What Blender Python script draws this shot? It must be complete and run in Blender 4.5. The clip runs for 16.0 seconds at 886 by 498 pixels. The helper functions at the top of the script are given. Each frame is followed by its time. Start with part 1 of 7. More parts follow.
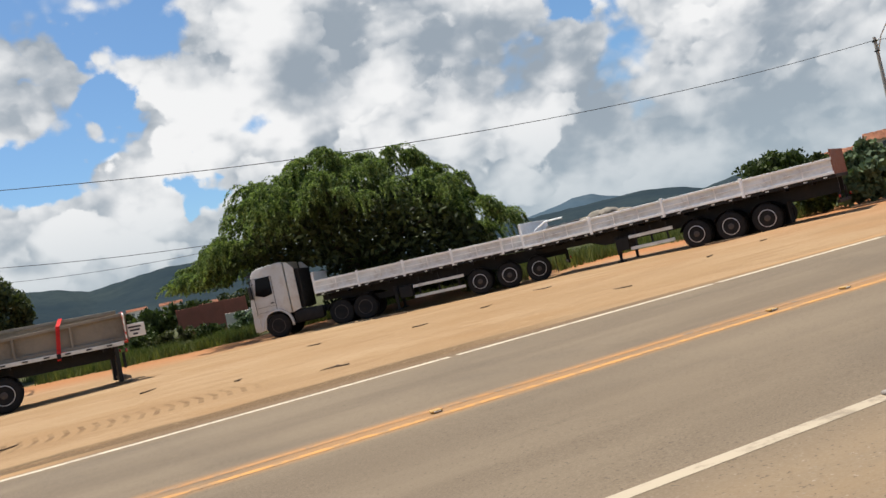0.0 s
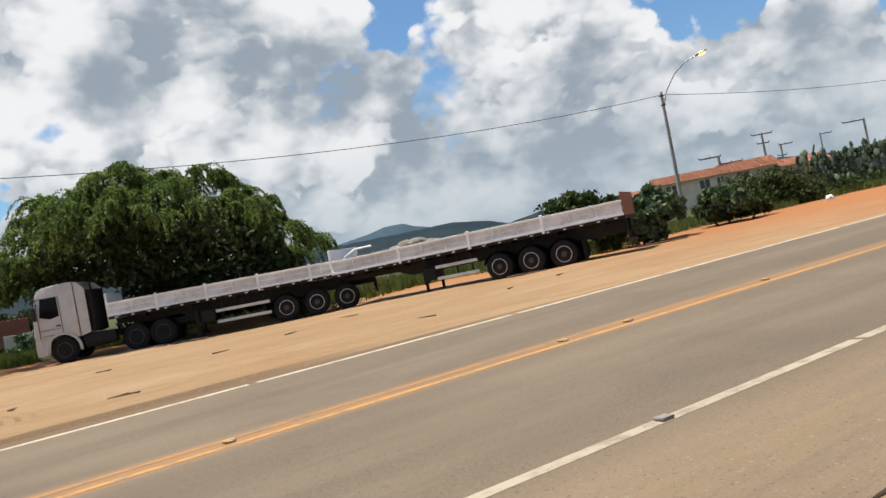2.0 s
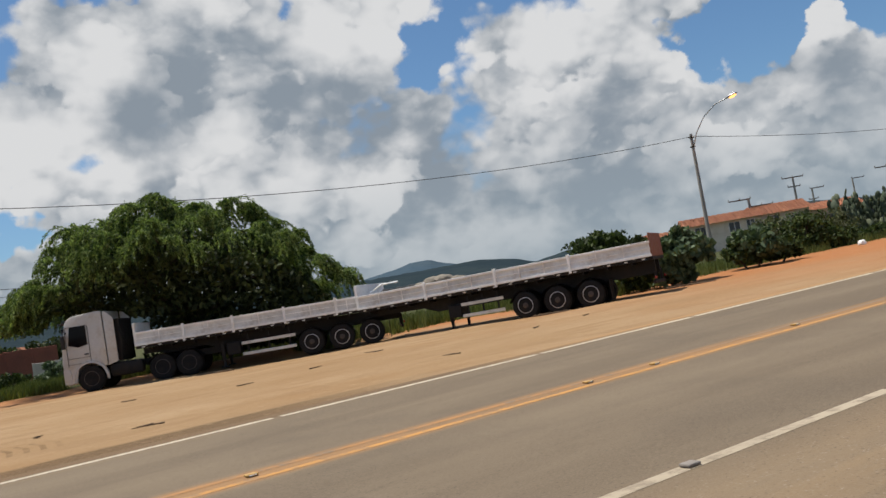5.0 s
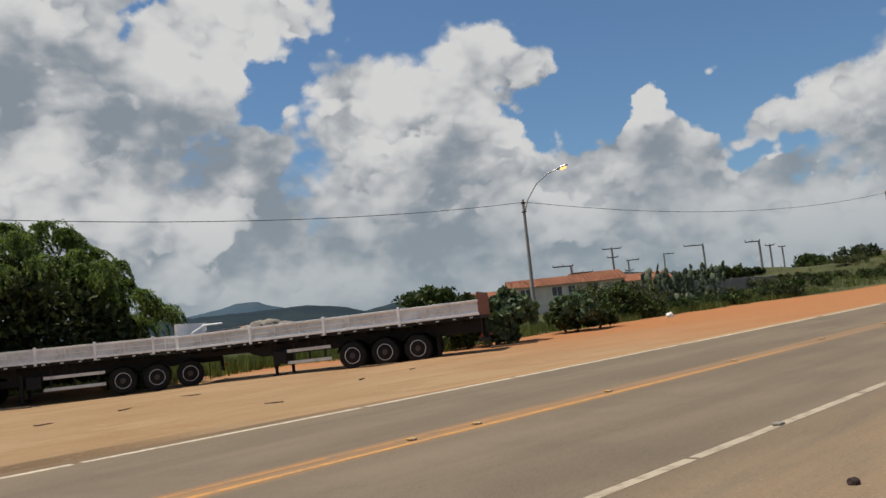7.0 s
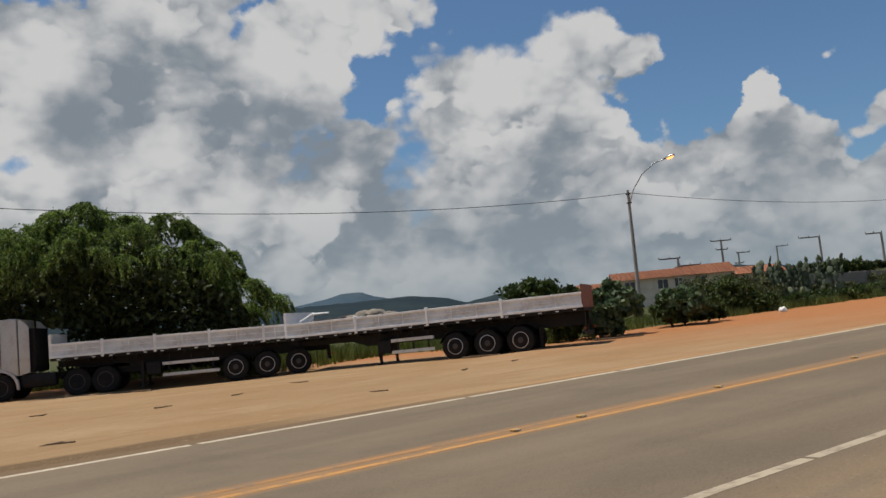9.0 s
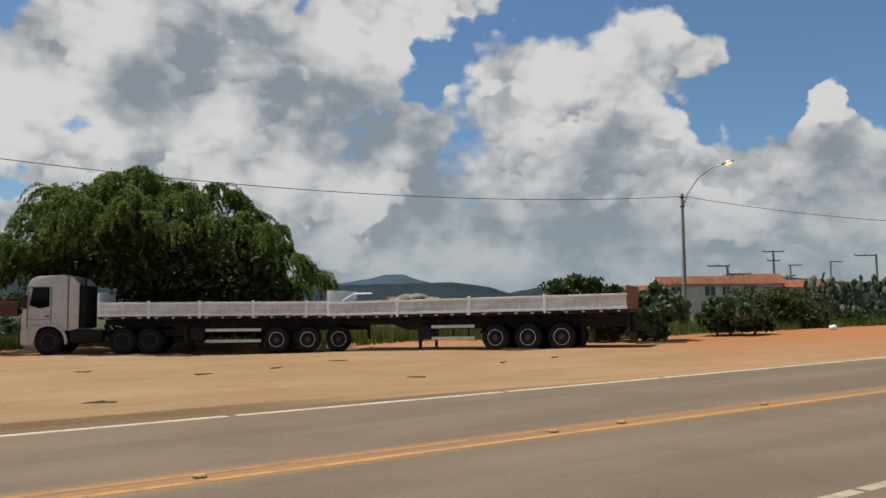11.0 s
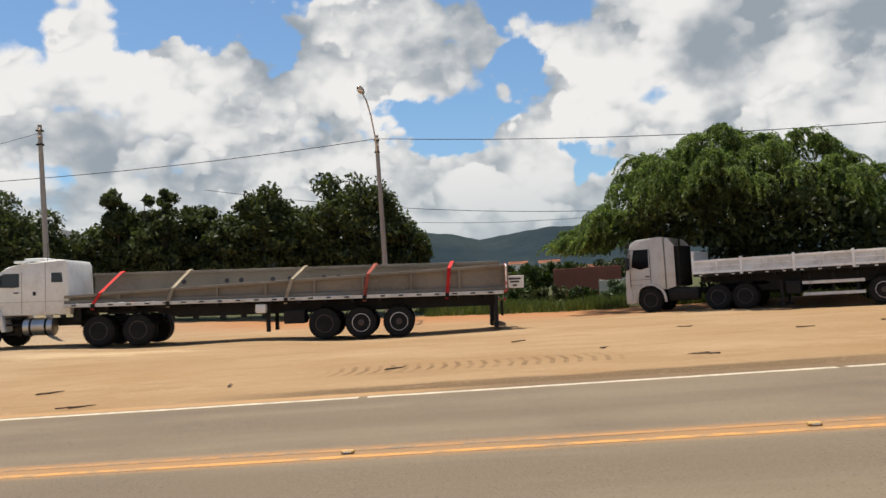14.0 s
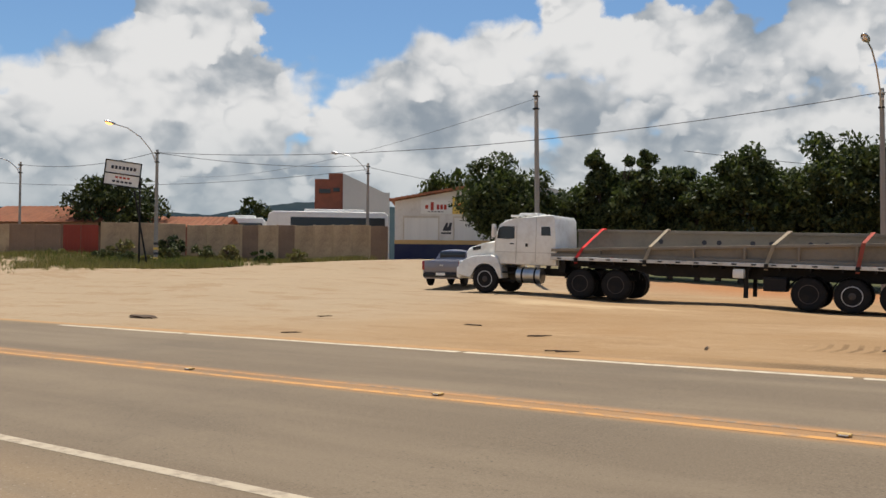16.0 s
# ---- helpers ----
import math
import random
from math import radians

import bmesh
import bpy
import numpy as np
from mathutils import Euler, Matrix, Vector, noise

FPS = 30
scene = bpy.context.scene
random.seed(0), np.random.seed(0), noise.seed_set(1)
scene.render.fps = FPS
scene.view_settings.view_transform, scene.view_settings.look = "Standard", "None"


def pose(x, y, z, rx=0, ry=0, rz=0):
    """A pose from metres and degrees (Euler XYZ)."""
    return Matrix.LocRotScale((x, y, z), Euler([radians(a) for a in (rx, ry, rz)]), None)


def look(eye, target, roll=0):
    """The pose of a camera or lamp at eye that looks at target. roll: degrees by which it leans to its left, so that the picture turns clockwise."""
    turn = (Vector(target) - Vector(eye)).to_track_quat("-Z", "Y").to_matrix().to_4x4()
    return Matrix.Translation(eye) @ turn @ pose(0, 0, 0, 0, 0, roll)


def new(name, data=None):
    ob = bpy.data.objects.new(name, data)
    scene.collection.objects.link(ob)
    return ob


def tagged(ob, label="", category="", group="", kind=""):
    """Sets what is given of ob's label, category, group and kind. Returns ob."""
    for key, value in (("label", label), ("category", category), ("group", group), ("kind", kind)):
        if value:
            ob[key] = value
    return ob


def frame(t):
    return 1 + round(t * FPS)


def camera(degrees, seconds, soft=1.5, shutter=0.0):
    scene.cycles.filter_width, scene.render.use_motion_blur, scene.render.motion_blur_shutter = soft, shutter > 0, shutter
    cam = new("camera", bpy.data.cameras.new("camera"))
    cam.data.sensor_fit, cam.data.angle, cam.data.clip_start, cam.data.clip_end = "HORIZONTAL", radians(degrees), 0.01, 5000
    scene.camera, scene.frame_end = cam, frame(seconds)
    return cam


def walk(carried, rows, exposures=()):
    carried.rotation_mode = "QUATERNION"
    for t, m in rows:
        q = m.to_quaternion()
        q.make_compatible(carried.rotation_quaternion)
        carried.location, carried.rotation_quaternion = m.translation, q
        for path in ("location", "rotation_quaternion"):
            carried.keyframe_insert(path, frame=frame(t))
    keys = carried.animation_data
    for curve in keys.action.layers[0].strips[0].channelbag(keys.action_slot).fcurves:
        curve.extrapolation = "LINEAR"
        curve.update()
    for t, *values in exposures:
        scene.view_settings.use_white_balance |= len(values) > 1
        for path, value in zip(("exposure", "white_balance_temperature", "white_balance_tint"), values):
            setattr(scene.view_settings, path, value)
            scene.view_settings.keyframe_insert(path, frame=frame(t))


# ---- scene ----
cam = camera(55.0, 16.0)
PATH = [
    (0, (0.002, -0.036, 1.165), (3.770, 9.224, 1.387), -12.49),
    (0.5, (0.020, -0.071, 1.160), (4.681, 8.776, 1.255), -10.06),
    (1, (0.012, -0.072, 1.162), (4.863, 8.669, 1.376), -12.26),
    (1.5, (0.060, -0.059, 1.146), (5.098, 8.578, 1.338), -11.62),
    (2, (0.071, -0.031, 1.145), (5.799, 8.165, 1.237), -10.70),
    (2.5, (0.047, -0.036, 1.155), (5.610, 8.273, 1.241), -11.36),
    (3, (0.037, -0.040, 1.158), (5.708, 8.195, 1.303), -12.05),
    (5.3, (0.074, -0.049, 1.157), (5.673, 8.213, 1.794), -8.90),
    (5.5, (0.097, -0.059, 1.159), (6.164, 7.864, 1.798), -8.19),
    (6, (0.077, -0.058, 1.146), (7.365, 6.777, 1.561), -7.37),
    (6.5, (0.084, -0.051, 1.164), (8.369, 5.548, 1.197), -8.44),
    (7, (0.037, -0.015, 1.210), (7.111, 6.999, 2.087), -5.82),
    (7.5, (0.038, -0.021, 1.209), (6.749, 7.318, 2.258), -4.31),
    (8, (0.026, -0.029, 1.207), (6.622, 7.430, 2.131), -4.51),
    (8.5, (0.019, -0.029, 1.197), (6.315, 7.691, 2.078), -4.09),
    (8.7, (0.011, -0.018, 1.198), (6.204, 7.780, 2.114), -5.25),
    (10.8, (0.075, 0.098, 1.261), (5.871, 8.224, 1.866), -0.76),
    (11, (0.043, 0.120, 1.262), (5.793, 8.265, 2.030), -0.40),
    (11.5, (0.019, 0.108, 1.267), (5.280, 8.598, 1.752), -0.58),
    (12, (0.022, 0.064, 1.249), (5.072, 8.694, 1.418), 0.12),
    (12.5, (0.006, 0.031, 1.245), (4.605, 8.900, 1.695), -1.27),
    (13, (-0.079, 0.054, 1.197), (3.381, 9.436, 1.146), -4.27),
    (13.5, (0.007, 0.107, 1.205), (1.702, 9.958, 1.508), -4.39),
    (14, (-0.026, 0.060, 1.182), (-0.544, 10.034, 1.682), -3.43),
    (14.5, (-0.045, 0.014, 1.191), (-1.567, 9.892, 1.497), -2.83),
    (15, (-0.161, -0.023, 1.197), (-4.121, 9.159, 1.154), -3.04),
    (15.3, (-0.187, -0.003, 1.199), (-5.733, 8.318, 1.243), -3.86),
    (15.5, (-0.163, 0.005, 1.157), (-6.244, 7.940, 1.390), -2.62),
    (16, (-0.191, 0.073, 1.161), (-5.795, 8.353, 1.352), 0.51),
]
walk(cam, [(t, look(eye, target, roll)) for t, eye, target, roll in PATH],
     exposures=[(0.0, 0.55, 6450, 10), (3.2, 0.42, 6350, 10), (5.3, 0.16, 6450, 10), (6.5, 0.14, 6600, 10), (7.2, 0.0, 6500, 10), (8.7, -0.1, 6500, 10), (10.8, 0.02, 6550, 10), (12.0, 0.34, 6650, 10), (12.5, 0.37, 6600, 10),
                (13.5, 0.52, 6650, 10), (14.4, 0.43, 6650, 10), (14.8, 0.68, 6550, 10), (15.1, 0.68, 6550, 10), (15.5, 0.48, 6550, 10), (16.0, 0.30, 6550, 10)])

# ---- light ----
SUN_AZ, SUN_EL = 322.0, 71.0          # degrees clockwise from +y, and above the horizon
sun = new("sun", bpy.data.lights.new("sun", "SUN"))
sun.data.energy, sun.data.angle, sun.data.color = 5.0, radians(0.55), (1.0, 0.93, 0.82)
sun_way = Vector((math.sin(radians(SUN_AZ)) * math.cos(radians(SUN_EL)),
                  math.cos(radians(SUN_AZ)) * math.cos(radians(SUN_EL)), math.sin(radians(SUN_EL))))
sun.matrix_world = look(sun_way * 50, (0, 0, 0))


# ---- node helpers ----
class Tree:
    """A small wrapper to write node trees briefly."""
    def __init__(self, tree):
        self.t = tree
        self.t.nodes.clear()

    def n(self, kind):
        return self.t.nodes.new(kind)

    def link(self, a, b):
        self.t.links.new(a, b)

    def put(self, socket, v):
        if isinstance(v, bpy.types.NodeSocket):
            self.link(v, socket)
        else:
            socket.default_value = v

    def math(self, op, a, b=0.0, c=0.0, clamp=False):
        m = self.n("ShaderNodeMath")
        m.operation, m.use_clamp = op, clamp
        for s, v in zip(m.inputs, (a, b, c)):
            self.put(s, v)
        return m.outputs[0]

    def vec(self, op, a, b=(0, 0, 0)):
        m = self.n("ShaderNodeVectorMath")
        m.operation = op
        self.put(m.inputs[0], a)
        if op == "SCALE":
            self.put(m.inputs["Scale"], b)
        else:
            self.put(m.inputs[1], b)
        return m.outputs["Value"] if op in ("DOT_PRODUCT", "LENGTH", "DISTANCE") else m.outputs[0]

    def noise(self, at, scale, detail=4.0, rough=0.55, distort=0.0):
        m = self.n("ShaderNodeTexNoise")
        if at is not None:
            self.link(at, m.inputs["Vector"])
        m.inputs["Scale"].default_value, m.inputs["Detail"].default_value = scale, detail
        m.inputs["Roughness"].default_value, m.inputs["Distortion"].default_value = rough, distort
        return m.outputs["Fac"]

    def smooth(self, v, lo, hi, a=0.0, b=1.0):
        m = self.n("ShaderNodeMapRange")
        m.interpolation_type = "SMOOTHSTEP"
        for s, q in zip(m.inputs, (v, lo, hi, a, b)):
            self.put(s, q)
        return m.outputs[0]

    def mix(self, f, a, b, how="MIX"):
        m = self.n("ShaderNodeMix")
        m.data_type, m.blend_type = "RGBA", how
        self.put(m.inputs[0], f)
        self.put(m.inputs[6], a if isinstance(a, bpy.types.NodeSocket) else (*a, 1)[:4])
        self.put(m.inputs[7], b if isinstance(b, bpy.types.NodeSocket) else (*b, 1)[:4])
        return m.outputs[2]


def way(az, el):
    a, e = radians(az), radians(el)
    return (math.sin(a) * math.cos(e), math.cos(a) * math.cos(e), math.sin(e))


# ---- sky: a clear sky with fair-weather cumulus ----
world = bpy.data.worlds.new("sky")
world.use_nodes = True
scene.world = world
W = Tree(world.node_tree)
sky = W.n("ShaderNodeTexSky")
sky.sky_type, sky.sun_disc, sky.sun_elevation, sky.sun_rotation = "NISHITA", False, radians(SUN_EL), radians(SUN_AZ)
sky.altitude, sky.air_density, sky.dust_density, sky.ozone_density = 450.0, 1.0, 1.2, 1.5
d = W.n("ShaderNodeTexCoord").outputs["Generated"]
# az, el, radius in degrees, strength: open blue (minus) and cloud banks (plus)
SKY_FORMS = [
    (35.0, 18.0, 2.4, -0.6), (33.4, 15.2, 1.4, -0.45), (33, 10.5, 3.0, 0.45), (59, 18.5, 5.0, -0.7), (56.5, 14.6, 2.4, -0.8), (52.5, 12.2, 1.6, -0.6),
    (66, 15, 4.5, -0.55), (71, 18, 5, -0.45), (82, 9.5, 3.0, -0.5), (69.5, 8.2, 1.6, -0.4), (85, 18, 5, -0.4), (-1.5, 11.0, 2.0, -0.7),
    (3.2, 14.6, 1.4, -0.6), (6.8, 18.8, 2.2, -0.6), (7, 9, 1.8, -0.55), (-5.5, 12.2, 1.8, -0.6), (-40, 15.6, 3.2, -0.65), (-31, 18.0, 2.6, -0.5), (-22, 18.4, 3.0, -0.5),
    (-45, 16.0, 2.0, -0.4), (45, 22, 5, -0.5), (-31.5, 11.5, 3.6, 0.6), (-26, 14.0, 3.2, 0.5), (-52, 13.5, 3.6, 0.6),
    (12, 16, 6, 0.6), (22, 13, 7, 0.6), (27, 18, 6, 0.5), (41, 13, 4.5, 0.7), (47, 15.5, 3.6, 0.7), (51, 18, 2.6, 0.6), (58.4, 11.0, 2.2, 0.5), (60.4, 12.6, 1.3, 0.5),
    (62.5, 7.5, 3, 0.5), (75.5, 11, 4.2, 0.8), (80, 14, 2.4, 0.5), (70.5, 12.2, 1.4, 0.5), (45, 8.5, 5, 0.4), (30, 8.0, 3, 0.3), (4.0, 9.5, 2.0, 0.7), (-8, 15, 5, 0.6), (-20, 14.5, 3.6, 0.7),
    (-24.5, 10.4, 1.6, 0.7), (-38, 11.5, 3.2, 0.8), (-47, 12, 3.0, 0.6), (-56, 10.5, 3.2, 0.7), (-15, 8, 6, 0.4), (-50, 18, 4, 0.4),
]
warp = W.n("ShaderNodeTexNoise")
W.link(d, warp.inputs["Vector"])
warp.inputs["Scale"].default_value, warp.inputs["Detail"].default_value, warp.inputs["Roughness"].default_value = 9.0, 7.0, 0.6
bend = W.vec("SUBTRACT", warp.outputs["Color"], (0.5, 0.5, 0.5))
dw = W.vec("ADD", d, W.vec("SCALE", bend, 0.10))
dl = W.vec("ADD", d, W.vec("SCALE", bend, 0.028))


def heaps(at, scale):
    """Rounded, cauliflower-like lumps."""
    v = W.n("ShaderNodeTexVoronoi")
    v.feature = "SMOOTH_F1"
    W.link(at, v.inputs["Vector"])
    v.inputs["Scale"].default_value, v.inputs["Smoothness"].default_value = scale, 0.35
    return W.math("MULTIPLY_ADD", v.outputs["Distance"], -1.5, 1.0)


def billows(at):
    """Cloud heaps of several sizes, flatter than they are wide."""
    flat = W.vec("MULTIPLY", at, (1.0, 1.0, 1.4))
    b = W.math("MULTIPLY_ADD", W.noise(flat, 6.5, 3.0, 0.5), 1.0, 0.06)
    b = W.math("MULTIPLY_ADD", heaps(flat, 12.0), 0.30, b)
    b = W.math("MULTIPLY_ADD", heaps(flat, 27.0), 0.17, b)
    return W.math("MULTIPLY_ADD", heaps(flat, 60.0), 0.09, b)


banks = 0.0
for az, el, r, s in SKY_FORMS:
    banks = W.math("ADD", banks, W.smooth(W.vec("DISTANCE", dw, way(az, el)), 0.0, radians(r) * 1.7, s, 0.0))
up = W.n("ShaderNodeSeparateXYZ")
W.link(d, up.inputs[0])
low = W.smooth(up.outputs["Z"], 0.03, 0.24, 0.46, 0.0)          # clouds close up towards the horizon
high = W.smooth(up.outputs["Z"], 0.38, 0.85, 0.0, -0.30)        # and stand apart overhead
billow = billows(dl)
mass = W.math("ADD", W.math("MULTIPLY_ADD", banks, 0.62, billow), W.math("ADD", low, high))
fine = W.noise(dl, 48.0, 6.0, 0.6)
mass = W.math("MULTIPLY_ADD", fine, 0.16, W.math("ADD", mass, -0.08))
soft = W.smooth(W.noise(d, 3.5, 2.0), 0.45, 0.65, 0.75, 0.98)      # some edges fray, others are crisp
lit = W.math("SUBTRACT", billow, billows(W.vec("ADD", dl, (-0.012, 0.012, 0.055))))   # thinner towards the sun: a lit flank
cover = W.smooth(mass, 0.66, soft)
# broad grey undersides of the nearer banks: az, el, radius
SKY_GREY = [(26, 13.0, 6.5), (17, 15.5, 5.0), (45, 6.0, 7.0), (36, 7.0, 5.0), (8, 16.5, 3.5), (-2, 16.8, 4.5), (-14, 15.5, 4.0), (60, 6.0, 6.0), (47, 11.2, 2.4), (75, 8.5, 4.0), (78, 15.5, 3.5), (-27, 10.5, 3.0), (-58, 15.5, 5.0)]
grey = 0.0
for az, el, r in SKY_GREY:
    grey = W.math("MAXIMUM", grey, W.smooth(W.vec("DISTANCE", dl, way(az, el)), radians(r) * 0.25, radians(r) * 1.25, 1.0, 0.0))
swell = W.vec("MULTIPLY", dl, (1.0, 1.0, 1.5))
rise = W.math("SUBTRACT", W.noise(swell, 7.0, 5.0, 0.55), W.noise(W.vec("ADD", swell, (-0.02, 0.02, 0.075)), 7.0, 5.0, 0.55))
shade = W.math("MULTIPLY_ADD", rise, 2.0, W.math("MULTIPLY_ADD", lit, 1.1, 0.50))
shade = W.math("ADD", shade, W.math("MULTIPLY_ADD", fine, 0.22, W.math("MULTIPLY", grey, -0.40)))
# nearer heaps with crisp bright heads before the greyer mass
dn = W.vec("ADD", dl, (3.7, 1.9, 0.6))
front = billows(dn)
front_lit = W.math("SUBTRACT", front, billows(W.vec("ADD", dn, (-0.015, 0.015, 0.065))))
front_mass = W.math("MULTIPLY_ADD", fine, 0.20, W.math("MULTIPLY_ADD", banks, 0.10, front))
front_cover = W.math("MULTIPLY", W.smooth(front_mass, 0.80, 0.88), W.math("MULTIPLY_ADD", grey, -0.45, 0.85))
front_shade = W.math("MULTIPLY_ADD", front_lit, 2.1, W.math("MULTIPLY_ADD", fine, 0.35, W.math("MULTIPLY_ADD", grey, -0.20, 0.50)))
shade = W.math("MULTIPLY_ADD", W.math("SUBTRACT", front_shade, shade), front_cover, shade)
cloud = W.mix(W.smooth(shade, 0.0, 1.05), (0.36, 0.42, 0.485), (1.0, 1.0, 0.995))
haze = W.smooth(up.outputs["Z"], 0.0, 0.19, 0.72, 0.0)
cloud = W.mix(haze, cloud, (0.42, 0.515, 0.58))
blue = W.vec("MULTIPLY", W.vec("SCALE", sky.outputs[0], 0.135), (0.74, 0.95, 1.08))
bg = W.n("ShaderNodeBackground")
W.link(W.mix(cover, blue, cloud), bg.inputs["Color"])
bg.inputs["Strength"].default_value = 0.62
W.link(bg.outputs[0], W.n("ShaderNodeOutputWorld").inputs["Surface"])


# ---- materials ----
def surface(name, color, rough=0.6, metal=0.0, other=None, grain=8.0, stain=0.7, amount=0.5, bump=0.15, bump_scale=40.0, vary=0.0, coat=0.0,
            space="Object", dirt=None, dirt_amount=0.5, gloss=None):
    """A painted, stony, woody or metal surface with stains at a large scale and grain at a small one."""
    m = bpy.data.materials.new(name)
    m.use_nodes = True
    t = Tree(m.node_tree)
    b = t.n("ShaderNodeBsdfPrincipled")
    t.link(b.outputs[0], t.n("ShaderNodeOutputMaterial").inputs["Surface"])
    at = t.n("ShaderNodeTexCoord").outputs[space]
    other = other or tuple(c * 0.72 for c in color)
    blot = t.smooth(t.noise(at, stain, 5.0, 0.6), 0.38, 0.66)
    fine = t.noise(at, grain, 6.0, 0.65)
    col = t.mix(t.math("MULTIPLY", blot, amount), color, other)
    col = t.mix(t.smooth(fine, 0.3, 0.75, 0.0, amount * 0.6), col, tuple(min(1, c * 1.25) for c in color))
    if dirt:
        col = t.mix(t.smooth(t.noise(at, stain * 2.7, 7.0, 0.7), 0.47, 0.7, 0.0, dirt_amount), col, dirt)
    if vary:
        r = t.n("ShaderNodeObjectInfo").outputs["Random"]
        h = t.n("ShaderNodeHueSaturation")
        t.put(h.inputs["Value"], t.math("MULTIPLY_ADD", r, vary, 1.0 - vary / 2))
        t.link(col, h.inputs["Color"])
        col = h.outputs[0]
    t.link(col, b.inputs["Base Color"])
    b.inputs["Metallic"].default_value = metal
    b.inputs["Specular IOR Level"].default_value = (0.5 if rough < 0.55 else 0.22) if gloss is None else gloss
    t.put(b.inputs["Roughness"], t.smooth(fine, 0.2, 0.8, max(0.03, rough - 0.1), min(1, rough + 0.12)))
    b.inputs["Coat Weight"].default_value = coat
    b.inputs["Coat Roughness"].default_value = 0.05
    if bump:
        u = t.n("ShaderNodeBump")
        u.inputs["Strength"].default_value, u.inputs["Distance"].default_value = bump, 0.02
        t.link(t.noise(at, bump_scale, 5.0, 0.6), u.inputs["Height"])
        t.link(u.outputs[0], b.inputs["Normal"])
    return m


def leafy(name, dark, light, back=0.25):
    """Leaves: varied per clump, a little light comes through them."""
    m = bpy.data.materials.new(name)
    m.use_nodes = True
    t = Tree(m.node_tree)
    r = t.n("ShaderNodeNewGeometry").outputs["Random Per Island"]
    at = t.n("ShaderNodeTexCoord").outputs["Object"]
    col = t.mix(t.smooth(r, 0.0, 1.0), dark, light)
    col = t.mix(t.smooth(t.noise(at, 0.8, 3.0), 0.35, 0.7, 0.0, 0.35), col, tuple(0.7 * c for c in dark))
    b = t.n("ShaderNodeBsdfPrincipled")
    t.link(col, b.inputs["Base Color"])
    b.inputs["Roughness"].default_value = 0.6
    b.inputs["Specular IOR Level"].default_value = 0.18
    tr = t.n("ShaderNodeBsdfTranslucent")
    t.link(t.mix(1.0, col, (1.1, 1.25, 0.6), "MULTIPLY"), tr.inputs["Color"])
    x = t.n("ShaderNodeMixShader")
    x.inputs[0].default_value = back
    t.link(b.outputs[0], x.inputs[1])
    t.link(tr.outputs[0], x.inputs[2])
    t.link(x.outputs[0], t.n("ShaderNodeOutputMaterial").inputs["Surface"])
    return m


def car_paint():
    """Metallic silver-grey lacquer with a little road dust low down the grain."""
    m = bpy.data.materials.new("car_paint")
    m.use_nodes = True
    t = Tree(m.node_tree)
    b = t.n("ShaderNodeBsdfPrincipled")
    t.link(b.outputs[0], t.n("ShaderNodeOutputMaterial").inputs["Surface"])
    at = t.n("ShaderNodeTexCoord").outputs["Object"]
    t.link(t.mix(t.smooth(t.noise(at, 1.1, 5.0, 0.6), 0.4, 0.75, 0.0, 0.25), (0.26, 0.275, 0.31), (0.26, 0.245, 0.23)), b.inputs["Base Color"])
    b.inputs["Metallic"].default_value, b.inputs["Roughness"].default_value = 0.75, 0.27
    b.inputs["Coat Weight"].default_value, b.inputs["Coat Roughness"].default_value = 1.0, 0.04
    return m


def glass(name, color=(0.02, 0.025, 0.03), rough=0.06, gloss=0.5):
    m = bpy.data.materials.new(name)
    m.use_nodes = True
    b = m.node_tree.nodes["Principled BSDF"]
    b.inputs["Base Color"].default_value, b.inputs["Roughness"].default_value = (*color, 1), rough
    b.inputs["Specular IOR Level"].default_value = gloss
    return m


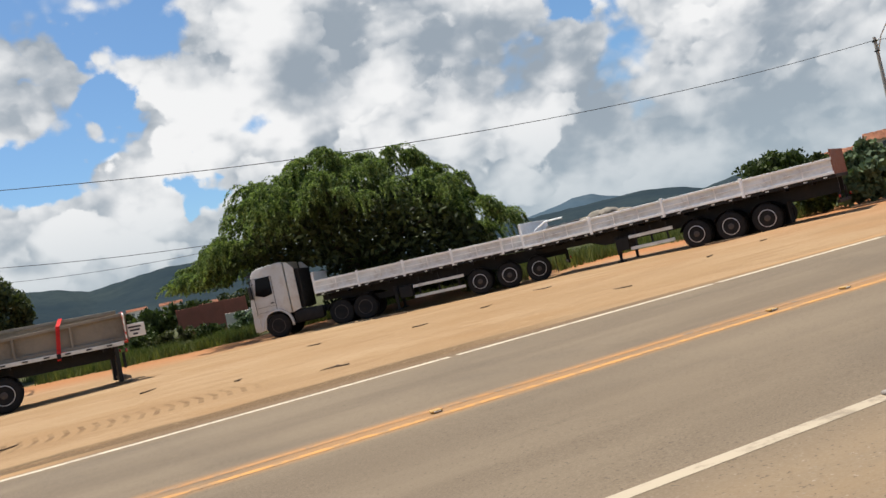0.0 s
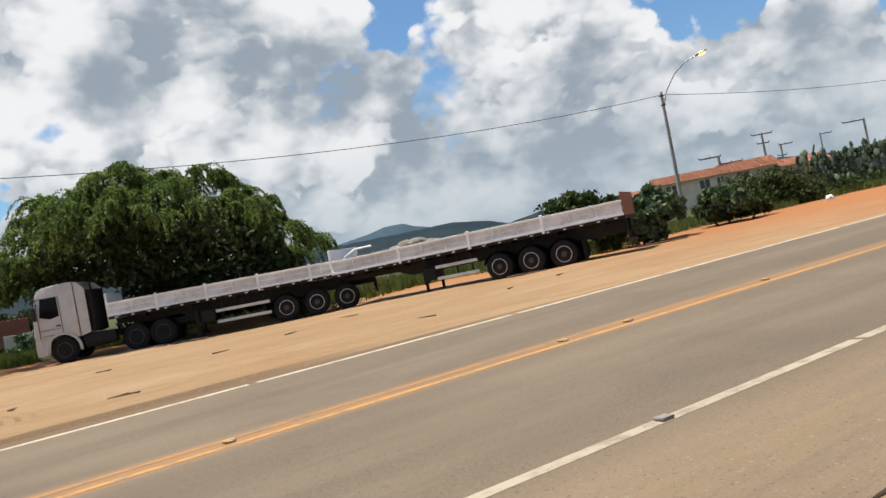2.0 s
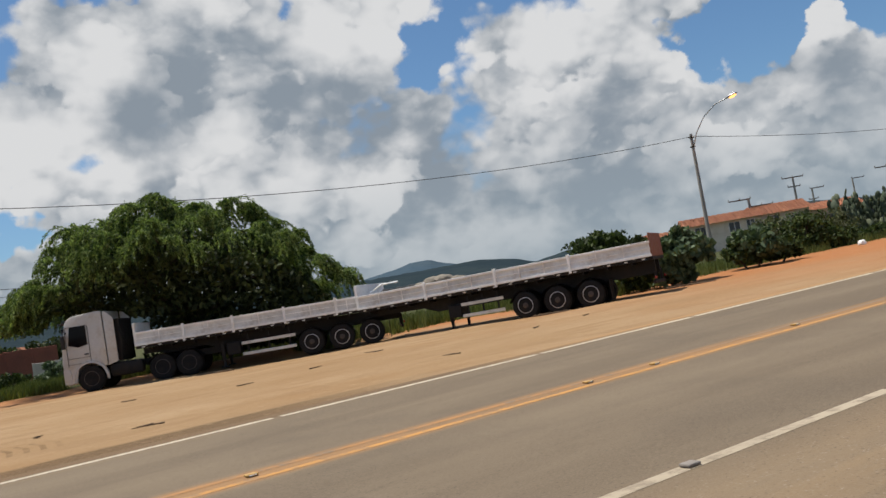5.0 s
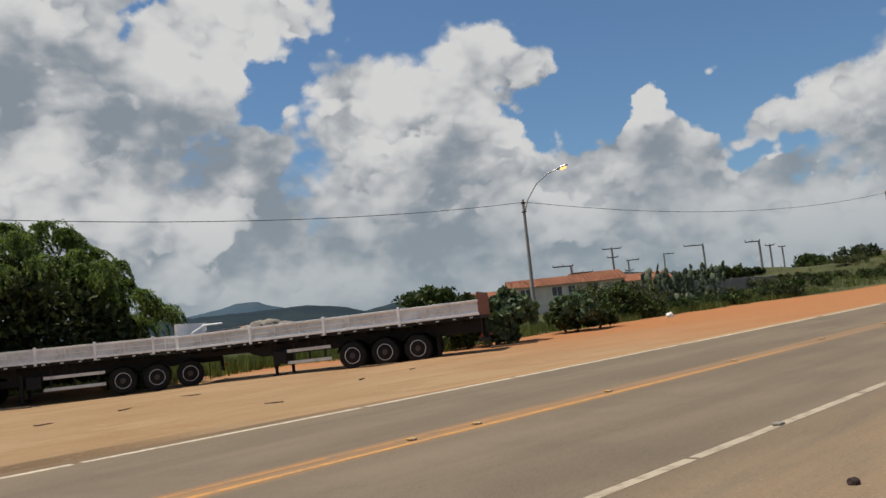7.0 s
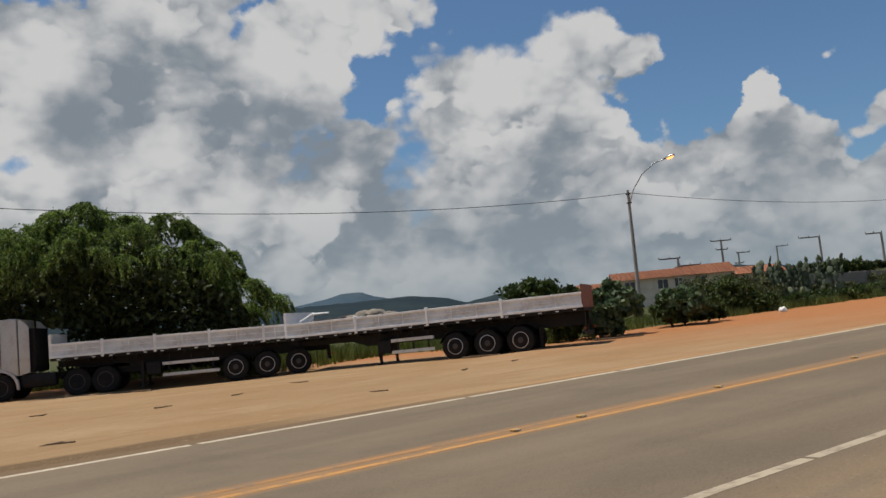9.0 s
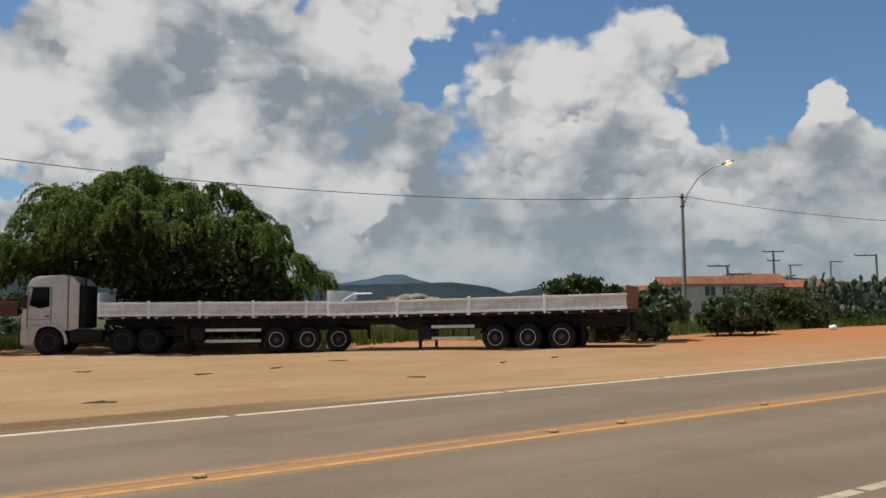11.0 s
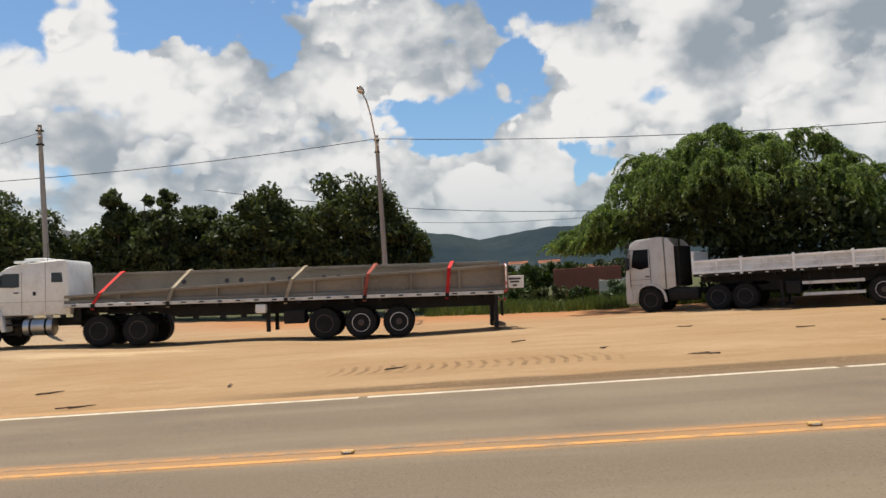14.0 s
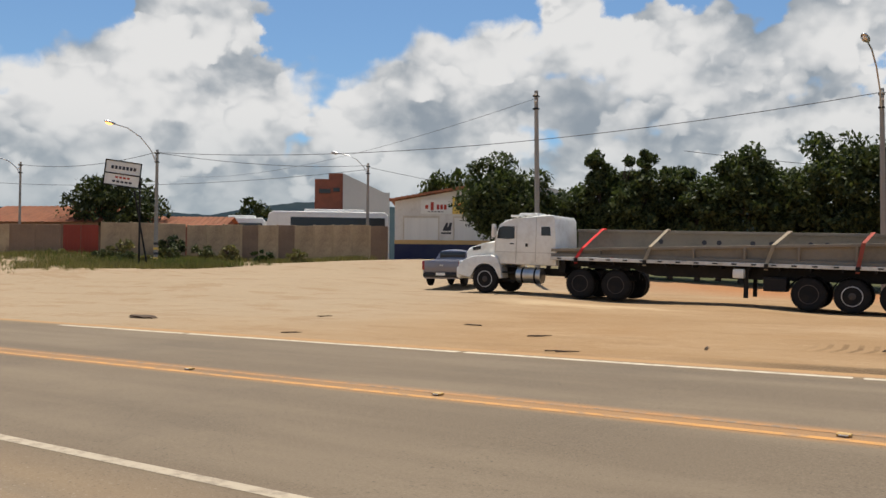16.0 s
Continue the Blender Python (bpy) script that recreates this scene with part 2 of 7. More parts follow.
M = dict(
    white_paint=surface("white_paint", (0.74, 0.73, 0.69), 0.38, other=(0.55, 0.52, 0.46), stain=0.9, amount=0.5, bump=0.03, dirt=(0.42, 0.34, 0.25), dirt_amount=0.3, coat=0.2),
    grey_cab=surface("grey_cab", (0.50, 0.50, 0.49), 0.4, other=(0.45, 0.42, 0.38), stain=0.9, amount=0.5, bump=0.03, dirt=(0.36, 0.28, 0.2), dirt_amount=0.45, coat=0.15),
    panel_sheet=surface("panel_sheet", (0.66, 0.69, 0.71), 0.5, other=(0.46, 0.46, 0.45), stain=0.8, amount=0.6, bump=0.06, dirt=(0.25, 0.2, 0.16), dirt_amount=0.4, vary=0.25),
    rail_white=surface("rail_white", (0.84, 0.86, 0.87), 0.5, other=(0.66, 0.64, 0.6), stain=0.6, amount=0.5, bump=0.06, dirt=(0.36, 0.3, 0.25), dirt_amount=0.35, vary=0.12),
    chassis=surface("chassis", (0.011, 0.011, 0.012), 0.6, other=(0.022, 0.017, 0.014), stain=1.4, amount=0.6, bump=0.1, dirt=(0.07, 0.045, 0.03), dirt_amount=0.12),
    rubber=surface("rubber", (0.012, 0.012, 0.013), 0.85, other=(0.022, 0.02, 0.018), stain=1.8, amount=0.6, bump=0.25, bump_scale=60, dirt=(0.08, 0.055, 0.035), dirt_amount=0.15),
    rim=surface("rim", (0.60, 0.60, 0.60), 0.42, 0.25, other=(0.22, 0.2, 0.18), stain=3.0, amount=0.6, bump=0.05, dirt=(0.16, 0.11, 0.07), dirt_amount=0.4),
    rim_dark=surface("rim_dark", (0.07, 0.06, 0.055), 0.6, 0.2, stain=3.0, dirt=(0.16, 0.11, 0.07), dirt_amount=0.5),
    alloy=surface("alloy", (0.55, 0.55, 0.56), 0.3, 0.8, stain=4.0, amount=0.2, bump=0.0),
    steel=surface("steel", (0.5, 0.5, 0.5), 0.35, 0.9, other=(0.3, 0.28, 0.25), stain=2.0, bump=0.05),
    aluminium_deck=surface("aluminium_deck", (0.62, 0.62, 0.6), 0.5, 0.1, other=(0.4, 0.38, 0.35), stain=1.2, bump=0.05, dirt=(0.25, 0.2, 0.15), dirt_amount=0.4),
    plank=surface("plank", (0.2, 0.14, 0.09), 0.85, other=(0.1, 0.08, 0.06), stain=1.5, amount=0.7, bump=0.3),
    concrete=surface("concrete", (0.225, 0.195, 0.155), 0.85, other=(0.13, 0.115, 0.092), stain=0.8, amount=0.65, bump=0.2, dirt=(0.22, 0.2, 0.17), dirt_amount=0.4),
    pole_concrete=surface("pole_concrete", (0.30, 0.285, 0.255), 0.9, other=(0.24, 0.22, 0.2), stain=0.9, amount=0.6, bump=0.25),
    strap_red=surface("strap_red", (0.75, 0.05, 0.045), 0.7, stain=3, amount=0.3, bump=0.1),
    strap_pale=surface("strap_pale", (0.52, 0.44, 0.32), 0.8, stain=3, amount=0.4, bump=0.1),
    strap_faded=surface("strap_faded", (0.5, 0.14, 0.1), 0.8, stain=3, amount=0.4, bump=0.1),
    red_paint=surface("red_paint", (0.5, 0.045, 0.03), 0.5, stain=2, amount=0.4, bump=0.05),
    orange_board=surface("orange_board", (0.22, 0.09, 0.055), 0.6, stain=1.5, amount=0.5, bump=0.1),
    sign_white=surface("sign_white", (0.75, 0.74, 0.7), 0.5, stain=1.5, amount=0.3, bump=0.03),
    sign_yellow=surface("sign_yellow", (0.72, 0.5, 0.12), 0.55, other=(0.6, 0.42, 0.14), stain=1.5, amount=0.4, bump=0.03),
    ink=surface("ink", (0.05, 0.05, 0.06), 0.6, bump=0.0),
    ink_red=surface("ink_red", (0.42, 0.06, 0.04), 0.6, bump=0.0),
    dark_glass=glass("dark_glass"),
    tint_glass=glass("tint_glass", (0.004, 0.004, 0.005), 0.08, 0.14),
    car_paint=car_paint(),
    silver=surface("silver", (0.20, 0.21, 0.235), 0.24, 0.65, other=(0.24, 0.25, 0.27), stain=0.5, amount=0.04, bump=0.0, coat=0.9),
    pickup_paint=surface("pickup_paint", (0.2, 0.19, 0.22), 0.35, 0.5, stain=0.7, amount=0.2, bump=0.0, coat=0.6, dirt=(0.3, 0.24, 0.18), dirt_amount=0.2),
    black_plastic=surface("black_plastic", (0.03, 0.03, 0.032), 0.55, bump=0.05),
    tail_red=surface("tail_red", (0.30, 0.006, 0.008), 0.15, bump=0.0, coat=1.0),
    lamp_clear=surface("lamp_clear", (0.7, 0.7, 0.7), 0.12, 0.3, bump=0.0, coat=1.0),
    tyre_car=surface("tyre_car", (0.009, 0.009, 0.010), 0.85, bump=0.1, gloss=0.1),
    void_black=surface("void_black", (0.004, 0.004, 0.004), 0.9, bump=0.0, gloss=0.05),
    bark=surface("bark", (0.075, 0.055, 0.042), 0.95, other=(0.04, 0.032, 0.026), stain=2.5, amount=0.7, bump=0.8, bump_scale=14),
    roof_tile=surface("roof_tile", (0.36, 0.155, 0.085), 0.85, other=(0.26, 0.1, 0.06), stain=0.5, amount=0.6, bump=0.4, bump_scale=6, vary=0.35, dirt=(0.16, 0.1, 0.07), dirt_amount=0.4),
    plaster_pale=surface("plaster_pale", (0.60, 0.55, 0.46), 0.9, other=(0.45, 0.4, 0.33), stain=0.35, amount=0.55, bump=0.15, dirt=(0.3, 0.24, 0.18), dirt_amount=0.35),
    plaster_white=surface("plaster_white", (0.68, 0.66, 0.62), 0.85, other=(0.52, 0.49, 0.44), stain=0.35, amount=0.5, bump=0.1, dirt=(0.34, 0.28, 0.22), dirt_amount=0.3),
    plaster_blue=surface("plaster_blue", (0.03, 0.033, 0.075), 0.8, other=(0.06, 0.06, 0.09), stain=0.6, amount=0.5, bump=0.1),
    plaster_ochre=surface("plaster_ochre", (0.55, 0.36, 0.16), 0.85, stain=0.6, amount=0.4, bump=0.1),
    wall_old=surface("wall_old", (0.46, 0.345, 0.215), 0.95, other=(0.25, 0.17, 0.11), stain=0.28, amount=0.8, bump=0.3, vary=0.12, dirt=(0.15, 0.10, 0.08), dirt_amount=0.6),
    wall_brown=surface("wall_brown", (0.25, 0.17, 0.115), 0.95, other=(0.15, 0.1, 0.075), stain=0.3, amount=0.7, bump=0.3, dirt=(0.3, 0.22, 0.16), dirt_amount=0.4),
    brick_red=surface("brick_red", (0.25, 0.095, 0.065), 0.95, other=(0.16, 0.07, 0.05), stain=0.7, amount=0.6, bump=0.5, bump_scale=9),
    wall_grey=surface("wall_grey", (0.24, 0.215, 0.19), 0.95, other=(0.16, 0.14, 0.12), stain=0.3, amount=0.6, bump=0.3),
    gate_red=surface("gate_red", (0.30, 0.055, 0.035), 0.6, other=(0.22, 0.05, 0.035), stain=0.5, amount=0.5, bump=0.1),
    building_grey=surface("building_grey", (0.50, 0.51, 0.50), 0.85, other=(0.4, 0.41, 0.4), stain=0.2, amount=0.4, bump=0.05),
    cable=surface("cable", (0.05, 0.05, 0.05), 0.6, bump=0.0),
    stud=surface("stud", (0.42, 0.25, 0.07), 0.5, stain=8, amount=0.5, bump=0.0),
    rock_dark=surface("rock_dark", (0.045, 0.03, 0.028), 0.85, stain=6, amount=0.6, bump=0.6),
    twig=surface("twig", (0.09, 0.06, 0.04), 0.9, stain=6, bump=0.3),
    paving=surface("paving", (0.27, 0.185, 0.11), 0.95, other=(0.25, 0.185, 0.125), stain=1.2, amount=0.6, bump=0.5, vary=0.2, dirt=(0.34, 0.18, 0.075), dirt_amount=0.7),
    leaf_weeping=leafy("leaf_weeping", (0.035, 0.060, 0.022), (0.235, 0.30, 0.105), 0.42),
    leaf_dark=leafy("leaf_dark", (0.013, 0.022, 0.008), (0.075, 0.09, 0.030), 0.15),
    leaf_grove=leafy("leaf_grove", (0.020, 0.032, 0.013), (0.105, 0.125, 0.048), 0.25),
    leaf_scrub=leafy("leaf_scrub", (0.045, 0.052, 0.022), (0.13, 0.135, 0.06), 0.2),
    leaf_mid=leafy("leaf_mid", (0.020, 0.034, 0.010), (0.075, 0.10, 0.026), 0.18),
    leaf_grey=leafy("leaf_grey", (0.045, 0.075, 0.035), (0.13, 0.17, 0.09), 0.15),
    grass=leafy("grass", (0.055, 0.075, 0.02), (0.17, 0.185, 0.055), 0.25),
    grass_dry=leafy("grass_dry", (0.13, 0.11, 0.045), (0.24, 0.21, 0.09), 0.25),
    cactus=leafy("cactus", (0.07, 0.09, 0.055), (0.16, 0.18, 0.11), 0.0),
)

# ---- mesh helpers ----
def box(bm, c, size, bevel=0.0, rz=0.0, ry=0.0, rx=0.0):
    """A box round its centre, optionally turned (degrees) and bevelled."""
    m = Matrix.Translation(c) @ Euler((radians(rx), radians(ry), radians(rz))).to_matrix().to_4x4() @ Matrix.Diagonal((*size, 1))
    made = bmesh.ops.create_cube(bm, size=1.0, matrix=m)["verts"]
    if bevel:
        edges = {e for v in made for e in v.link_edges}
        bmesh.ops.bevel(bm, geom=list(edges), offset=bevel, segments=2, affect="EDGES", profile=0.5)


def tube(bm, a, b, r, r2=None, seg=10, caps=True):
    """A straight, possibly tapered round bar from a to b."""
    a, b = Vector(a), Vector(b)
    n = (b - a).normalized()
    u = n.orthogonal().normalized()
    w = n.cross(u)
    r2 = r if r2 is None else r2
    rings = []
    for p, rad in ((a, r), (b, r2)):
        rings.append([bm.verts.new(p + (u * math.cos(k * math.tau / seg) + w * math.sin(k * math.tau / seg)) * rad) for k in range(seg)])
    for k in range(seg):
        bm.faces.new((rings[0][k], rings[0][(k + 1) % seg], rings[1][(k + 1) % seg], rings[1][k]))
    if caps:
        bm.faces.new(rings[0][::-1])
        bm.faces.new(rings[1])


def bent(bm, points, radii, seg=8):
    """A bar through several points, in one piece."""
    pts = [Vector(p) for p in points]
    rings, u = [], None
    for k, p in enumerate(pts):
        n = (pts[min(k + 1, len(pts) - 1)] - pts[max(k - 1, 0)]).normalized()
        u = n.orthogonal().normalized() if u is None else (u - n * u.dot(n)).normalized()
        w = n.cross(u)
        rings.append([bm.verts.new(p + (u * math.cos(j * math.tau / seg) + w * math.sin(j * math.tau / seg)) * radii[k]) for j in range(seg)])
    for a, b in zip(rings, rings[1:]):
        for j in range(seg):
            bm.faces.new((a[j], a[(j + 1) % seg], b[(j + 1) % seg], b[j]))
    bm.faces.new(rings[0][::-1])
    bm.faces.new(rings[-1])


def lathe(bm, profile, seg=28, c=(0, 0, 0)):
    """A body of revolution about the y axis, from (radius, y) pairs."""
    rings = []
    for r, y in profile:
        rings.append([bm.verts.new((c[0] + r * math.cos(k * math.tau / seg), c[1] + y, c[2] + r * math.sin(k * math.tau / seg))) for k in range(seg)])
    for a, b in zip(rings, rings[1:]):
        for k in range(seg):
            bm.faces.new((a[k], a[(k + 1) % seg], b[(k + 1) % seg], b[k]))
    bm.faces.new(rings[0][::-1])
    bm.faces.new(rings[-1])


def prism(bm, outline, y0, y1, bevel=0.0):
    """An outline in x and z, drawn out from y0 to y1."""
    a = [bm.verts.new((x, y0, z)) for x, z in outline]
    b = [bm.verts.new((x, y1, z)) for x, z in outline]
    n = len(outline)
    faces = [bm.faces.new(a), bm.faces.new(b[::-1])]
    for k in range(n):
        faces.append(bm.faces.new((a[(k + 1) % n], a[k], b[k], b[(k + 1) % n])))
    if bevel:
        rim = [e for e in (*faces[0].edges, *faces[1].edges)]
        bmesh.ops.bevel(bm, geom=rim, offset=bevel, segments=2, affect="EDGES", profile=0.5)


def mesh(name, bm, mat, smooth=False):
    bmesh.ops.recalc_face_normals(bm, faces=bm.faces)
    me = bpy.data.meshes.new(name)
    bm.to_mesh(me)
    bm.free()
    for m in mat if isinstance(mat, (list, tuple)) else (mat,):
        me.materials.append(m)
    if smooth:
        me.shade_smooth()
        me.set_sharp_from_angle(angle=radians(38))
    return me


def part(name, bm, mat, parent, label="", at=None, smooth=True):
    """Links a bmesh as one mesh object under a thing or a part."""
    ob = new(name, mesh(name, bm, mat, smooth))
    ob.parent = parent
    if at is not None:
        ob.matrix_basis = at
    return tagged(ob, label) if label else ob


def share(name, me, parent, at):
    """One more piece on a mesh that alike pieces share."""
    ob = new(name, me)
    ob.parent, ob.matrix_basis = parent, at
    return ob


def thing(name, at, label, category, group="", kind=""):
    ob = new(name)
    ob.matrix_basis = at
    return tagged(ob, label, category, group, kind)


# ---- the lie of the land: x along the road, y away across it ----
ROAD_NEAR, NEAR_LINE, CENTRE, FAR_LINE = 1.88, 3.65, 7.40, 11.41


def road_z(x):
    if x > 62:
        return road_z(62) + 0.0203 * (x - 62)
    if x < -55:
        return road_z(-55) - 0.004 * (x + 55)
    return -0.155 + 0.0095 * x + 0.0000766 * x * x


HEIGHTS = [(19.5, 26, -0.10), (22.8, 21, 0.06), (13, 33, -0.27), (8, 36, -0.2), (-3, 28.3, -0.24), (-16.7, 27.3, 0.15), (-9.5, 27.8, -0.05),
           (45, 36.5, 0.42), (-48, 37, 1.12), (-44, 54, 1.08), (-36, 50, 1.6), (-45, 31, 0.82), (57, 29, 0.62), (33, 26, 0.3), (-20, 62, 1.3),
           (20, 60, 0.2), (-30, 30, 0.5), (-75, 40, 1.3), (60, 60, 1.0), (95, 33, 3.6), (100, 48, 4.2), (150, 40, 6.5), (36, 25.5, 0.32), (75, 30, 1.6), (-60, 70, 1.6), (-25, 40, 0.7), (-39, 50.5, 1.45), (-53, 43, 1.4), (-59, 37, 1.75), (-70, 33, 1.8)]
_KNOTS = np.array([(x, y, z - road_z(x)) for x, y, z in HEIGHTS] + [(x, y, 0.0) for x in range(-120, 201, 8) for y in (-6.0, 3.0, 8.0, 12.2)])


def ground_z(x, y):
    if -6.0 < y < 12.2:
        return road_z(x)
    w = 1.0 / ((_KNOTS[:, 0] - x) ** 2 + (_KNOTS[:, 1] - y) ** 2 + 4.0) ** 1.7
    return road_z(max(-160.0, min(260.0, x))) + float((w * _KNOTS[:, 2]).sum() / w.sum())


def ground_material():
    m = bpy.data.materials.new("sandy_earth")
    m.use_nodes = True
    t = Tree(m.node_tree)
    at = t.n("ShaderNodeTexCoord").outputs["Object"]
    sep = t.n("ShaderNodeSeparateXYZ")
    t.link(at, sep.inputs[0])
    x, y = sep.outputs["X"], sep.outputs["Y"]
    long = t.vec("MULTIPLY", at, (0.45, 1.0, 1.0))
    sand = t.mix(t.smooth(t.noise(long, 0.35, 6.0, 0.6), 0.35, 0.7), (0.262, 0.165, 0.084), (0.330, 0.225, 0.128))
    sand = t.mix(t.smooth(t.noise(long, 1.4, 7.0, 0.7), 0.48, 0.72, 0.0, 0.55), sand, (0.234, 0.131, 0.058))
    # old wheel tracks, trodden darker patches and a pale bare one before the white lorry
    bendy = t.vec("ADD", t.vec("MULTIPLY", at, (0.035, 1.0, 1.0)), (0.0, 0.0, 3.0))
    sand = t.mix(t.smooth(t.noise(bendy, 2.2, 3.0, 0.6, 0.4), 0.54, 0.70, 0.0, 0.28), sand, (0.240, 0.138, 0.062))
    sand = t.mix(t.smooth(t.noise(at, 0.22, 8.0, 0.72), 0.48, 0.66, 0.0, 0.75), sand, (0.252, 0.147, 0.068))
    spot = t.vec("LENGTH", t.vec("MULTIPLY", t.vec("SUBTRACT", at, (-11.5, 24.2, 0.0)), (0.22, 0.62, 0.0)))
    spot = t.math("MULTIPLY_ADD", t.noise(at, 0.9, 6.0, 0.65), 1.1, spot)
    sand = t.mix(t.smooth(spot, 1.5, 0.9, 0.0, 0.8), sand, (0.468, 0.344, 0.200))
    clod = t.smooth(t.noise(at, 5.5, 7.0, 0.75), 0.56, 0.70, 0.0, 0.75)
    sand = t.mix(clod, sand, (0.199, 0.111, 0.048))
    # greyer, harder ground towards the old wall
    hard = t.math("ADD", x, t.math("MULTIPLY_ADD", t.noise(at, 0.12, 5.0, 0.6), 14.0, -7.0))
    sand = t.mix(t.smooth(hard, -8.0, -20.0, 0.0, 0.75), sand, t.mix(t.noise(at, 1.3, 6.0, 0.7), (0.25, 0.195, 0.13), (0.34, 0.275, 0.195)))
    # the print of a lorry's tyre treads near the road
    lane = t.math("ABSOLUTE", t.math("SUBTRACT", y, t.math("MULTIPLY_ADD", x, -0.03, 15.5)))
    bars = t.math("SINE", t.math("MULTIPLY", t.math("MULTIPLY_ADD", lane, 0.10, x), 26.0))
    tread = t.math("MULTIPLY", t.smooth(bars, 0.1, 0.6), t.math("MULTIPLY", t.smooth(lane, 0.85, 0.7), t.math("MULTIPLY", t.smooth(x, -3.4, -2.4), t.smooth(x, 2.6, 1.6))))
    tread = t.math("MULTIPLY", tread, t.smooth(t.noise(at, 1.7, 4.0), 0.35, 0.6, 0.25, 0.85))
    sand = t.mix(tread, sand, (0.12, 0.068, 0.032))
    wet = t.math("MULTIPLY", t.smooth(y, 9.0, 10.0), t.math("MULTIPLY", t.smooth(x, -5.0, -2.0), t.smooth(x, 9.0, 4.0)))
    wet = t.math("MULTIPLY", wet, t.smooth(t.math("ADD", y, t.math("MULTIPLY", t.noise(at, 0.9, 5.0, 0.6), 0.5)), 13.2, 12.9, 0.0, 0.85))
    sand = t.mix(wet, sand, (0.085, 0.054, 0.029))
    blotch = t.vec("ADD", t.vec("MULTIPLY", at, (0.4, 1.0, 1.0)), (7.0, 1.0, 0.0))
    sand = t.mix(t.smooth(t.noise(blotch, 0.8, 9.0, 0.75), 0.50, 0.60, 0.0, 0.42), sand, (0.205, 0.118, 0.056))
    sand = t.mix(t.smooth(t.noise(at, 3.4, 8.0, 0.8), 0.57, 0.66, 0.0, 0.5), sand, (0.40, 0.285, 0.17))
    red = t.mix(t.noise(at, 2.0, 5.0), (0.37, 0.140, 0.046), (0.28, 0.106, 0.038))
    ragged = t.math("MULTIPLY_ADD", t.noise(at, 0.14, 5.0, 0.6), 9.0, -4.5)
    # redder earth along the far verge, towards the rise
    verge = t.math("MULTIPLY", t.smooth(t.math("ADD", x, t.math("MULTIPLY", ragged, 2.0)), 12.0, 36.0), 0.85)
    col = t.mix(verge, sand, red)
    near = t.smooth(y, 1.2, -0.5)
    col = t.mix(t.math("MULTIPLY", near, 0.8), col, (0.346, 0.169, 0.059))
    # scrub and grass past the trodden yard
    reach = t.math("ADD", t.smooth(x, 16.0, 31.0, 0.0, 18.0), t.smooth(x, 45.0, 80.0, 0.0, 7.0))
    yard = t.math("ADD", t.math("ADD", y, reach), t.math("MULTIPLY", ragged, 0.6))
    col = t.mix(t.math("MULTIPLY", t.smooth(yard, 33.0, 41.0, 0.0, 0.75), t.smooth(x, -22.0, -10.0)), col, red)
    green = t.math("MULTIPLY", t.smooth(yard, 42.5, 44.5), t.smooth(x, -32.0, -22.0))
    grass = t.mix(t.smooth(t.noise(at, 0.6, 6.0), 0.35, 0.7), (0.040, 0.050, 0.016), (0.078, 0.074, 0.030))
    col = t.mix(green, col, grass)
    fine = t.noise(at, 26.0, 6.0, 0.7)
    col = t.mix(t.math("MULTIPLY", t.smooth(fine, 0.35, 0.8, 0.0, 0.35), t.math("MULTIPLY_ADD", green, -0.9, 1.0)), col, (0.415, 0.280, 0.148))
    b = t.n("ShaderNodeBsdfPrincipled")
    t.link(col, b.inputs["Base Color"])
    b.inputs["Roughness"].default_value = 0.95
    b.inputs["Specular IOR Level"].default_value = 0.15
    u = t.n("ShaderNodeBump")
    u.inputs["Strength"].default_value, u.inputs["Distance"].default_value = 0.7, 0.06
    t.link(t.math("ADD", t.noise(at, 3.0, 6.0, 0.65), t.math("MULTIPLY", fine, 0.5)), u.inputs["Height"])
    t.link(u.outputs[0], b.inputs["Normal"])
    t.link(b.outputs[0], t.n("ShaderNodeOutputMaterial").inputs["Surface"])
    return m


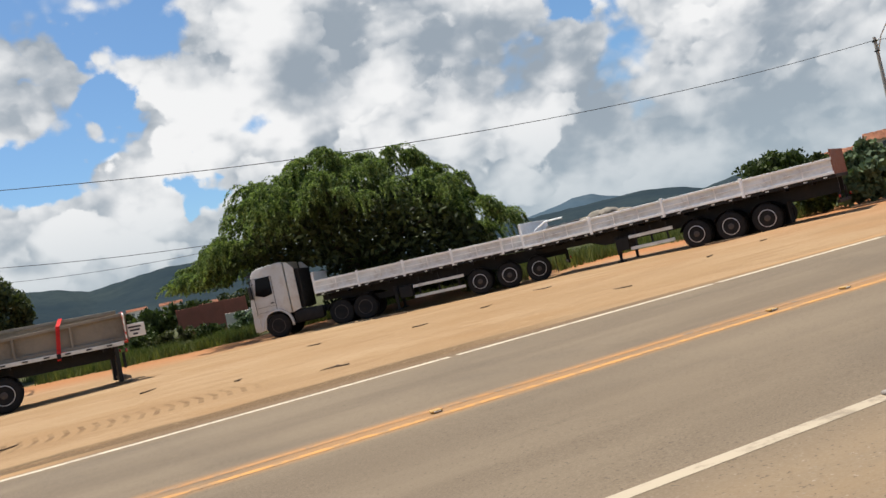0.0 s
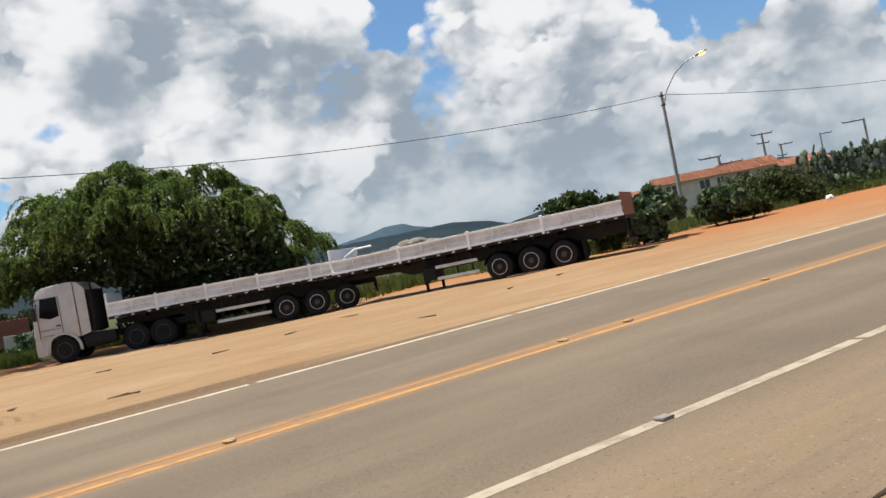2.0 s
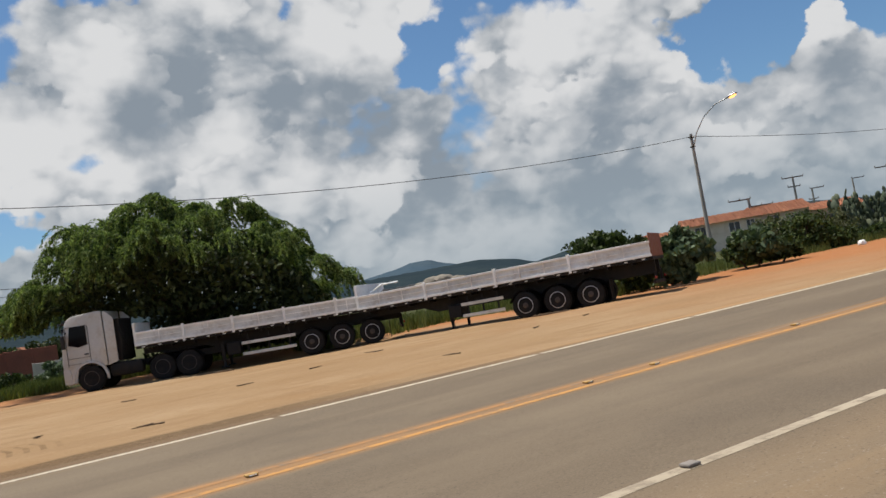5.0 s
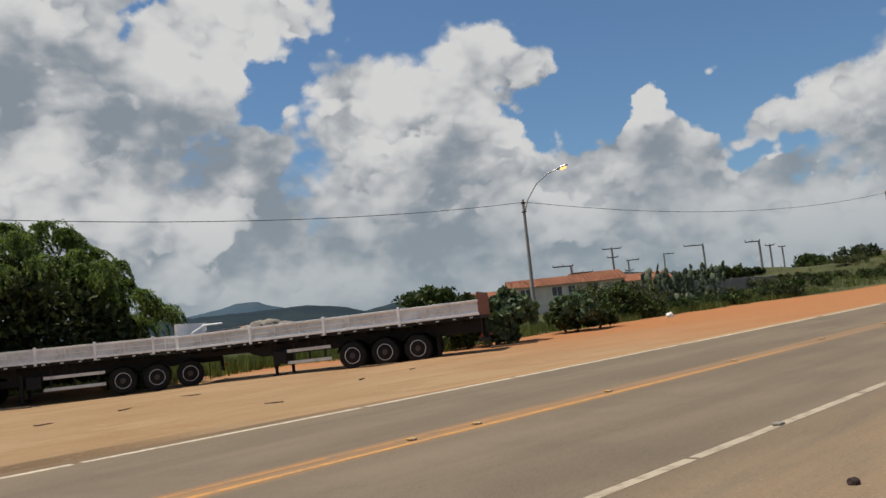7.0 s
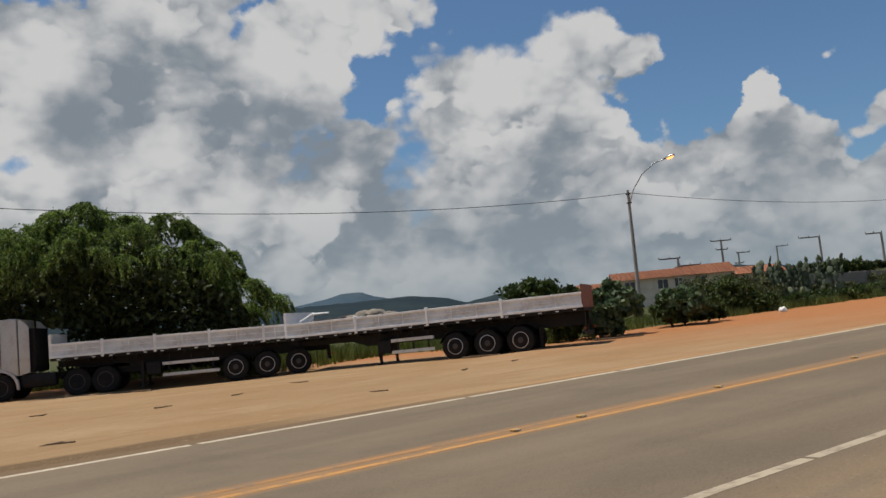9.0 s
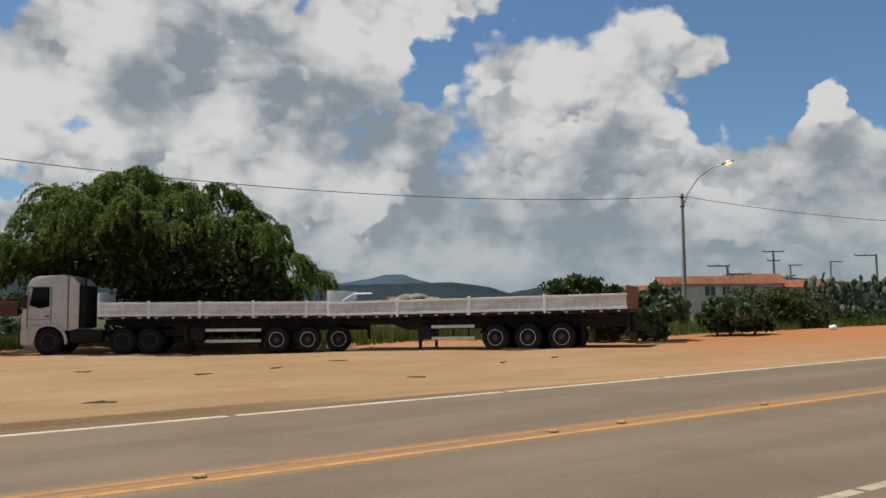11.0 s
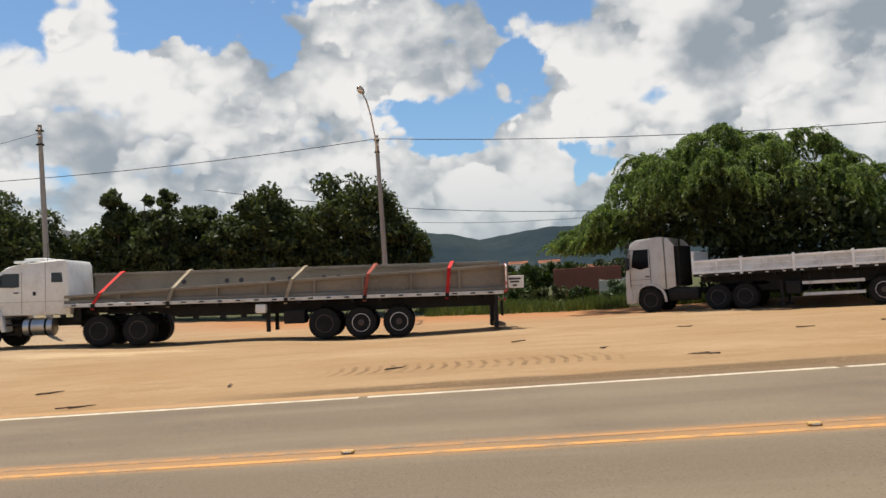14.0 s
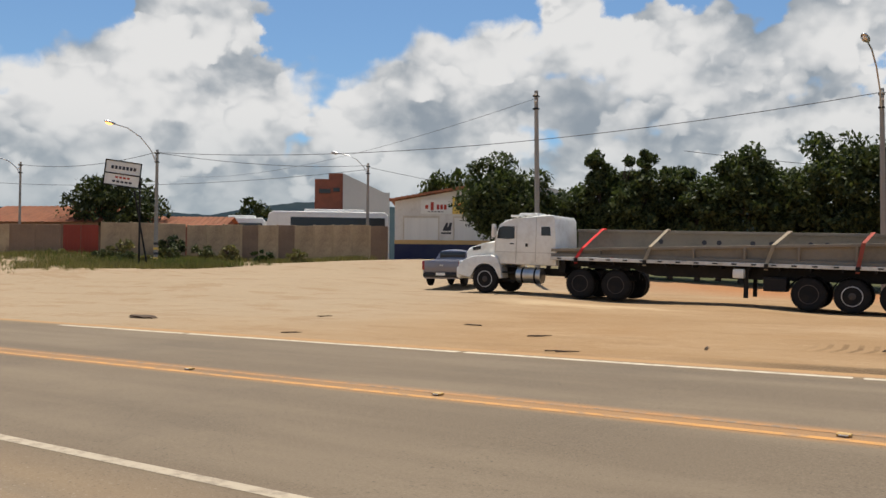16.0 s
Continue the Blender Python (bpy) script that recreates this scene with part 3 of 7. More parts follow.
def asphalt_material():
    m = bpy.data.materials.new("asphalt")
    m.use_nodes = True
    t = Tree(m.node_tree)
    at = t.n("ShaderNodeTexCoord").outputs["Object"]
    sep = t.n("ShaderNodeSeparateXYZ")
    t.link(at, sep.inputs[0])
    long = t.vec("MULTIPLY", at, (0.12, 1.0, 1.0))
    col = t.mix(t.smooth(t.noise(long, 0.9, 6.0, 0.6), 0.35, 0.68), (0.117, 0.089, 0.061), (0.156, 0.121, 0.083))
    col = t.mix(t.smooth(t.noise(at, 0.35, 6.0, 0.65), 0.45, 0.7, 0.0, 0.6), col, (0.097, 0.075, 0.054))
    # dust blown over the near shoulder and along both edges
    dust = t.math("ADD", t.smooth(sep.outputs["Y"], 4.05, 2.5, 0.0, 0.8), t.smooth(sep.outputs["Y"], 10.8, 11.8, 0.0, 0.55))
    dust = t.math("MULTIPLY", dust, t.smooth(t.noise(long, 1.6, 6.0, 0.65), 0.25, 0.6))
    col = t.mix(dust, col, (0.208, 0.144, 0.083))
    # rusty dust between and beside the centre lines, sand drifted over the far edge
    mid = t.math("ABSOLUTE", t.math("SUBTRACT", sep.outputs["Y"], CENTRE))
    rust = t.math("MULTIPLY", t.smooth(mid, 0.42, 0.18, 0.0, 0.85), t.smooth(t.noise(long, 2.2, 6.0, 0.65), 0.22, 0.55))
    col = t.mix(rust, col, (0.275, 0.15, 0.064))
    drift = t.math("ADD", sep.outputs["Y"], t.math("MULTIPLY", t.noise(long, 1.1, 6.0, 0.6), 0.5))
    col = t.mix(t.smooth(drift, 11.70, 11.92), col, (0.311, 0.182, 0.080))
    col = t.mix(t.math("MULTIPLY", t.smooth(drift, 11.62, 12.0), t.smooth(t.noise(long, 0.5, 3.0), 0.56, 0.66, 0.0, 0.8)), col, (0.147, 0.090, 0.044))
    damp = t.math("MULTIPLY", t.smooth(sep.outputs["X"], -2.0, 0.5), t.smooth(sep.outputs["X"], 11.0, 7.0))
    damp = t.math("MULTIPLY", damp, t.smooth(drift, 11.70, 11.78))
    col = t.mix(t.math("MULTIPLY", damp, 0.85), col, (0.099, 0.064, 0.036))
    # fine cracks and pale scuffs
    crack = t.n("ShaderNodeTexVoronoi")
    crack.feature = "DISTANCE_TO_EDGE"
    t.link(t.vec("MULTIPLY", at, (0.35, 0.55, 1.0)), crack.inputs["Vector"])
    line = t.math("MULTIPLY", t.smooth(crack.outputs["Distance"], 0.006, 0.002), t.smooth(t.noise(at, 0.4, 3.0), 0.5, 0.62, 0.0, 0.35))
    col = t.mix(line, col, (0.058, 0.044, 0.032))
    scuff = t.smooth(t.noise(t.vec("MULTIPLY", at, (0.5, 2.0, 1.0)), 2.4, 6.0, 0.7), 0.69, 0.74, 0.0, 0.55)
    col = t.mix(scuff, col, (0.304, 0.233, 0.150))
    grain = t.noise(at, 55.0, 3.0, 0.7)
    col = t.mix(t.smooth(grain, 0.4, 0.75, 0.0, 0.35), col, (0.234, 0.189, 0.137))
    col = t.mix(t.smooth(t.noise(at, 38.0, 2.0, 0.5), 0.62, 0.72, 0.0, 0.55), col, (0.051, 0.041, 0.031))
    # loose stones swept onto the shoulder
    chip = t.n("ShaderNodeTexVoronoi")
    chip.inputs["Scale"].default_value = 30.0
    t.link(at, chip.inputs["Vector"])
    stones = t.math("MULTIPLY", t.smooth(chip.outputs["Distance"], 0.32, 0.22), t.smooth(t.noise(at, 14.0, 3.0), 0.5, 0.62))
    stones = t.math("MULTIPLY", stones, t.smooth(sep.outputs["Y"], 3.9, 2.9, 0.12, 0.8))
    col = t.mix(stones, col, t.mix(t.noise(at, 21.0, 2.0), (0.10, 0.075, 0.055), (0.36, 0.30, 0.23)))
    col = t.mix(1.0, col, (1.08, 1.07, 1.05), "MULTIPLY")
    b = t.n("ShaderNodeBsdfPrincipled")
    t.link(col, b.inputs["Base Color"])
    b.inputs["Roughness"].default_value = 0.9
    b.inputs["Specular IOR Level"].default_value = 0.2
    u = t.n("ShaderNodeBump")
    u.inputs["Strength"].default_value, u.inputs["Distance"].default_value = 0.3, 0.012
    t.link(grain, u.inputs["Height"])
    t.link(u.outputs[0], b.inputs["Normal"])
    t.link(b.outputs[0], t.n("ShaderNodeOutputMaterial").inputs["Surface"])
    return m


def paint_material(name, color, worn, fade=None):
    """Road paint, worn through to the asphalt and dusty."""
    m = bpy.data.materials.new(name)
    m.use_nodes = True
    t = Tree(m.node_tree)
    at = t.n("ShaderNodeTexCoord").outputs["Object"]
    b = t.n("ShaderNodeBsdfPrincipled")
    wear = t.smooth(t.noise(at, 5.0, 8.0, 0.75), 0.45, 0.62, 0.0, worn)
    wide = t.smooth(t.noise(at, 0.5, 4.0), 0.4, 0.7, 0.0, 0.45)
    if fade:
        sep = t.n("ShaderNodeSeparateXYZ")
        t.link(at, sep.inputs[0])
        wear = t.math("MAXIMUM", wear, t.math("MULTIPLY", t.smooth(sep.outputs["X"], *fade), t.smooth(t.noise(at, 1.4, 5.0, 0.65), 0.25, 0.5, 0.6, 1.0)))
    t.link(t.mix(wear, t.mix(wide, color, tuple(0.8 * c for c in color)), (0.159, 0.120, 0.080)), b.inputs["Base Color"])
    b.inputs["Roughness"].default_value = 0.8
    t.link(b.outputs[0], t.n("ShaderNodeOutputMaterial").inputs["Surface"])
    return m


def spread(lo, hi, fine_lo, fine_hi, step, grow=1.35):
    """Grid lines, dense in the middle and wider outwards."""
    out = list(np.arange(fine_lo, fine_hi + step / 2, step))
    s, a = step, fine_hi
    while a < hi:
        s *= grow
        a += s
        out.append(min(a, hi))
    s, a = step, fine_lo
    while a > lo:
        s *= grow
        a -= s
        out.insert(0, max(a, lo))
    return out


def grid_mesh(name, xs, ys, height, mat):
    verts = [(x, y, height(x, y)) for y in ys for x in xs]
    n = len(xs)
    faces = [(j * n + i, j * n + i + 1, (j + 1) * n + i + 1, (j + 1) * n + i) for j in range(len(ys) - 1) for i in range(n - 1)]
    me = bpy.data.meshes.new(name)
    me.from_pydata(verts, [], faces)
    me.materials.append(mat)
    me.shade_smooth()
    return new(name, me)


def rough_ground(x, y):
    z = ground_z(x, y)
    if 2.3 < y < 11.6:
        return z - 0.03
    rut = noise.noise((x * 0.5, y * 0.9, 0.3)) * 0.012 + noise.noise((x * 0.09, y * 0.2, 2.0)) * 0.03
    return z + rut * min(1.0, max(0.0, (y - 12.2) / 3.0) if y > 5 else min(1.0, max(0.0, (0.5 - y) / 2)))


ground = grid_mesh("ground", spread(-3500, 3500, -70, 70, 1.0), spread(-1500, 4200, -4, 60, 0.5), rough_ground, ground_material())
tagged(ground, "sandy trodden earth with scrub beyond", "ground", kind="structure")
road = grid_mesh("road", spread(-900, -90, -90, -90, 2.0)[:-1] + [-90 + 2.0 * k for k in range(39)] + [-12 + 0.08 * k for k in range(600)] + spread(36, 900, 36, 110, 2.0), [ROAD_NEAR, 2.7, NEAR_LINE, 5.2, CENTRE, 9.4, FAR_LINE, 11.95],
                 lambda x, y: road_z(x) + 0.012, asphalt_material())


def edge_y(x):
    """The broken near edge of the asphalt."""
    return ROAD_NEAR + 0.03 * noise.noise((x * 1.3, 0.0, 5.0)) + 0.03 * noise.noise((x * 5.0, 0.0, 1.0)) + 0.014 * noise.noise((x * 14.0, 0.0, 3.0))


for v in road.data.vertices:
    if abs(v.co.y - ROAD_NEAR) < 1e-4:
        v.co.y = edge_y(v.co.x)
tagged(road, "worn grey two-lane asphalt dusted with sand", "road", kind="structure")


def stripe(name, y, width, spans, mat, label, wobble=0.0):
    """A painted line along the road, in lengths with small gaps."""
    bm = bmesh.new()
    for a, b in spans:
        xs = list(np.arange(a, b, 1.0 if b - a < 80 else 4.0)) + [b]
        rows = []
        for x in xs:
            e = wobble * noise.noise((x * 0.8, y, 0.0))
            rows.append([bm.verts.new((x, y - width / 2 + e, road_z(x) + 0.0142)), bm.verts.new((x, y + width / 2 + e, road_z(x) + 0.0142))])
        for p, q in zip(rows, rows[1:]):
            bm.faces.new((p[0], q[0], q[1], p[1]))
    return tagged(new(name, mesh(name, bm, mat)), label, "road marking", kind="structure")


bm = bmesh.new()
prev = None
for k in range(600):
    x = -12 + k * 0.08
    w = max(0.002, 0.008 + 0.022 * noise.noise((x * 3.1, 7.0, 0.0)) + 0.012 * noise.noise((x * 9.0, 2.0, 0.0)))
    row = [bm.verts.new((x, edge_y(x) - w, road_z(x) + 0.006)), bm.verts.new((x, edge_y(x) + 0.004, road_z(x) + 0.0135))]
    if prev:
        bm.faces.new((prev[0], row[0], row[1], prev[1]))
    prev = row
tagged(new("road_edge_crack", mesh("road_edge_crack", bm, surface("crack_earth", (0.05, 0.032, 0.02), 0.95, stain=3.0, bump=0.3))), "dark broken crack along the asphalt edge", "crack", kind="structure")
white_line = paint_material("white_line_paint", (0.37, 0.305, 0.215), 0.65)
yellow_line = paint_material("yellow_line_paint", (0.46, 0.22, 0.05), 0.7, (9.0, 22.0))
BREAKS = [-38.4, -24.4, -14.1, -7.49, -1.8, 4.46, 9.27, 13.24, 19.8, 28.8, 37.3]
far_spans = [(a + 0.06, b - 0.06) for a, b in zip(BREAKS[2:], BREAKS[3:])]
far_spans[-1] = (29.3, 35.0)
stripe("road_marking_far", FAR_LINE, 0.17, [(-18.5, -14.16)] + far_spans + [(40.7, 49.7), (68.0, 500.0)], paint_material("white_line_fresh", (0.50, 0.43, 0.32), 0.5), "worn white edge line with small gaps", 0.02)
stripe("road_marking_near", NEAR_LINE, 0.12, [(-500, -20.0), (-20.0, 6.33), (6.4, 10.2), (10.27, 400.0)], white_line, "worn white edge line")
stripe("road_marking_centre_1", CENTRE - 0.17, 0.115, [(-500, 400)], yellow_line, "faded yellow centre line", 0.015)
stripe("road_marking_centre_2", CENTRE + 0.15, 0.10, [(-500, 30), (30, 400)], paint_material("yellow_line_faded", (0.345, 0.165, 0.05), 0.95, (4.0, 14.0)), "faded yellow centre line", 0.015)

# ---- lorries: x runs from the front to the rear, y away from the road, z up from the ground ----
def wheel_meshes():
    out = {}
    bm = bmesh.new()
    lathe(bm, [(0.30, 0.02), (0.40, 0.0), (0.47, 0.015), (0.505, 0.045), (0.52, 0.085), (0.52, 0.205), (0.505, 0.245), (0.47, 0.275), (0.30, 0.27)], 32)
    for k in range(32):
        a = k * math.tau / 32
        box(bm, (0.515 * math.cos(a), 0.06, 0.515 * math.sin(a)), (0.022, 0.05, 0.05), ry=-math.degrees(a))
    out["tyre"] = mesh("tyre", bm, M["rubber"], True)
    bm = bmesh.new()
    lathe(bm, [(0.30, 0.05), (0.305, 0.012), (0.285, 0.006), (0.27, 0.05), (0.255, 0.11), (0.20, 0.125), (0.165, 0.112), (0.155, 0.09), (0.15, 0.11)], 28)
    out["rim"] = mesh("rim", bm, M["rim"], True)
    bm = bmesh.new()
    for k in range(10):
        a = k * math.tau / 10
        tube(bm, (0.225 * math.cos(a), 0.118, 0.225 * math.sin(a)), (0.225 * math.cos(a), 0.125, 0.225 * math.sin(a)), 0.028, seg=8)
    out["hand_hole"] = mesh("hand_hole", bm, M["chassis"])
    bm = bmesh.new()
    lathe(bm, [(0.15, 0.12), (0.15, 0.06), (0.12, 0.03), (0.10, 0.012), (0.06, 0.006)], 20)
    for k in range(10):
        a = k * math.tau / 10
        tube(bm, (0.168 * math.cos(a), 0.085, 0.168 * math.sin(a)), (0.168 * math.cos(a), 0.115, 0.168 * math.sin(a)), 0.016, seg=6)
    out["hub"] = mesh("hub", bm, M["rim_dark"], True)
    bm = bmesh.new()
    lathe(bm, [(0.30, 0.06), (0.305, 0.02), (0.28, 0.012), (0.25, 0.06), (0.18, 0.14), (0.12, 0.14), (0.11, 0.06), (0.06, 0.04)], 24)
    out["rim_dark"] = mesh("rim", bm, M["rim_dark"], True)
    return out


WHEELS = wheel_meshes()


def wheel(parent, x, near=True, dark=False, z=0.52, y=0.03, r=1.0):
    """A lorry wheel: tyre, rim and, on pale rims, the hand holes. The far ones face the other way."""
    at = pose(x, y, z) if near else pose(x, 2.5 - y, z, 0, 0, 180)
    w = share("wheel", WHEELS["tyre"], parent, at @ Matrix.Diagonal((r, 1, r, 1)))
    share("rim", WHEELS["rim_dark" if dark else "rim"], w, pose(0, 0, 0))
    if not dark:
        share("hub", WHEELS["hub"], w, pose(0, 0, 0))
        tagged(share("hub_holes", WHEELS["hand_hole"], w, pose(0, 0, 0)), kind="stuff")


def inner_wheel(parent, x, z=0.52):
    for y in (0.34, 1.9):
        share("inner_wheel", WHEELS["tyre"], parent, pose(x, y, z))


def axle(parent, x):
    bm = bmesh.new()
    tube(bm, (x, 0.3, 0.52), (x, 2.2, 0.52), 0.075, seg=10)
    box(bm, (x, 0.75, 0.72), (0.9, 0.1, 0.08))
    box(bm, (x, 1.75, 0.72), (0.9, 0.1, 0.08))
    part("axle", bm, M["chassis"], parent)


def mudguard(parent, x, half=0.62):
    """An arched black guard over a wheel."""
    bm = bmesh.new()
    prev = None
    for k in range(13):
        a = radians(20 + k * 140 / 12)
        p = (x + half * math.cos(a), 0.47 + half * math.sin(a))
        row = [bm.verts.new((p[0], y, p[1])) for y in (0.0, 0.62)]
        if prev:
            bm.faces.new((prev[0], row[0], row[1], prev[1]))
        prev = row
    bmesh.ops.solidify(bm, geom=bm.faces[:], thickness=0.025)
    part("mudguard", bm, M["chassis"], parent)


def ribbed_panel(length, height, thick, fine):
    """The frame of a dropside: a top rail, a foot rail, a middle swage and upright ribs before its sheet."""
    bm = bmesh.new()
    box(bm, (length / 2, 0.0, height - 0.04), (length - 0.05, 0.08, 0.08), 0.008)
    box(bm, (length / 2, 0.0, 0.05), (length - 0.05, 0.08, 0.09), 0.008)
    box(bm, (length / 2, 0.008, height * 0.52), (length - 0.06, 0.04, 0.028), 0.006)
    n = max(2, int(length / fine))
    for k in range(1, n):
        box(bm, (length * k / n, 0.004, height / 2), (0.035, 0.045, height - 0.12), 0.005)
    return bm


def dropside_trailer(name, at, label, deck, length, axles, posts, head, guard, front_x=0.0, frame_end=None, tail=False, group="", legs=None, inset=0.0):
    t = thing(name, at, label, "trailer", group)
    frame_end = frame_end or length
    bm = bmesh.new()
    for y in (0.8, 1.7):
        prism(bm, [(front_x + 0.1, deck - 0.12), (front_x + 0.1, deck - 0.36), (front_x + 2.6, deck - 0.40), (front_x + 3.2, deck - 0.62),
                   (frame_end - 0.1, deck - 0.62), (frame_end - 0.1, deck - 0.12)], y - 0.06, y + 0.06)
    for k in range(int(length / 0.9)):
        box(bm, (front_x + 0.45 + k * 0.9, 1.25, deck - 0.16), (0.07, 2.4, 0.09))
    part("chassis", bm, M["chassis"], t, smooth=False)
    bm = bmesh.new()
    box(bm, (front_x + length / 2, 1.25, deck - 0.06), (length, 2.5, 0.1), 0.012)
    part("deck", bm, M["chassis"], t, "dark deck edge", smooth=False)
    n = int(length / 0.62)
    bm = bmesh.new()
    box(bm, (0, 0, 0), (0.12, 0.012, 0.05))
    plate = mesh("lashing_plate", bm, M["aluminium_deck"])
    for k in range(n):
        share("lashing_plate", plate, t, pose(front_x + 0.3 + k * length / n, -0.006, deck - 0.06))
    bm = bmesh.new()
    for k in range(8):
        box(bm, (front_x + length / 2, 0.2 + k * 0.3, deck + 0.012), (length - 0.1, 0.285, 0.03), 0.005)
    part("floor_planks", bm, M["plank"], t, "worn timber floor", smooth=False)
    h = 0.56
    xs = [front_x] + posts + [front_x + length]
    for a, b in zip(xs, xs[1:]):
        for near in (True, False):
            bm = bmesh.new()
            box(bm, ((b - a) / 2, 0.035, h / 2), (b - a - 0.05, 0.02, h - 0.02))
            ob = part("side_panel", bm, M["panel_sheet"], t, "dusty pale sheet panel", smooth=False, at=pose(a, 0.0, deck) if near else pose(b, 2.5, deck, 0, 0, 180))
            part("panel_frame", ribbed_panel(b - a, h, 0.03, 0.95), M["rail_white"], ob, "white steel frame", smooth=False)
            if near:
                for q in (0.22, 0.78):
                    bm = bmesh.new()
                    box(bm, ((b - a) * q, -0.02, 0.03), (0.07, 0.03, 0.10), 0.008)
                    part("hinge", bm, M["rail_white"], ob, smooth=False)
    for x in posts:
        for y in (-0.012, 2.512):
            bm = bmesh.new()
            box(bm, (x, y, deck + 0.27), (0.10, 0.11, 0.70), 0.01)
            part("post", bm, M["rail_white"], t, smooth=False)
    bm = bmesh.new()
    hw, hh = head
    box(bm, (front_x + 0.03, 1.25, deck + hh / 2), (0.05, 2.48, hh), 0.01)
    for y in (0.05, 0.85, 1.65, 2.45):
        box(bm, (front_x - 0.01, y, deck + hh / 2), (0.07, 0.07, hh), 0.008)
    box(bm, (front_x + 0.03, 1.25, deck + hh), (0.08, 2.5, 0.06), 0.01)
    part("headboard", bm, M["rail_white"], t, "white steel headboard", smooth=False)
    bm = bmesh.new()
    box(bm, (front_x + length - 0.03, 1.25, deck + (0.85 if tail else h) / 2), (0.05, 2.48, 0.85 if tail else h), 0.01)
    part("tailboard", bm, M["orange_board" if tail else "rail_white"], t, "rusty orange tailboard" if tail else "white tailboard", smooth=False)
    gx0, gx1, gz0, gz1 = guard
    for z in (gz1 - 0.06, gz0 + 0.06):
        bm = bmesh.new()
        box(bm, ((gx0 + gx1) / 2, 0.06, z), (gx1 - gx0, 0.04, 0.12), 0.01)
        g = part("side_guard", bm, M["aluminium_deck"], t, "pale side guard rail", smooth=False)
    for x in (gx0 + 0.25, (gx0 + gx1) / 2, gx1 - 0.25):
        bm = bmesh.new()
        box(bm, (x, 0.12, (gz0 + deck) / 2 - 0.1), (0.06, 0.06, deck - gz0 - 0.25))
        part("guard_bracket", bm, M["chassis"], t, smooth=False)
    for x in axles:
        wheel(t, x), wheel(t, x, False), inner_wheel(t, x), axle(t, x), mudguard(t, x)
    bm = bmesh.new()
    x = frame_end
    box(bm, (x - 0.12, 1.25, 0.55), (0.1, 2.3, 0.12), 0.015)
    for y in (0.6, 1.9):
        box(bm, (x - 0.12, y, 0.8), (0.08, 0.08, 0.5))
    part("rear_bumper", bm, M["chassis"], t, smooth=False)
    for y in (0.18, 2.3):
        bm = bmesh.new()
        box(bm, (x - 0.04, y, 0.72), (0.06, 0.26, 0.1), 0.01)
        part("tail_light", bm, M["tail_red"], t, smooth=False)
    bm = bmesh.new()
    box(bm, (axles[-1] + 0.75, 0.33, 0.55), (0.02, 0.6, 0.75))
    part("mudflap", bm, M["rubber"], t, smooth=False)
    for x in legs or ():
        for y in (0.35, 2.05):
            bm = bmesh.new()
            box(bm, (x, y, deck - 0.75), (0.14, 0.14, 0.7), 0.012)
            box(bm, (x, y, 0.42), (0.10, 0.10, 0.7), 0.008)
            box(bm, (x, y, 0.09), (0.28, 0.26, 0.05), 0.01)
            part("landing_leg", bm, M["chassis"], t, smooth=False)
    bm = bmesh.new()
    box(bm, (gx0 - 0.35, 0.5, deck - 0.72), (0.55, 0.7, 0.5), 0.03)
    part("tool_box", bm, M["chassis"], t, smooth=False)
    return t


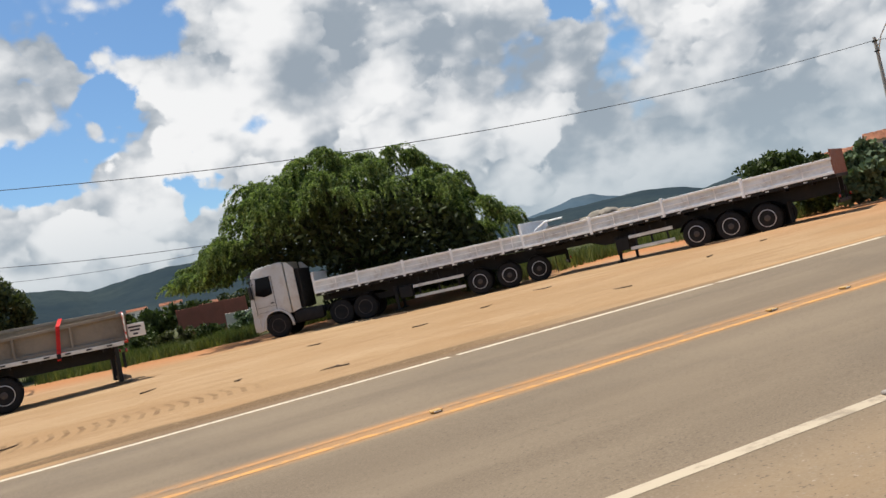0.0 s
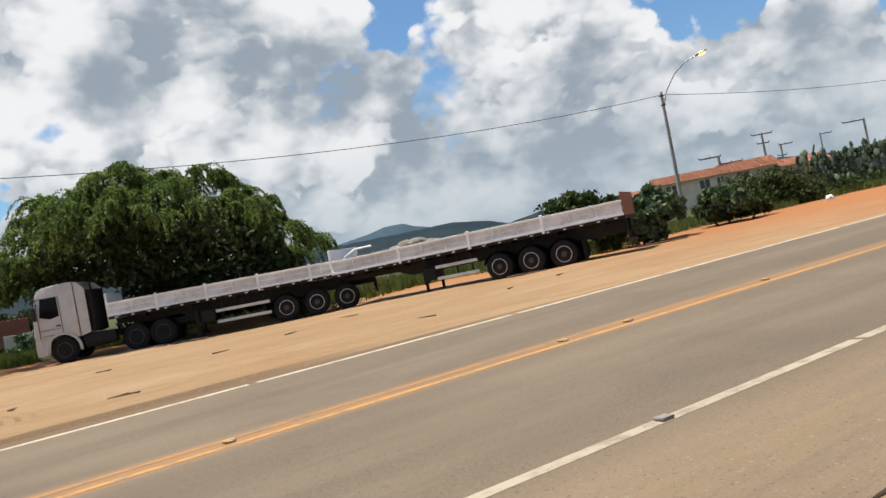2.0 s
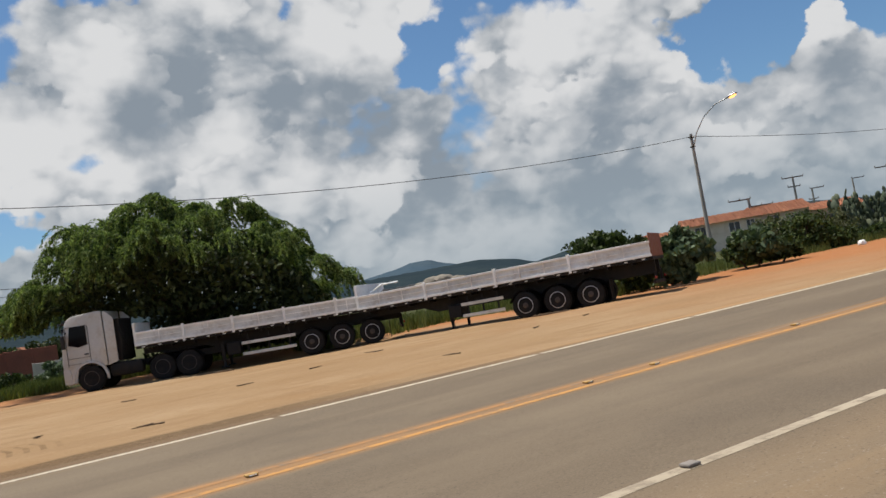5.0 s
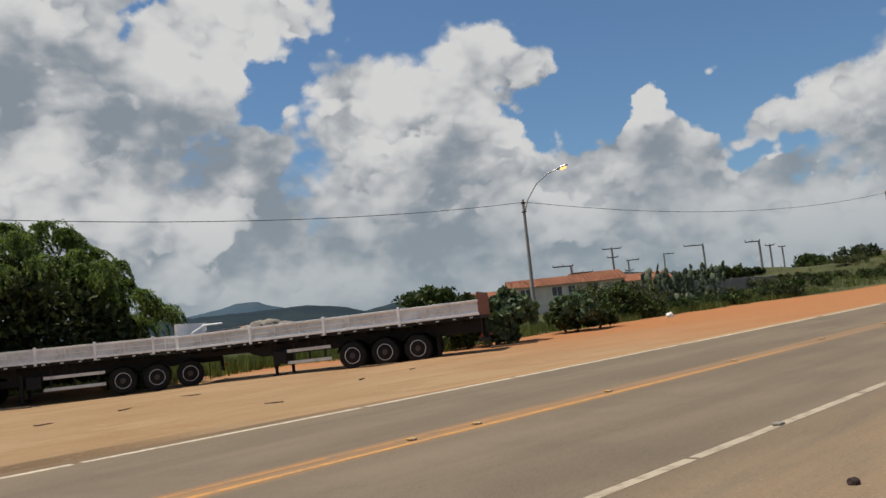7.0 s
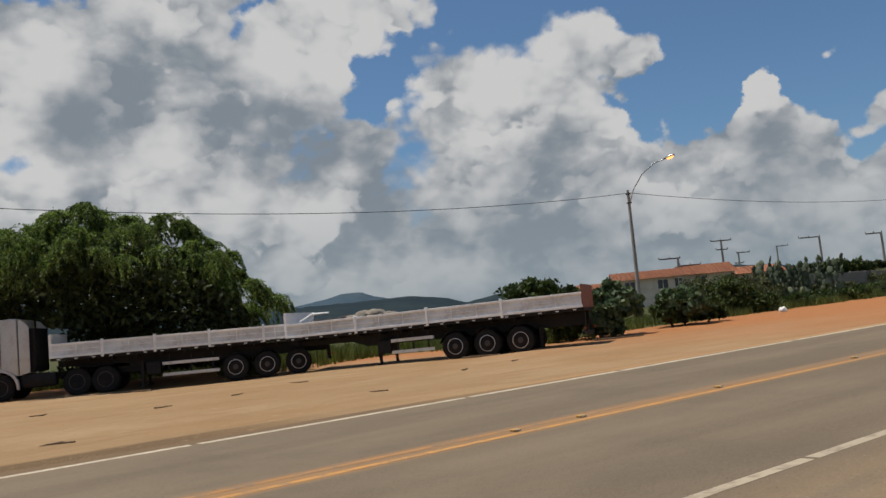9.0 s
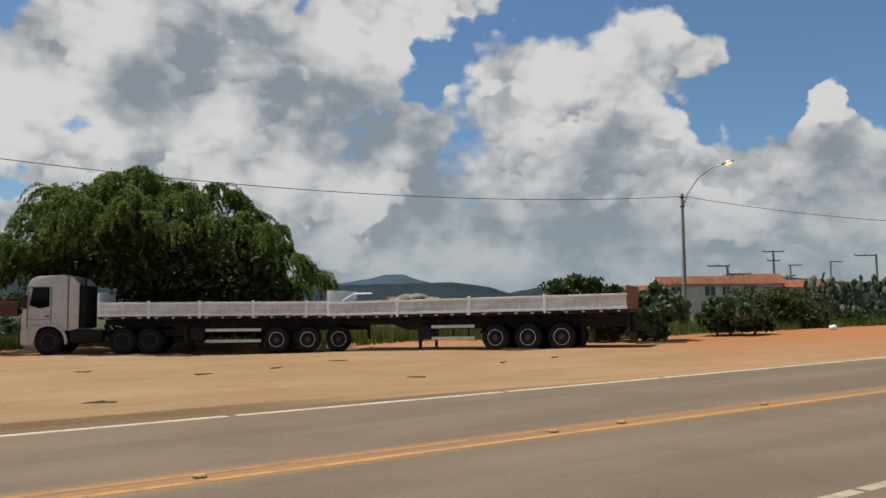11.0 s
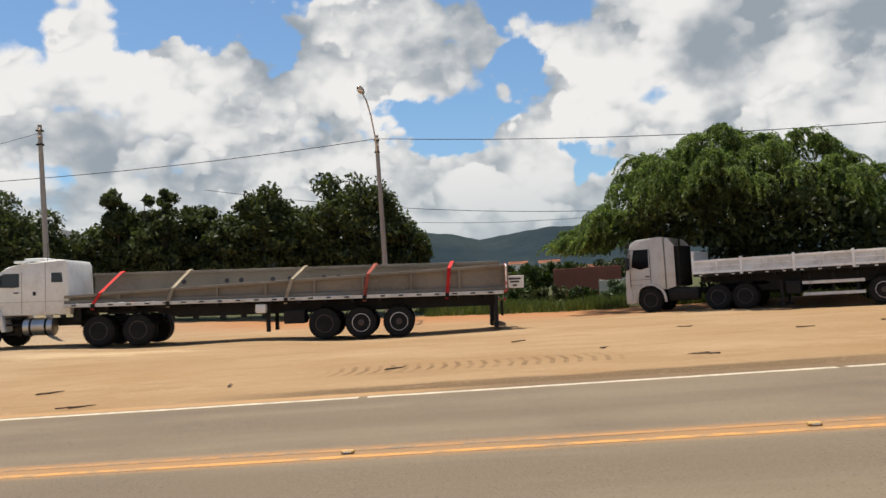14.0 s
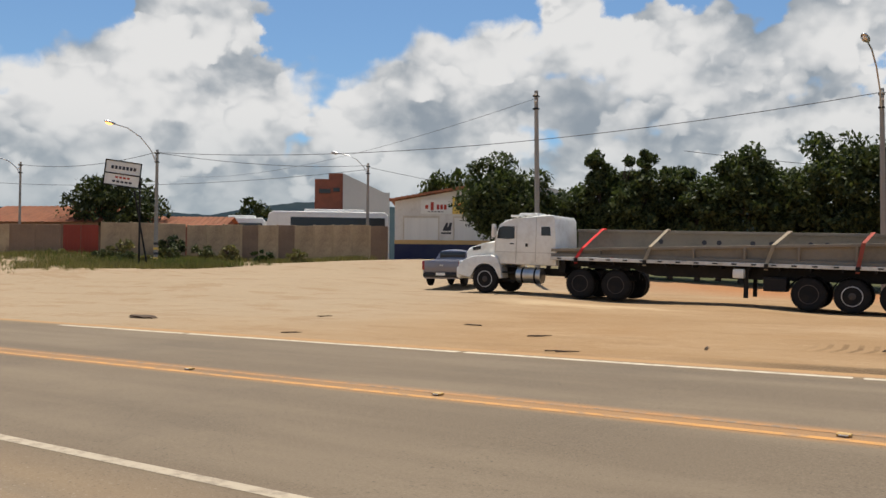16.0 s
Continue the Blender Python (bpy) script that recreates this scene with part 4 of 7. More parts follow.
def cab_over_tractor(at):
    """A flat-fronted grey tractor: cab, grille, lights, mirrors, steps, chassis and six wheels."""
    t = thing("truck_tractor", at, "dusty pale grey cab-over truck tractor parked under a tree", "truck")
    bm = bmesh.new()
    prism(bm, [(0.22, 0.62), (0.18, 1.3), (0.24, 1.75), (0.40, 2.66), (0.44, 2.84), (0.54, 2.98), (0.74, 3.08), (1.72, 3.16), (1.9, 3.12), (1.92, 0.95), (1.66, 0.95),
               (1.6, 1.12), (1.4, 1.24), (1.0, 1.24), (0.8, 1.12), (0.72, 0.9), (0.7, 0.42), (0.3, 0.36)], 0.02, 2.48, 0.05)
    body = part("cab", bm, M["grey_cab"], t)
    bm = bmesh.new()
    prism(bm, [(0.50, 1.95), (0.62, 2.66), (1.24, 2.66), (1.24, 1.90), (0.88, 1.82)], -0.004, 0.02)
    part("side_window", bm, M["tint_glass"], body, smooth=False)
    bm = bmesh.new()
    for y0, y1, x0, x1, z0, z1 in ((0.0, 0.02, 0.42, 0.425, 1.1, 2.66), (0.0, 0.02, 1.30, 1.305, 1.05, 2.66), (0.0, 0.02, 0.42, 1.30, 2.66, 2.665)):
        box(bm, ((x0 + x1) / 2, 0.012, (z0 + z1) / 2), (max(0.016, x1 - x0), 0.03, max(0.016, z1 - z0)))
    part("door_seam", bm, M["black_plastic"], body, smooth=False)
    bm = bmesh.new()
    box(bm, (1.16, -0.005, 1.52), (0.16, 0.04, 0.05), 0.01)
    part("door_handle", bm, M["black_plastic"], body)
    for y0, y1 in ((-0.03, 0.10), (2.40, 2.53)):
        bm = bmesh.new()
        ring = [(1.22 + r * math.cos(radians(a)), 0.52 + r * math.sin(radians(a))) for r, angles in ((0.72, range(-8, 189, 14)), (0.63, range(188, -9, -14))) for a in angles]
        prism(bm, ring, y0, y1, 0.01)
        part("wheel_arch_lip", bm, M["grey_cab"], body)
        bm = bmesh.new()
        prism(bm, [(1.96, 0.95), (1.96, 3.10), (2.10, 3.06), (2.34, 2.8), (2.34, 1.05)], y0 + 0.05, y1 - 0.03, 0.01)
        part("side_deflector", bm, M["grey_cab"], body)
        bm = bmesh.new()
        prism(bm, [(0.20, 0.42), (0.19, 0.98), (0.46, 1.02), (0.52, 0.42)], y0 + 0.02, y1, 0.02)
        part("bumper_corner", bm, M["grey_cab"], body)
    for z in (1.18, 1.40):
        bm = bmesh.new()
        box(bm, (0.86, 0.006, z), (0.82, 0.03, 0.012))
        part("door_crease", bm, M["black_plastic"], body, smooth=False)
    bm = bmesh.new()
    box(bm, (0.33, 1.25, 2.22), (0.03, 2.25, 0.86), 0.01, ry=-10)
    part("windscreen", bm, M["dark_glass"], body, smooth=False)
    bm = bmesh.new()
    for k in range(6):
        box(bm, (0.19, 1.25, 0.95 + k * 0.12), (0.05, 1.5, 0.05), 0.01)
    part("grille", bm, M["black_plastic"], body, smooth=False)
    bm = bmesh.new()
    box(bm, (0.34, 1.25, 2.86), (0.3, 2.3, 0.04), 0.01, ry=-18)
    part("sun_visor", bm, M["black_plastic"], body, smooth=False)
    for y in (0.25, 2.25):
        bm = bmesh.new()
        box(bm, (0.2, y, 0.72), (0.08, 0.36, 0.2), 0.03)
        part("headlight", bm, M["lamp_clear"], body)
    for y in (-0.14, 2.64):
        bm = bmesh.new()
        box(bm, (0.36, y, 2.1), (0.12, 0.2, 0.55), 0.03)
        tube(bm, (0.42, y * 0.9 + 0.1, 2.42), (0.5, 0.06 if y < 0 else 2.44, 2.5), 0.02)
        part("mirror", bm, M["black_plastic"], t)
    for z in (0.45, 0.72):
        bm = bmesh.new()
        box(bm, (0.6, 0.14, z), (0.22, 0.2, 0.04), 0.01)
        part("step", bm, M["chassis"], t)
    bm = bmesh.new()
    for y in (0.8, 1.7):
        box(bm, (3.6, y, 0.82), (5.8, 0.08, 0.26))
    box(bm, (2.25, 1.25, 1.9), (0.45, 1.9, 1.7), 0.05)
    box(bm, (4.6, 1.25, 1.08), (1.3, 1.1, 0.12), 0.02)
    part("chassis", bm, M["chassis"], t, smooth=False)
    bm = bmesh.new()
    box(bm, (2.6, 0.32, 0.72), (1.3, 0.5, 0.55), 0.12)
    part("fuel_tank", bm, M["chassis"], t, "dusty dark fuel tank")
    for x in (1.22, 4.0, 5.05):
        wheel(t, x, dark=True), wheel(t, x, False, True), axle(t, x)
        if x > 2:
            inner_wheel(t, x), mudguard(t, x, 0.6)
    return t


def bonneted_tractor(at):
    """A white bonneted tractor with a sleeper cab. x = 0 is its front axle."""
    t = thing("truck_tractor", at, "white bonneted sleeper-cab truck tractor parked on sand", "truck")
    bm = bmesh.new()
    prism(bm, [(0.30, 1.1), (0.28, 1.92), (0.36, 2.3), (0.48, 2.56), (0.72, 2.72), (1.1, 2.8), (2.4, 2.94), (2.62, 2.92), (2.7, 2.78), (2.8, 1.1)], 0.16, 2.34, 0.06)
    cab = part("cab", bm, M["white_paint"], t)
    bm = bmesh.new()
    prism(bm, [(-0.98, 1.0), (-1.02, 1.5), (-0.92, 1.66), (-0.3, 1.86), (0.34, 2.0), (0.34, 1.0)], 0.42, 2.08, 0.08)
    part("bonnet", bm, M["white_paint"], t)
    bm = bmesh.new()
    arch = [(-1.12, 0.62), (-1.12, 1.02), (-0.9, 1.22), (-0.5, 1.36), (0.2, 1.42), (0.5, 1.34), (0.62, 1.0), (0.72, 0.6), (0.62, 0.56)]
    for k in range(11):
        a = radians(k * 18)
        arch.append((0.58 * math.cos(a), 0.56 + 0.58 * math.sin(a)))
    arch.append((-0.62, 0.56))
    prism(bm, arch, 0.02, 0.62, 0.04)
    part("wing", bm, M["white_paint"], t)
    bm = bmesh.new()
    prism(bm, arch, 1.88, 2.48, 0.04)
    part("wing", bm, M["white_paint"], t)
    bm = bmesh.new()
    box(bm, (-1.12, 1.25, 0.72), (0.22, 2.4, 0.42), 0.07)
    part("bumper", bm, M["white_paint"], t)
    bm = bmesh.new()
    box(bm, (-1.0, 1.25, 1.28), (0.06, 1.1, 0.55), 0.02)
    part("grille", bm, M["black_plastic"], t)
    for y in (0.22, 2.28):
        bm = bmesh.new()
        box(bm, (-1.06, y, 1.08), (0.12, 0.36, 0.2), 0.04)
        part("headlight", bm, M["lamp_clear"], t)
    bm = bmesh.new()
    box(bm, (-0.55, 0.40, 1.66), (0.34, 0.03, 0.13), 0.01, ry=-11)
    part("air_intake", bm, M["black_plastic"], t)
    for out in ([(0.42, 2.05), (0.46, 2.42), (0.62, 2.5), (1.12, 2.5), (1.12, 2.05), (0.9, 2.03)], [(2.18, 2.18), (2.18, 2.5), (2.52, 2.5), (2.55, 2.18)]):
        bm = bmesh.new()
        prism(bm, out, 0.148, 0.17)
        part("side_window", bm, M["dark_glass"], cab, smooth=False)
    bm = bmesh.new()
    prism(bm, [(0.262, 1.98), (0.342, 2.36), (0.36, 2.36), (0.285, 1.98)], 0.35, 2.15)
    part("windscreen", bm, M["dark_glass"], cab, smooth=False)
    bm = bmesh.new()
    for x, z0, z1 in ((0.36, 1.15, 2.5), (1.2, 1.15, 2.55), (1.98, 1.2, 2.85)):
        box(bm, (x, 0.155, (z0 + z1) / 2), (0.018, 0.02, z1 - z0))
    box(bm, (1.5, 0.155, 1.55), (2.4, 0.016, 0.02))
    part("panel_seam", bm, surface("seam", (0.5, 0.48, 0.45), 0.7, bump=0.0), cab, smooth=False)
    bm = bmesh.new()
    box(bm, (1.02, 0.145, 1.86), (0.17, 0.03, 0.04), 0.008)
    box(bm, (1.62, 0.148, 1.82), (0.10, 0.02, 0.12), 0.008)
    part("door_handle", bm, M["black_plastic"], cab)
    bm = bmesh.new()
    box(bm, (1.35, 1.25, 2.97), (0.75, 0.9, 0.13), 0.05)
    box(bm, (0.95, 1.25, 2.9), (0.4, 1.4, 0.08), 0.03)
    part("roof_cooler", bm, M["white_paint"], t)
    bm = bmesh.new()
    box(bm, (0.36, -0.06, 2.32), (0.12, 0.16, 0.5), 0.03)
    tube(bm, (0.36, 0.0, 2.2), (0.42, 0.2, 2.15), 0.02)
    part("mirror", bm, M["white_paint"], t)
    bm = bmesh.new()
    tube(bm, (2.0, 0.3, 2.9), (2.02, 0.3, 3.5), 0.008, seg=6)
    part("aerial", bm, M["black_plastic"], t)
    bm = bmesh.new()
    tube(bm, (1.25, 0.36, 0.72), (2.2, 0.36, 0.72), 0.29, seg=20)
    tank = part("fuel_tank", bm, M["steel"], t, "bright steel fuel tank")
    for x in (1.45, 1.95):
        bm = bmesh.new()
        tube(bm, (x, 0.36, 0.72), (x + 0.07, 0.36, 0.72), 0.3, seg=20)
        part("tank_band", bm, M["chassis"], tank)
    for z in (0.5, 0.8, 1.02):
        bm = bmesh.new()
        box(bm, (0.95, 0.2, z), (0.5, 0.24, 0.05), 0.01)
        part("step", bm, M["chassis"], t)
    bm = bmesh.new()
    for y in (0.8, 1.7):
        box(bm, (2.4, y, 0.85), (6.0, 0.08, 0.26))
    box(bm, (2.9, 1.25, 1.25), (0.3, 1.6, 0.8), 0.04)
    box(bm, (4.4, 1.25, 1.12), (1.2, 1.1, 0.14), 0.02)
    tube(bm, (-0.2, 1.25, 0.7), (0.6, 1.25, 0.7), 0.35)
    part("chassis", bm, M["chassis"], t, smooth=False)
    wheel(t, 0.0), wheel(t, 0.0, False), axle(t, 0.0)
    for x in (3.75, 5.05):
        wheel(t, x, dark=True), wheel(t, x, False, True), inner_wheel(t, x), axle(t, x), mudguard(t, x, 0.6)
    return t


def flatbed_trailer(at):
    """A flat platform trailer on three axles, with hazard boards at the back."""
    t = thing("flatbed_trailer", at, "flatbed trailer with pale deck edge and three axles", "trailer")
    x0, x1, deck = 2.62, 17.2, 1.44
    bm = bmesh.new()
    box(bm, ((x0 + x1) / 2, 1.25, deck - 0.06), (x1 - x0, 2.5, 0.12), 0.012)
    part("deck", bm, M["aluminium_deck"], t, "pale metal deck edge", smooth=False)
    bm = bmesh.new()
    for k in range(24):
        box(bm, (x0 + 0.35 + k * 0.6, -0.004, deck - 0.06), (0.16, 0.012, 0.045))
    tagged(part("reflector_marks", bm, M["chassis"], t, smooth=False), kind="stuff")
    bm = bmesh.new()
    for y in (0.8, 1.7):
        prism(bm, [(x0 + 0.1, deck - 0.12), (x0 + 0.1, deck - 0.32), (x0 + 2.8, deck - 0.34), (x0 + 3.6, deck - 0.56), (x1 - 0.2, deck - 0.5), (x1 - 0.2, deck - 0.12)], y - 0.06, y + 0.06)
    for k in range(16):
        box(bm, (x0 + 0.5 + k * 0.9, 1.25, deck - 0.17), (0.07, 2.4, 0.1))
    part("chassis", bm, M["chassis"], t, smooth=False)
    for x, dark in ((11.2, True), (12.42, False), (13.68, False)):
        wheel(t, x, dark=dark), wheel(t, x, False, True), inner_wheel(t, x), axle(t, x), mudguard(t, x, 0.62)
    for y in (0.35, 2.05):
        bm = bmesh.new()
        box(bm, (9.3, y, 0.8), (0.13, 0.13, 1.0), 0.01)
        part("landing_leg", bm, M["chassis"], t, smooth=False)
    bm = bmesh.new()
    box(bm, (9.1, 0.2, 1.08), (0.35, 0.4, 0.3), 0.05)
    part("water_tank", bm, M["sign_white"], t, "white water tank")
    bm = bmesh.new()
    box(bm, (10.2, 0.5, 0.78), (0.7, 0.8, 0.45), 0.04)
    part("tool_box", bm, M["chassis"], t, smooth=False)
    for y in (0.3, 2.2):
        bm = bmesh.new()
        box(bm, (16.95, y, 0.75), (0.12, 0.5, 1.1), 0.015)
        box(bm, (17.15, y, 0.85), (0.08, 0.2, 0.5), 0.015)
        part("rear_post", bm, M["chassis"], t, smooth=False)
    bm = bmesh.new()
    box(bm, (17.1, 1.25, 0.30), (0.3, 2.3, 0.1), 0.02)
    part("rear_bumper", bm, M["plank"], t, smooth=False)
    for y in (0.1, 0.75, 1.75, 2.4):
        bm = bmesh.new()
        box(bm, (17.3, y, 1.85), (0.04, 0.3, 0.9), 0.01, rx=12 if y < 1.2 else -12)
        b = part("hazard_board", bm, M["sign_white"], t, "red and white striped hazard board", smooth=False)
        for k in range(4):
            bm = bmesh.new()
            box(bm, (17.3, y, 1.5 + 0.24 * k), (0.05, 0.3, 0.1), 0.0, rx=35)
            part("red_stripe", bm, M["red_paint"], b, smooth=False)
    bm = bmesh.new()
    box(bm, (17.66, 0.35, 1.72), (0.54, 0.03, 0.42), 0.01)
    s = part("rear_sign", bm, M["sign_white"], t, "white rear sign with dark lettering", smooth=False)
    for z, w in ((1.82, 0.40), (1.72, 0.30), (1.6, 0.14)):
        bm = bmesh.new()
        box(bm, (17.62, 0.332, z), (w, 0.012, 0.06))
        part("sign_bar", bm, M["ink"], s, smooth=False)
    for y in (0.2, 2.3):
        bm = bmesh.new()
        box(bm, (17.24, y, 1.15), (0.06, 0.3, 0.12), 0.02)
        part("tail_light", bm, M["tail_red"], t)
    return t


def concrete_beam(at, length, h0, h1, y0, label, ribs, holes):
    """A precast beam with a top and bottom flange and a thin web, higher at one end."""
    t = thing("concrete_beam", at, label, "concrete beam", "precast beams")
    bm = bmesh.new()
    prism(bm, [(0, 0), (length, 0), (length, 0.1), (0, 0.1)], y0, y0 + 0.42, 0.012)
    prism(bm, [(0, h0 - 0.1), (0, h0), (length, h1), (length, h1 - 0.1)], y0, y0 + 0.42, 0.012)
    prism(bm, [(0.01, 0.09), (0.01, h0 - 0.09), (length - 0.01, h1 - 0.09), (length - 0.01, 0.09)], y0 + 0.12, y0 + 0.3)
    part("beam_body", bm, M["concrete"], t, smooth=False)
    for x in ribs:
        h = h0 + (h1 - h0) * x / length
        bm = bmesh.new()
        box(bm, (x, y0 + 0.06, h / 2), (0.07, 0.14, h - 0.16), 0.01)
        part("rib", bm, M["concrete"], t, smooth=False)
    for x in holes:
        h = h0 + (h1 - h0) * x / length
        bm = bmesh.new()
        tube(bm, (x, y0 + 0.112, h * 0.62), (x, y0 + 0.125, h * 0.62), 0.085, seg=12)
        part("web_hole", bm, M["ink"], t, smooth=False)
    return t


def strap(at, x0, x1, mat, label):
    """A ratchet strap from the deck edge up over both beams."""
    t = thing("ratchet_strap", at, label, "strap", "load straps")
    pts = [(x0, -0.03, 1.22), (x0 + 0.02, -0.03, 1.42), (x0 + (x1 - x0) * 0.45, 0.10, 1.44 + 0.30 + 0.0405 * (x0 - 2.6)), (x1, 1.46, 2.50), (x1 + 0.02, 1.6, 2.53), (x1, 2.53, 1.42)]
    bm = bmesh.new()
    prev = None
    for p in pts:
        row = [bm.verts.new((p[0] + s * 0.06, p[1], p[2])) for s in (-1, 1)]
        if prev:
            bm.faces.new((prev[0], row[0], row[1], prev[1]))
        prev = row
    bmesh.ops.solidify(bm, geom=bm.faces[:], thickness=0.012)
    part("webbing", bm, mat, t, smooth=False)
    bm = bmesh.new()
    box(bm, (x0 + 0.01, -0.05, 1.34), (0.12, 0.06, 0.16), 0.012)
    part("ratchet", bm, M["chassis"], t, smooth=False)


LEAD = pose(5.6, 36.9, -0.22, 0, 0, -27.77)
SECOND = pose(16.16, 31.04, -0.24, 0, -0.9, -56.43)
LOADED = pose(-16.75, 27.27, 0.15, 0, 1.6, 4.44)
cab_over_tractor(LEAD)
dropside_trailer("dropside_trailer", LEAD, "black and white dropside trailer coupled to a grey tractor", 1.49, 9.0, [10.0, 11.25, 12.5], [5.0, 6.97, 9.06, 11.18],
                 (2.5, 0.92), (7.2, 9.38, 0.42, 0.98), 3.08, 13.9, group="dropside trailers", legs=[6.4])
dropside_trailer("dropside_trailer", SECOND, "black and white dropside trailer with an orange tailboard", 1.47, 12.05, [7.07, 8.33, 9.6], [3.1, 6.08, 9.02],
                 (2.5, 1.0), (4.5, 6.25, 0.46, 1.02), 0.0, 12.05, True, group="dropside trailers", legs=[3.9])
bonneted_tractor(LOADED)
flatbed_trailer(LOADED)
concrete_beam(LOADED @ pose(2.6, 0, 1.45), 14.8, 0.27, 0.87, 0.12, "grey tapered precast beam with ribs", [1.8 + 1.62 * k for k in range(8)], [])
concrete_beam(LOADED @ pose(3.05, 0, 1.45), 14.2, 1.03, 1.03, 1.5, "grey precast beam with round web holes", [], [3.1, 4.6, 5.1, 6.2, 6.8, 8.0, 8.5, 9.6, 10.2, 11.5])
for a, b, m, lab in ((3.6, 4.05, "strap_red", "bright red load strap"), (6.05, 6.4, "strap_pale", "dirty beige load strap"), (9.94, 10.4, "strap_pale", "dirty beige load strap"),
                     (12.55, 12.86, "strap_faded", "faded red load strap"), (15.3, 15.55, "strap_red", "bright red load strap")):
    strap(LOADED, a, b, M[m], lab)


def load_bundle(at):
    """Odd load on the second trailer: folded tarpaulins and a bowed pipe frame."""
    t = thing("tarpaulin_bundle", at, "grey folded tarpaulins and sacks on the trailer", "bundle")
    rnd = random.Random(4)
    for k in range(7):
        bm = bmesh.new()
        bmesh.ops.create_icosphere(bm, subdivisions=3, radius=1.0)
        for v in bm.verts:
            v.co *= 1 + 0.22 * noise.noise(v.co * 2.1 + Vector((k * 7, 0, 0)))
            v.co = Vector((v.co.x * rnd.uniform(0.36, 0.42), v.co.y * 0.5, max(-0.3, v.co.z) * 0.24))
        part("sack", bm, M["concrete" if k in (4, 5) else "chassis" if k < 3 else "concrete"], t, at=pose(0.8 + k * 0.55, 1.25 + 0.2 * math.sin(k), 0.42 + (0.14 if k in (4, 5) else 0.0)))
    bm = bmesh.new()
    bent(bm, [(0.2, 0.4, 0.0), (0.5, 0.4, 0.6), (1.0, 0.45, 0.85), (1.7, 0.6, 0.85)], [0.035] * 4)
    part("pipe", bm, M["rail_white"], t)


load_bundle(SECOND @ pose(0, 0, 1.5))


# ---- plants ----
def quads_mesh(name, centres, along, across, mats, index=None):
    """Many small leaf blades: each a bent quad of its own round a centre."""
    n = len(centres)
    v = np.empty((n, 4, 3))
    v[:, 0], v[:, 1] = centres - along, centres - across
    v[:, 2], v[:, 3] = centres + along, centres + across
    me = bpy.data.meshes.new(name)
    me.from_pydata(v.reshape(-1, 3).tolist(), [], np.arange(n * 4).reshape(-1, 4).tolist())
    for m in mats:
        me.materials.append(m)
    return me


def random_ways(rng, n):
    v = rng.normal(size=(n, 3))
    return v / np.linalg.norm(v, axis=1)[:, None]


def trunk_mesh(bm, base, top, r, limbs, rng, reach, seg=9):
    """A tapered, slightly crooked trunk with limbs that fork upwards."""
    base, top = Vector(base), Vector(top)
    mid = base.lerp(top, 0.5) + Vector((rng.uniform(-0.3, 0.3), rng.uniform(-0.3, 0.3), 0))
    bent(bm, [base, base.lerp(mid, 0.3), mid, top], [r * 1.3, r, r * 0.8, r * 0.55], seg)
    for k in range(limbs):
        a = k * math.tau / limbs + rng.uniform(-0.4, 0.4)
        start = base.lerp(top, rng.uniform(0.45, 0.95))
        out = Vector((math.cos(a) * reach[0], math.sin(a) * reach[1], reach[2] * rng.uniform(0.5, 1.0)))
        knee = start + out * 0.45 + Vector((0, 0, 0.25 * reach[2]))
        tip = start + out
        bent(bm, [start, knee, tip], [r * 0.45, r * 0.28, r * 0.08], 6)
        for s in range(2):
            side = Vector((rng.uniform(-1, 1) * reach[0], rng.uniform(-1, 1) * reach[1], rng.uniform(0.1, 0.6) * reach[2])) * 0.5
            bent(bm, [knee, knee + side], [r * 0.2, r * 0.05], 5)


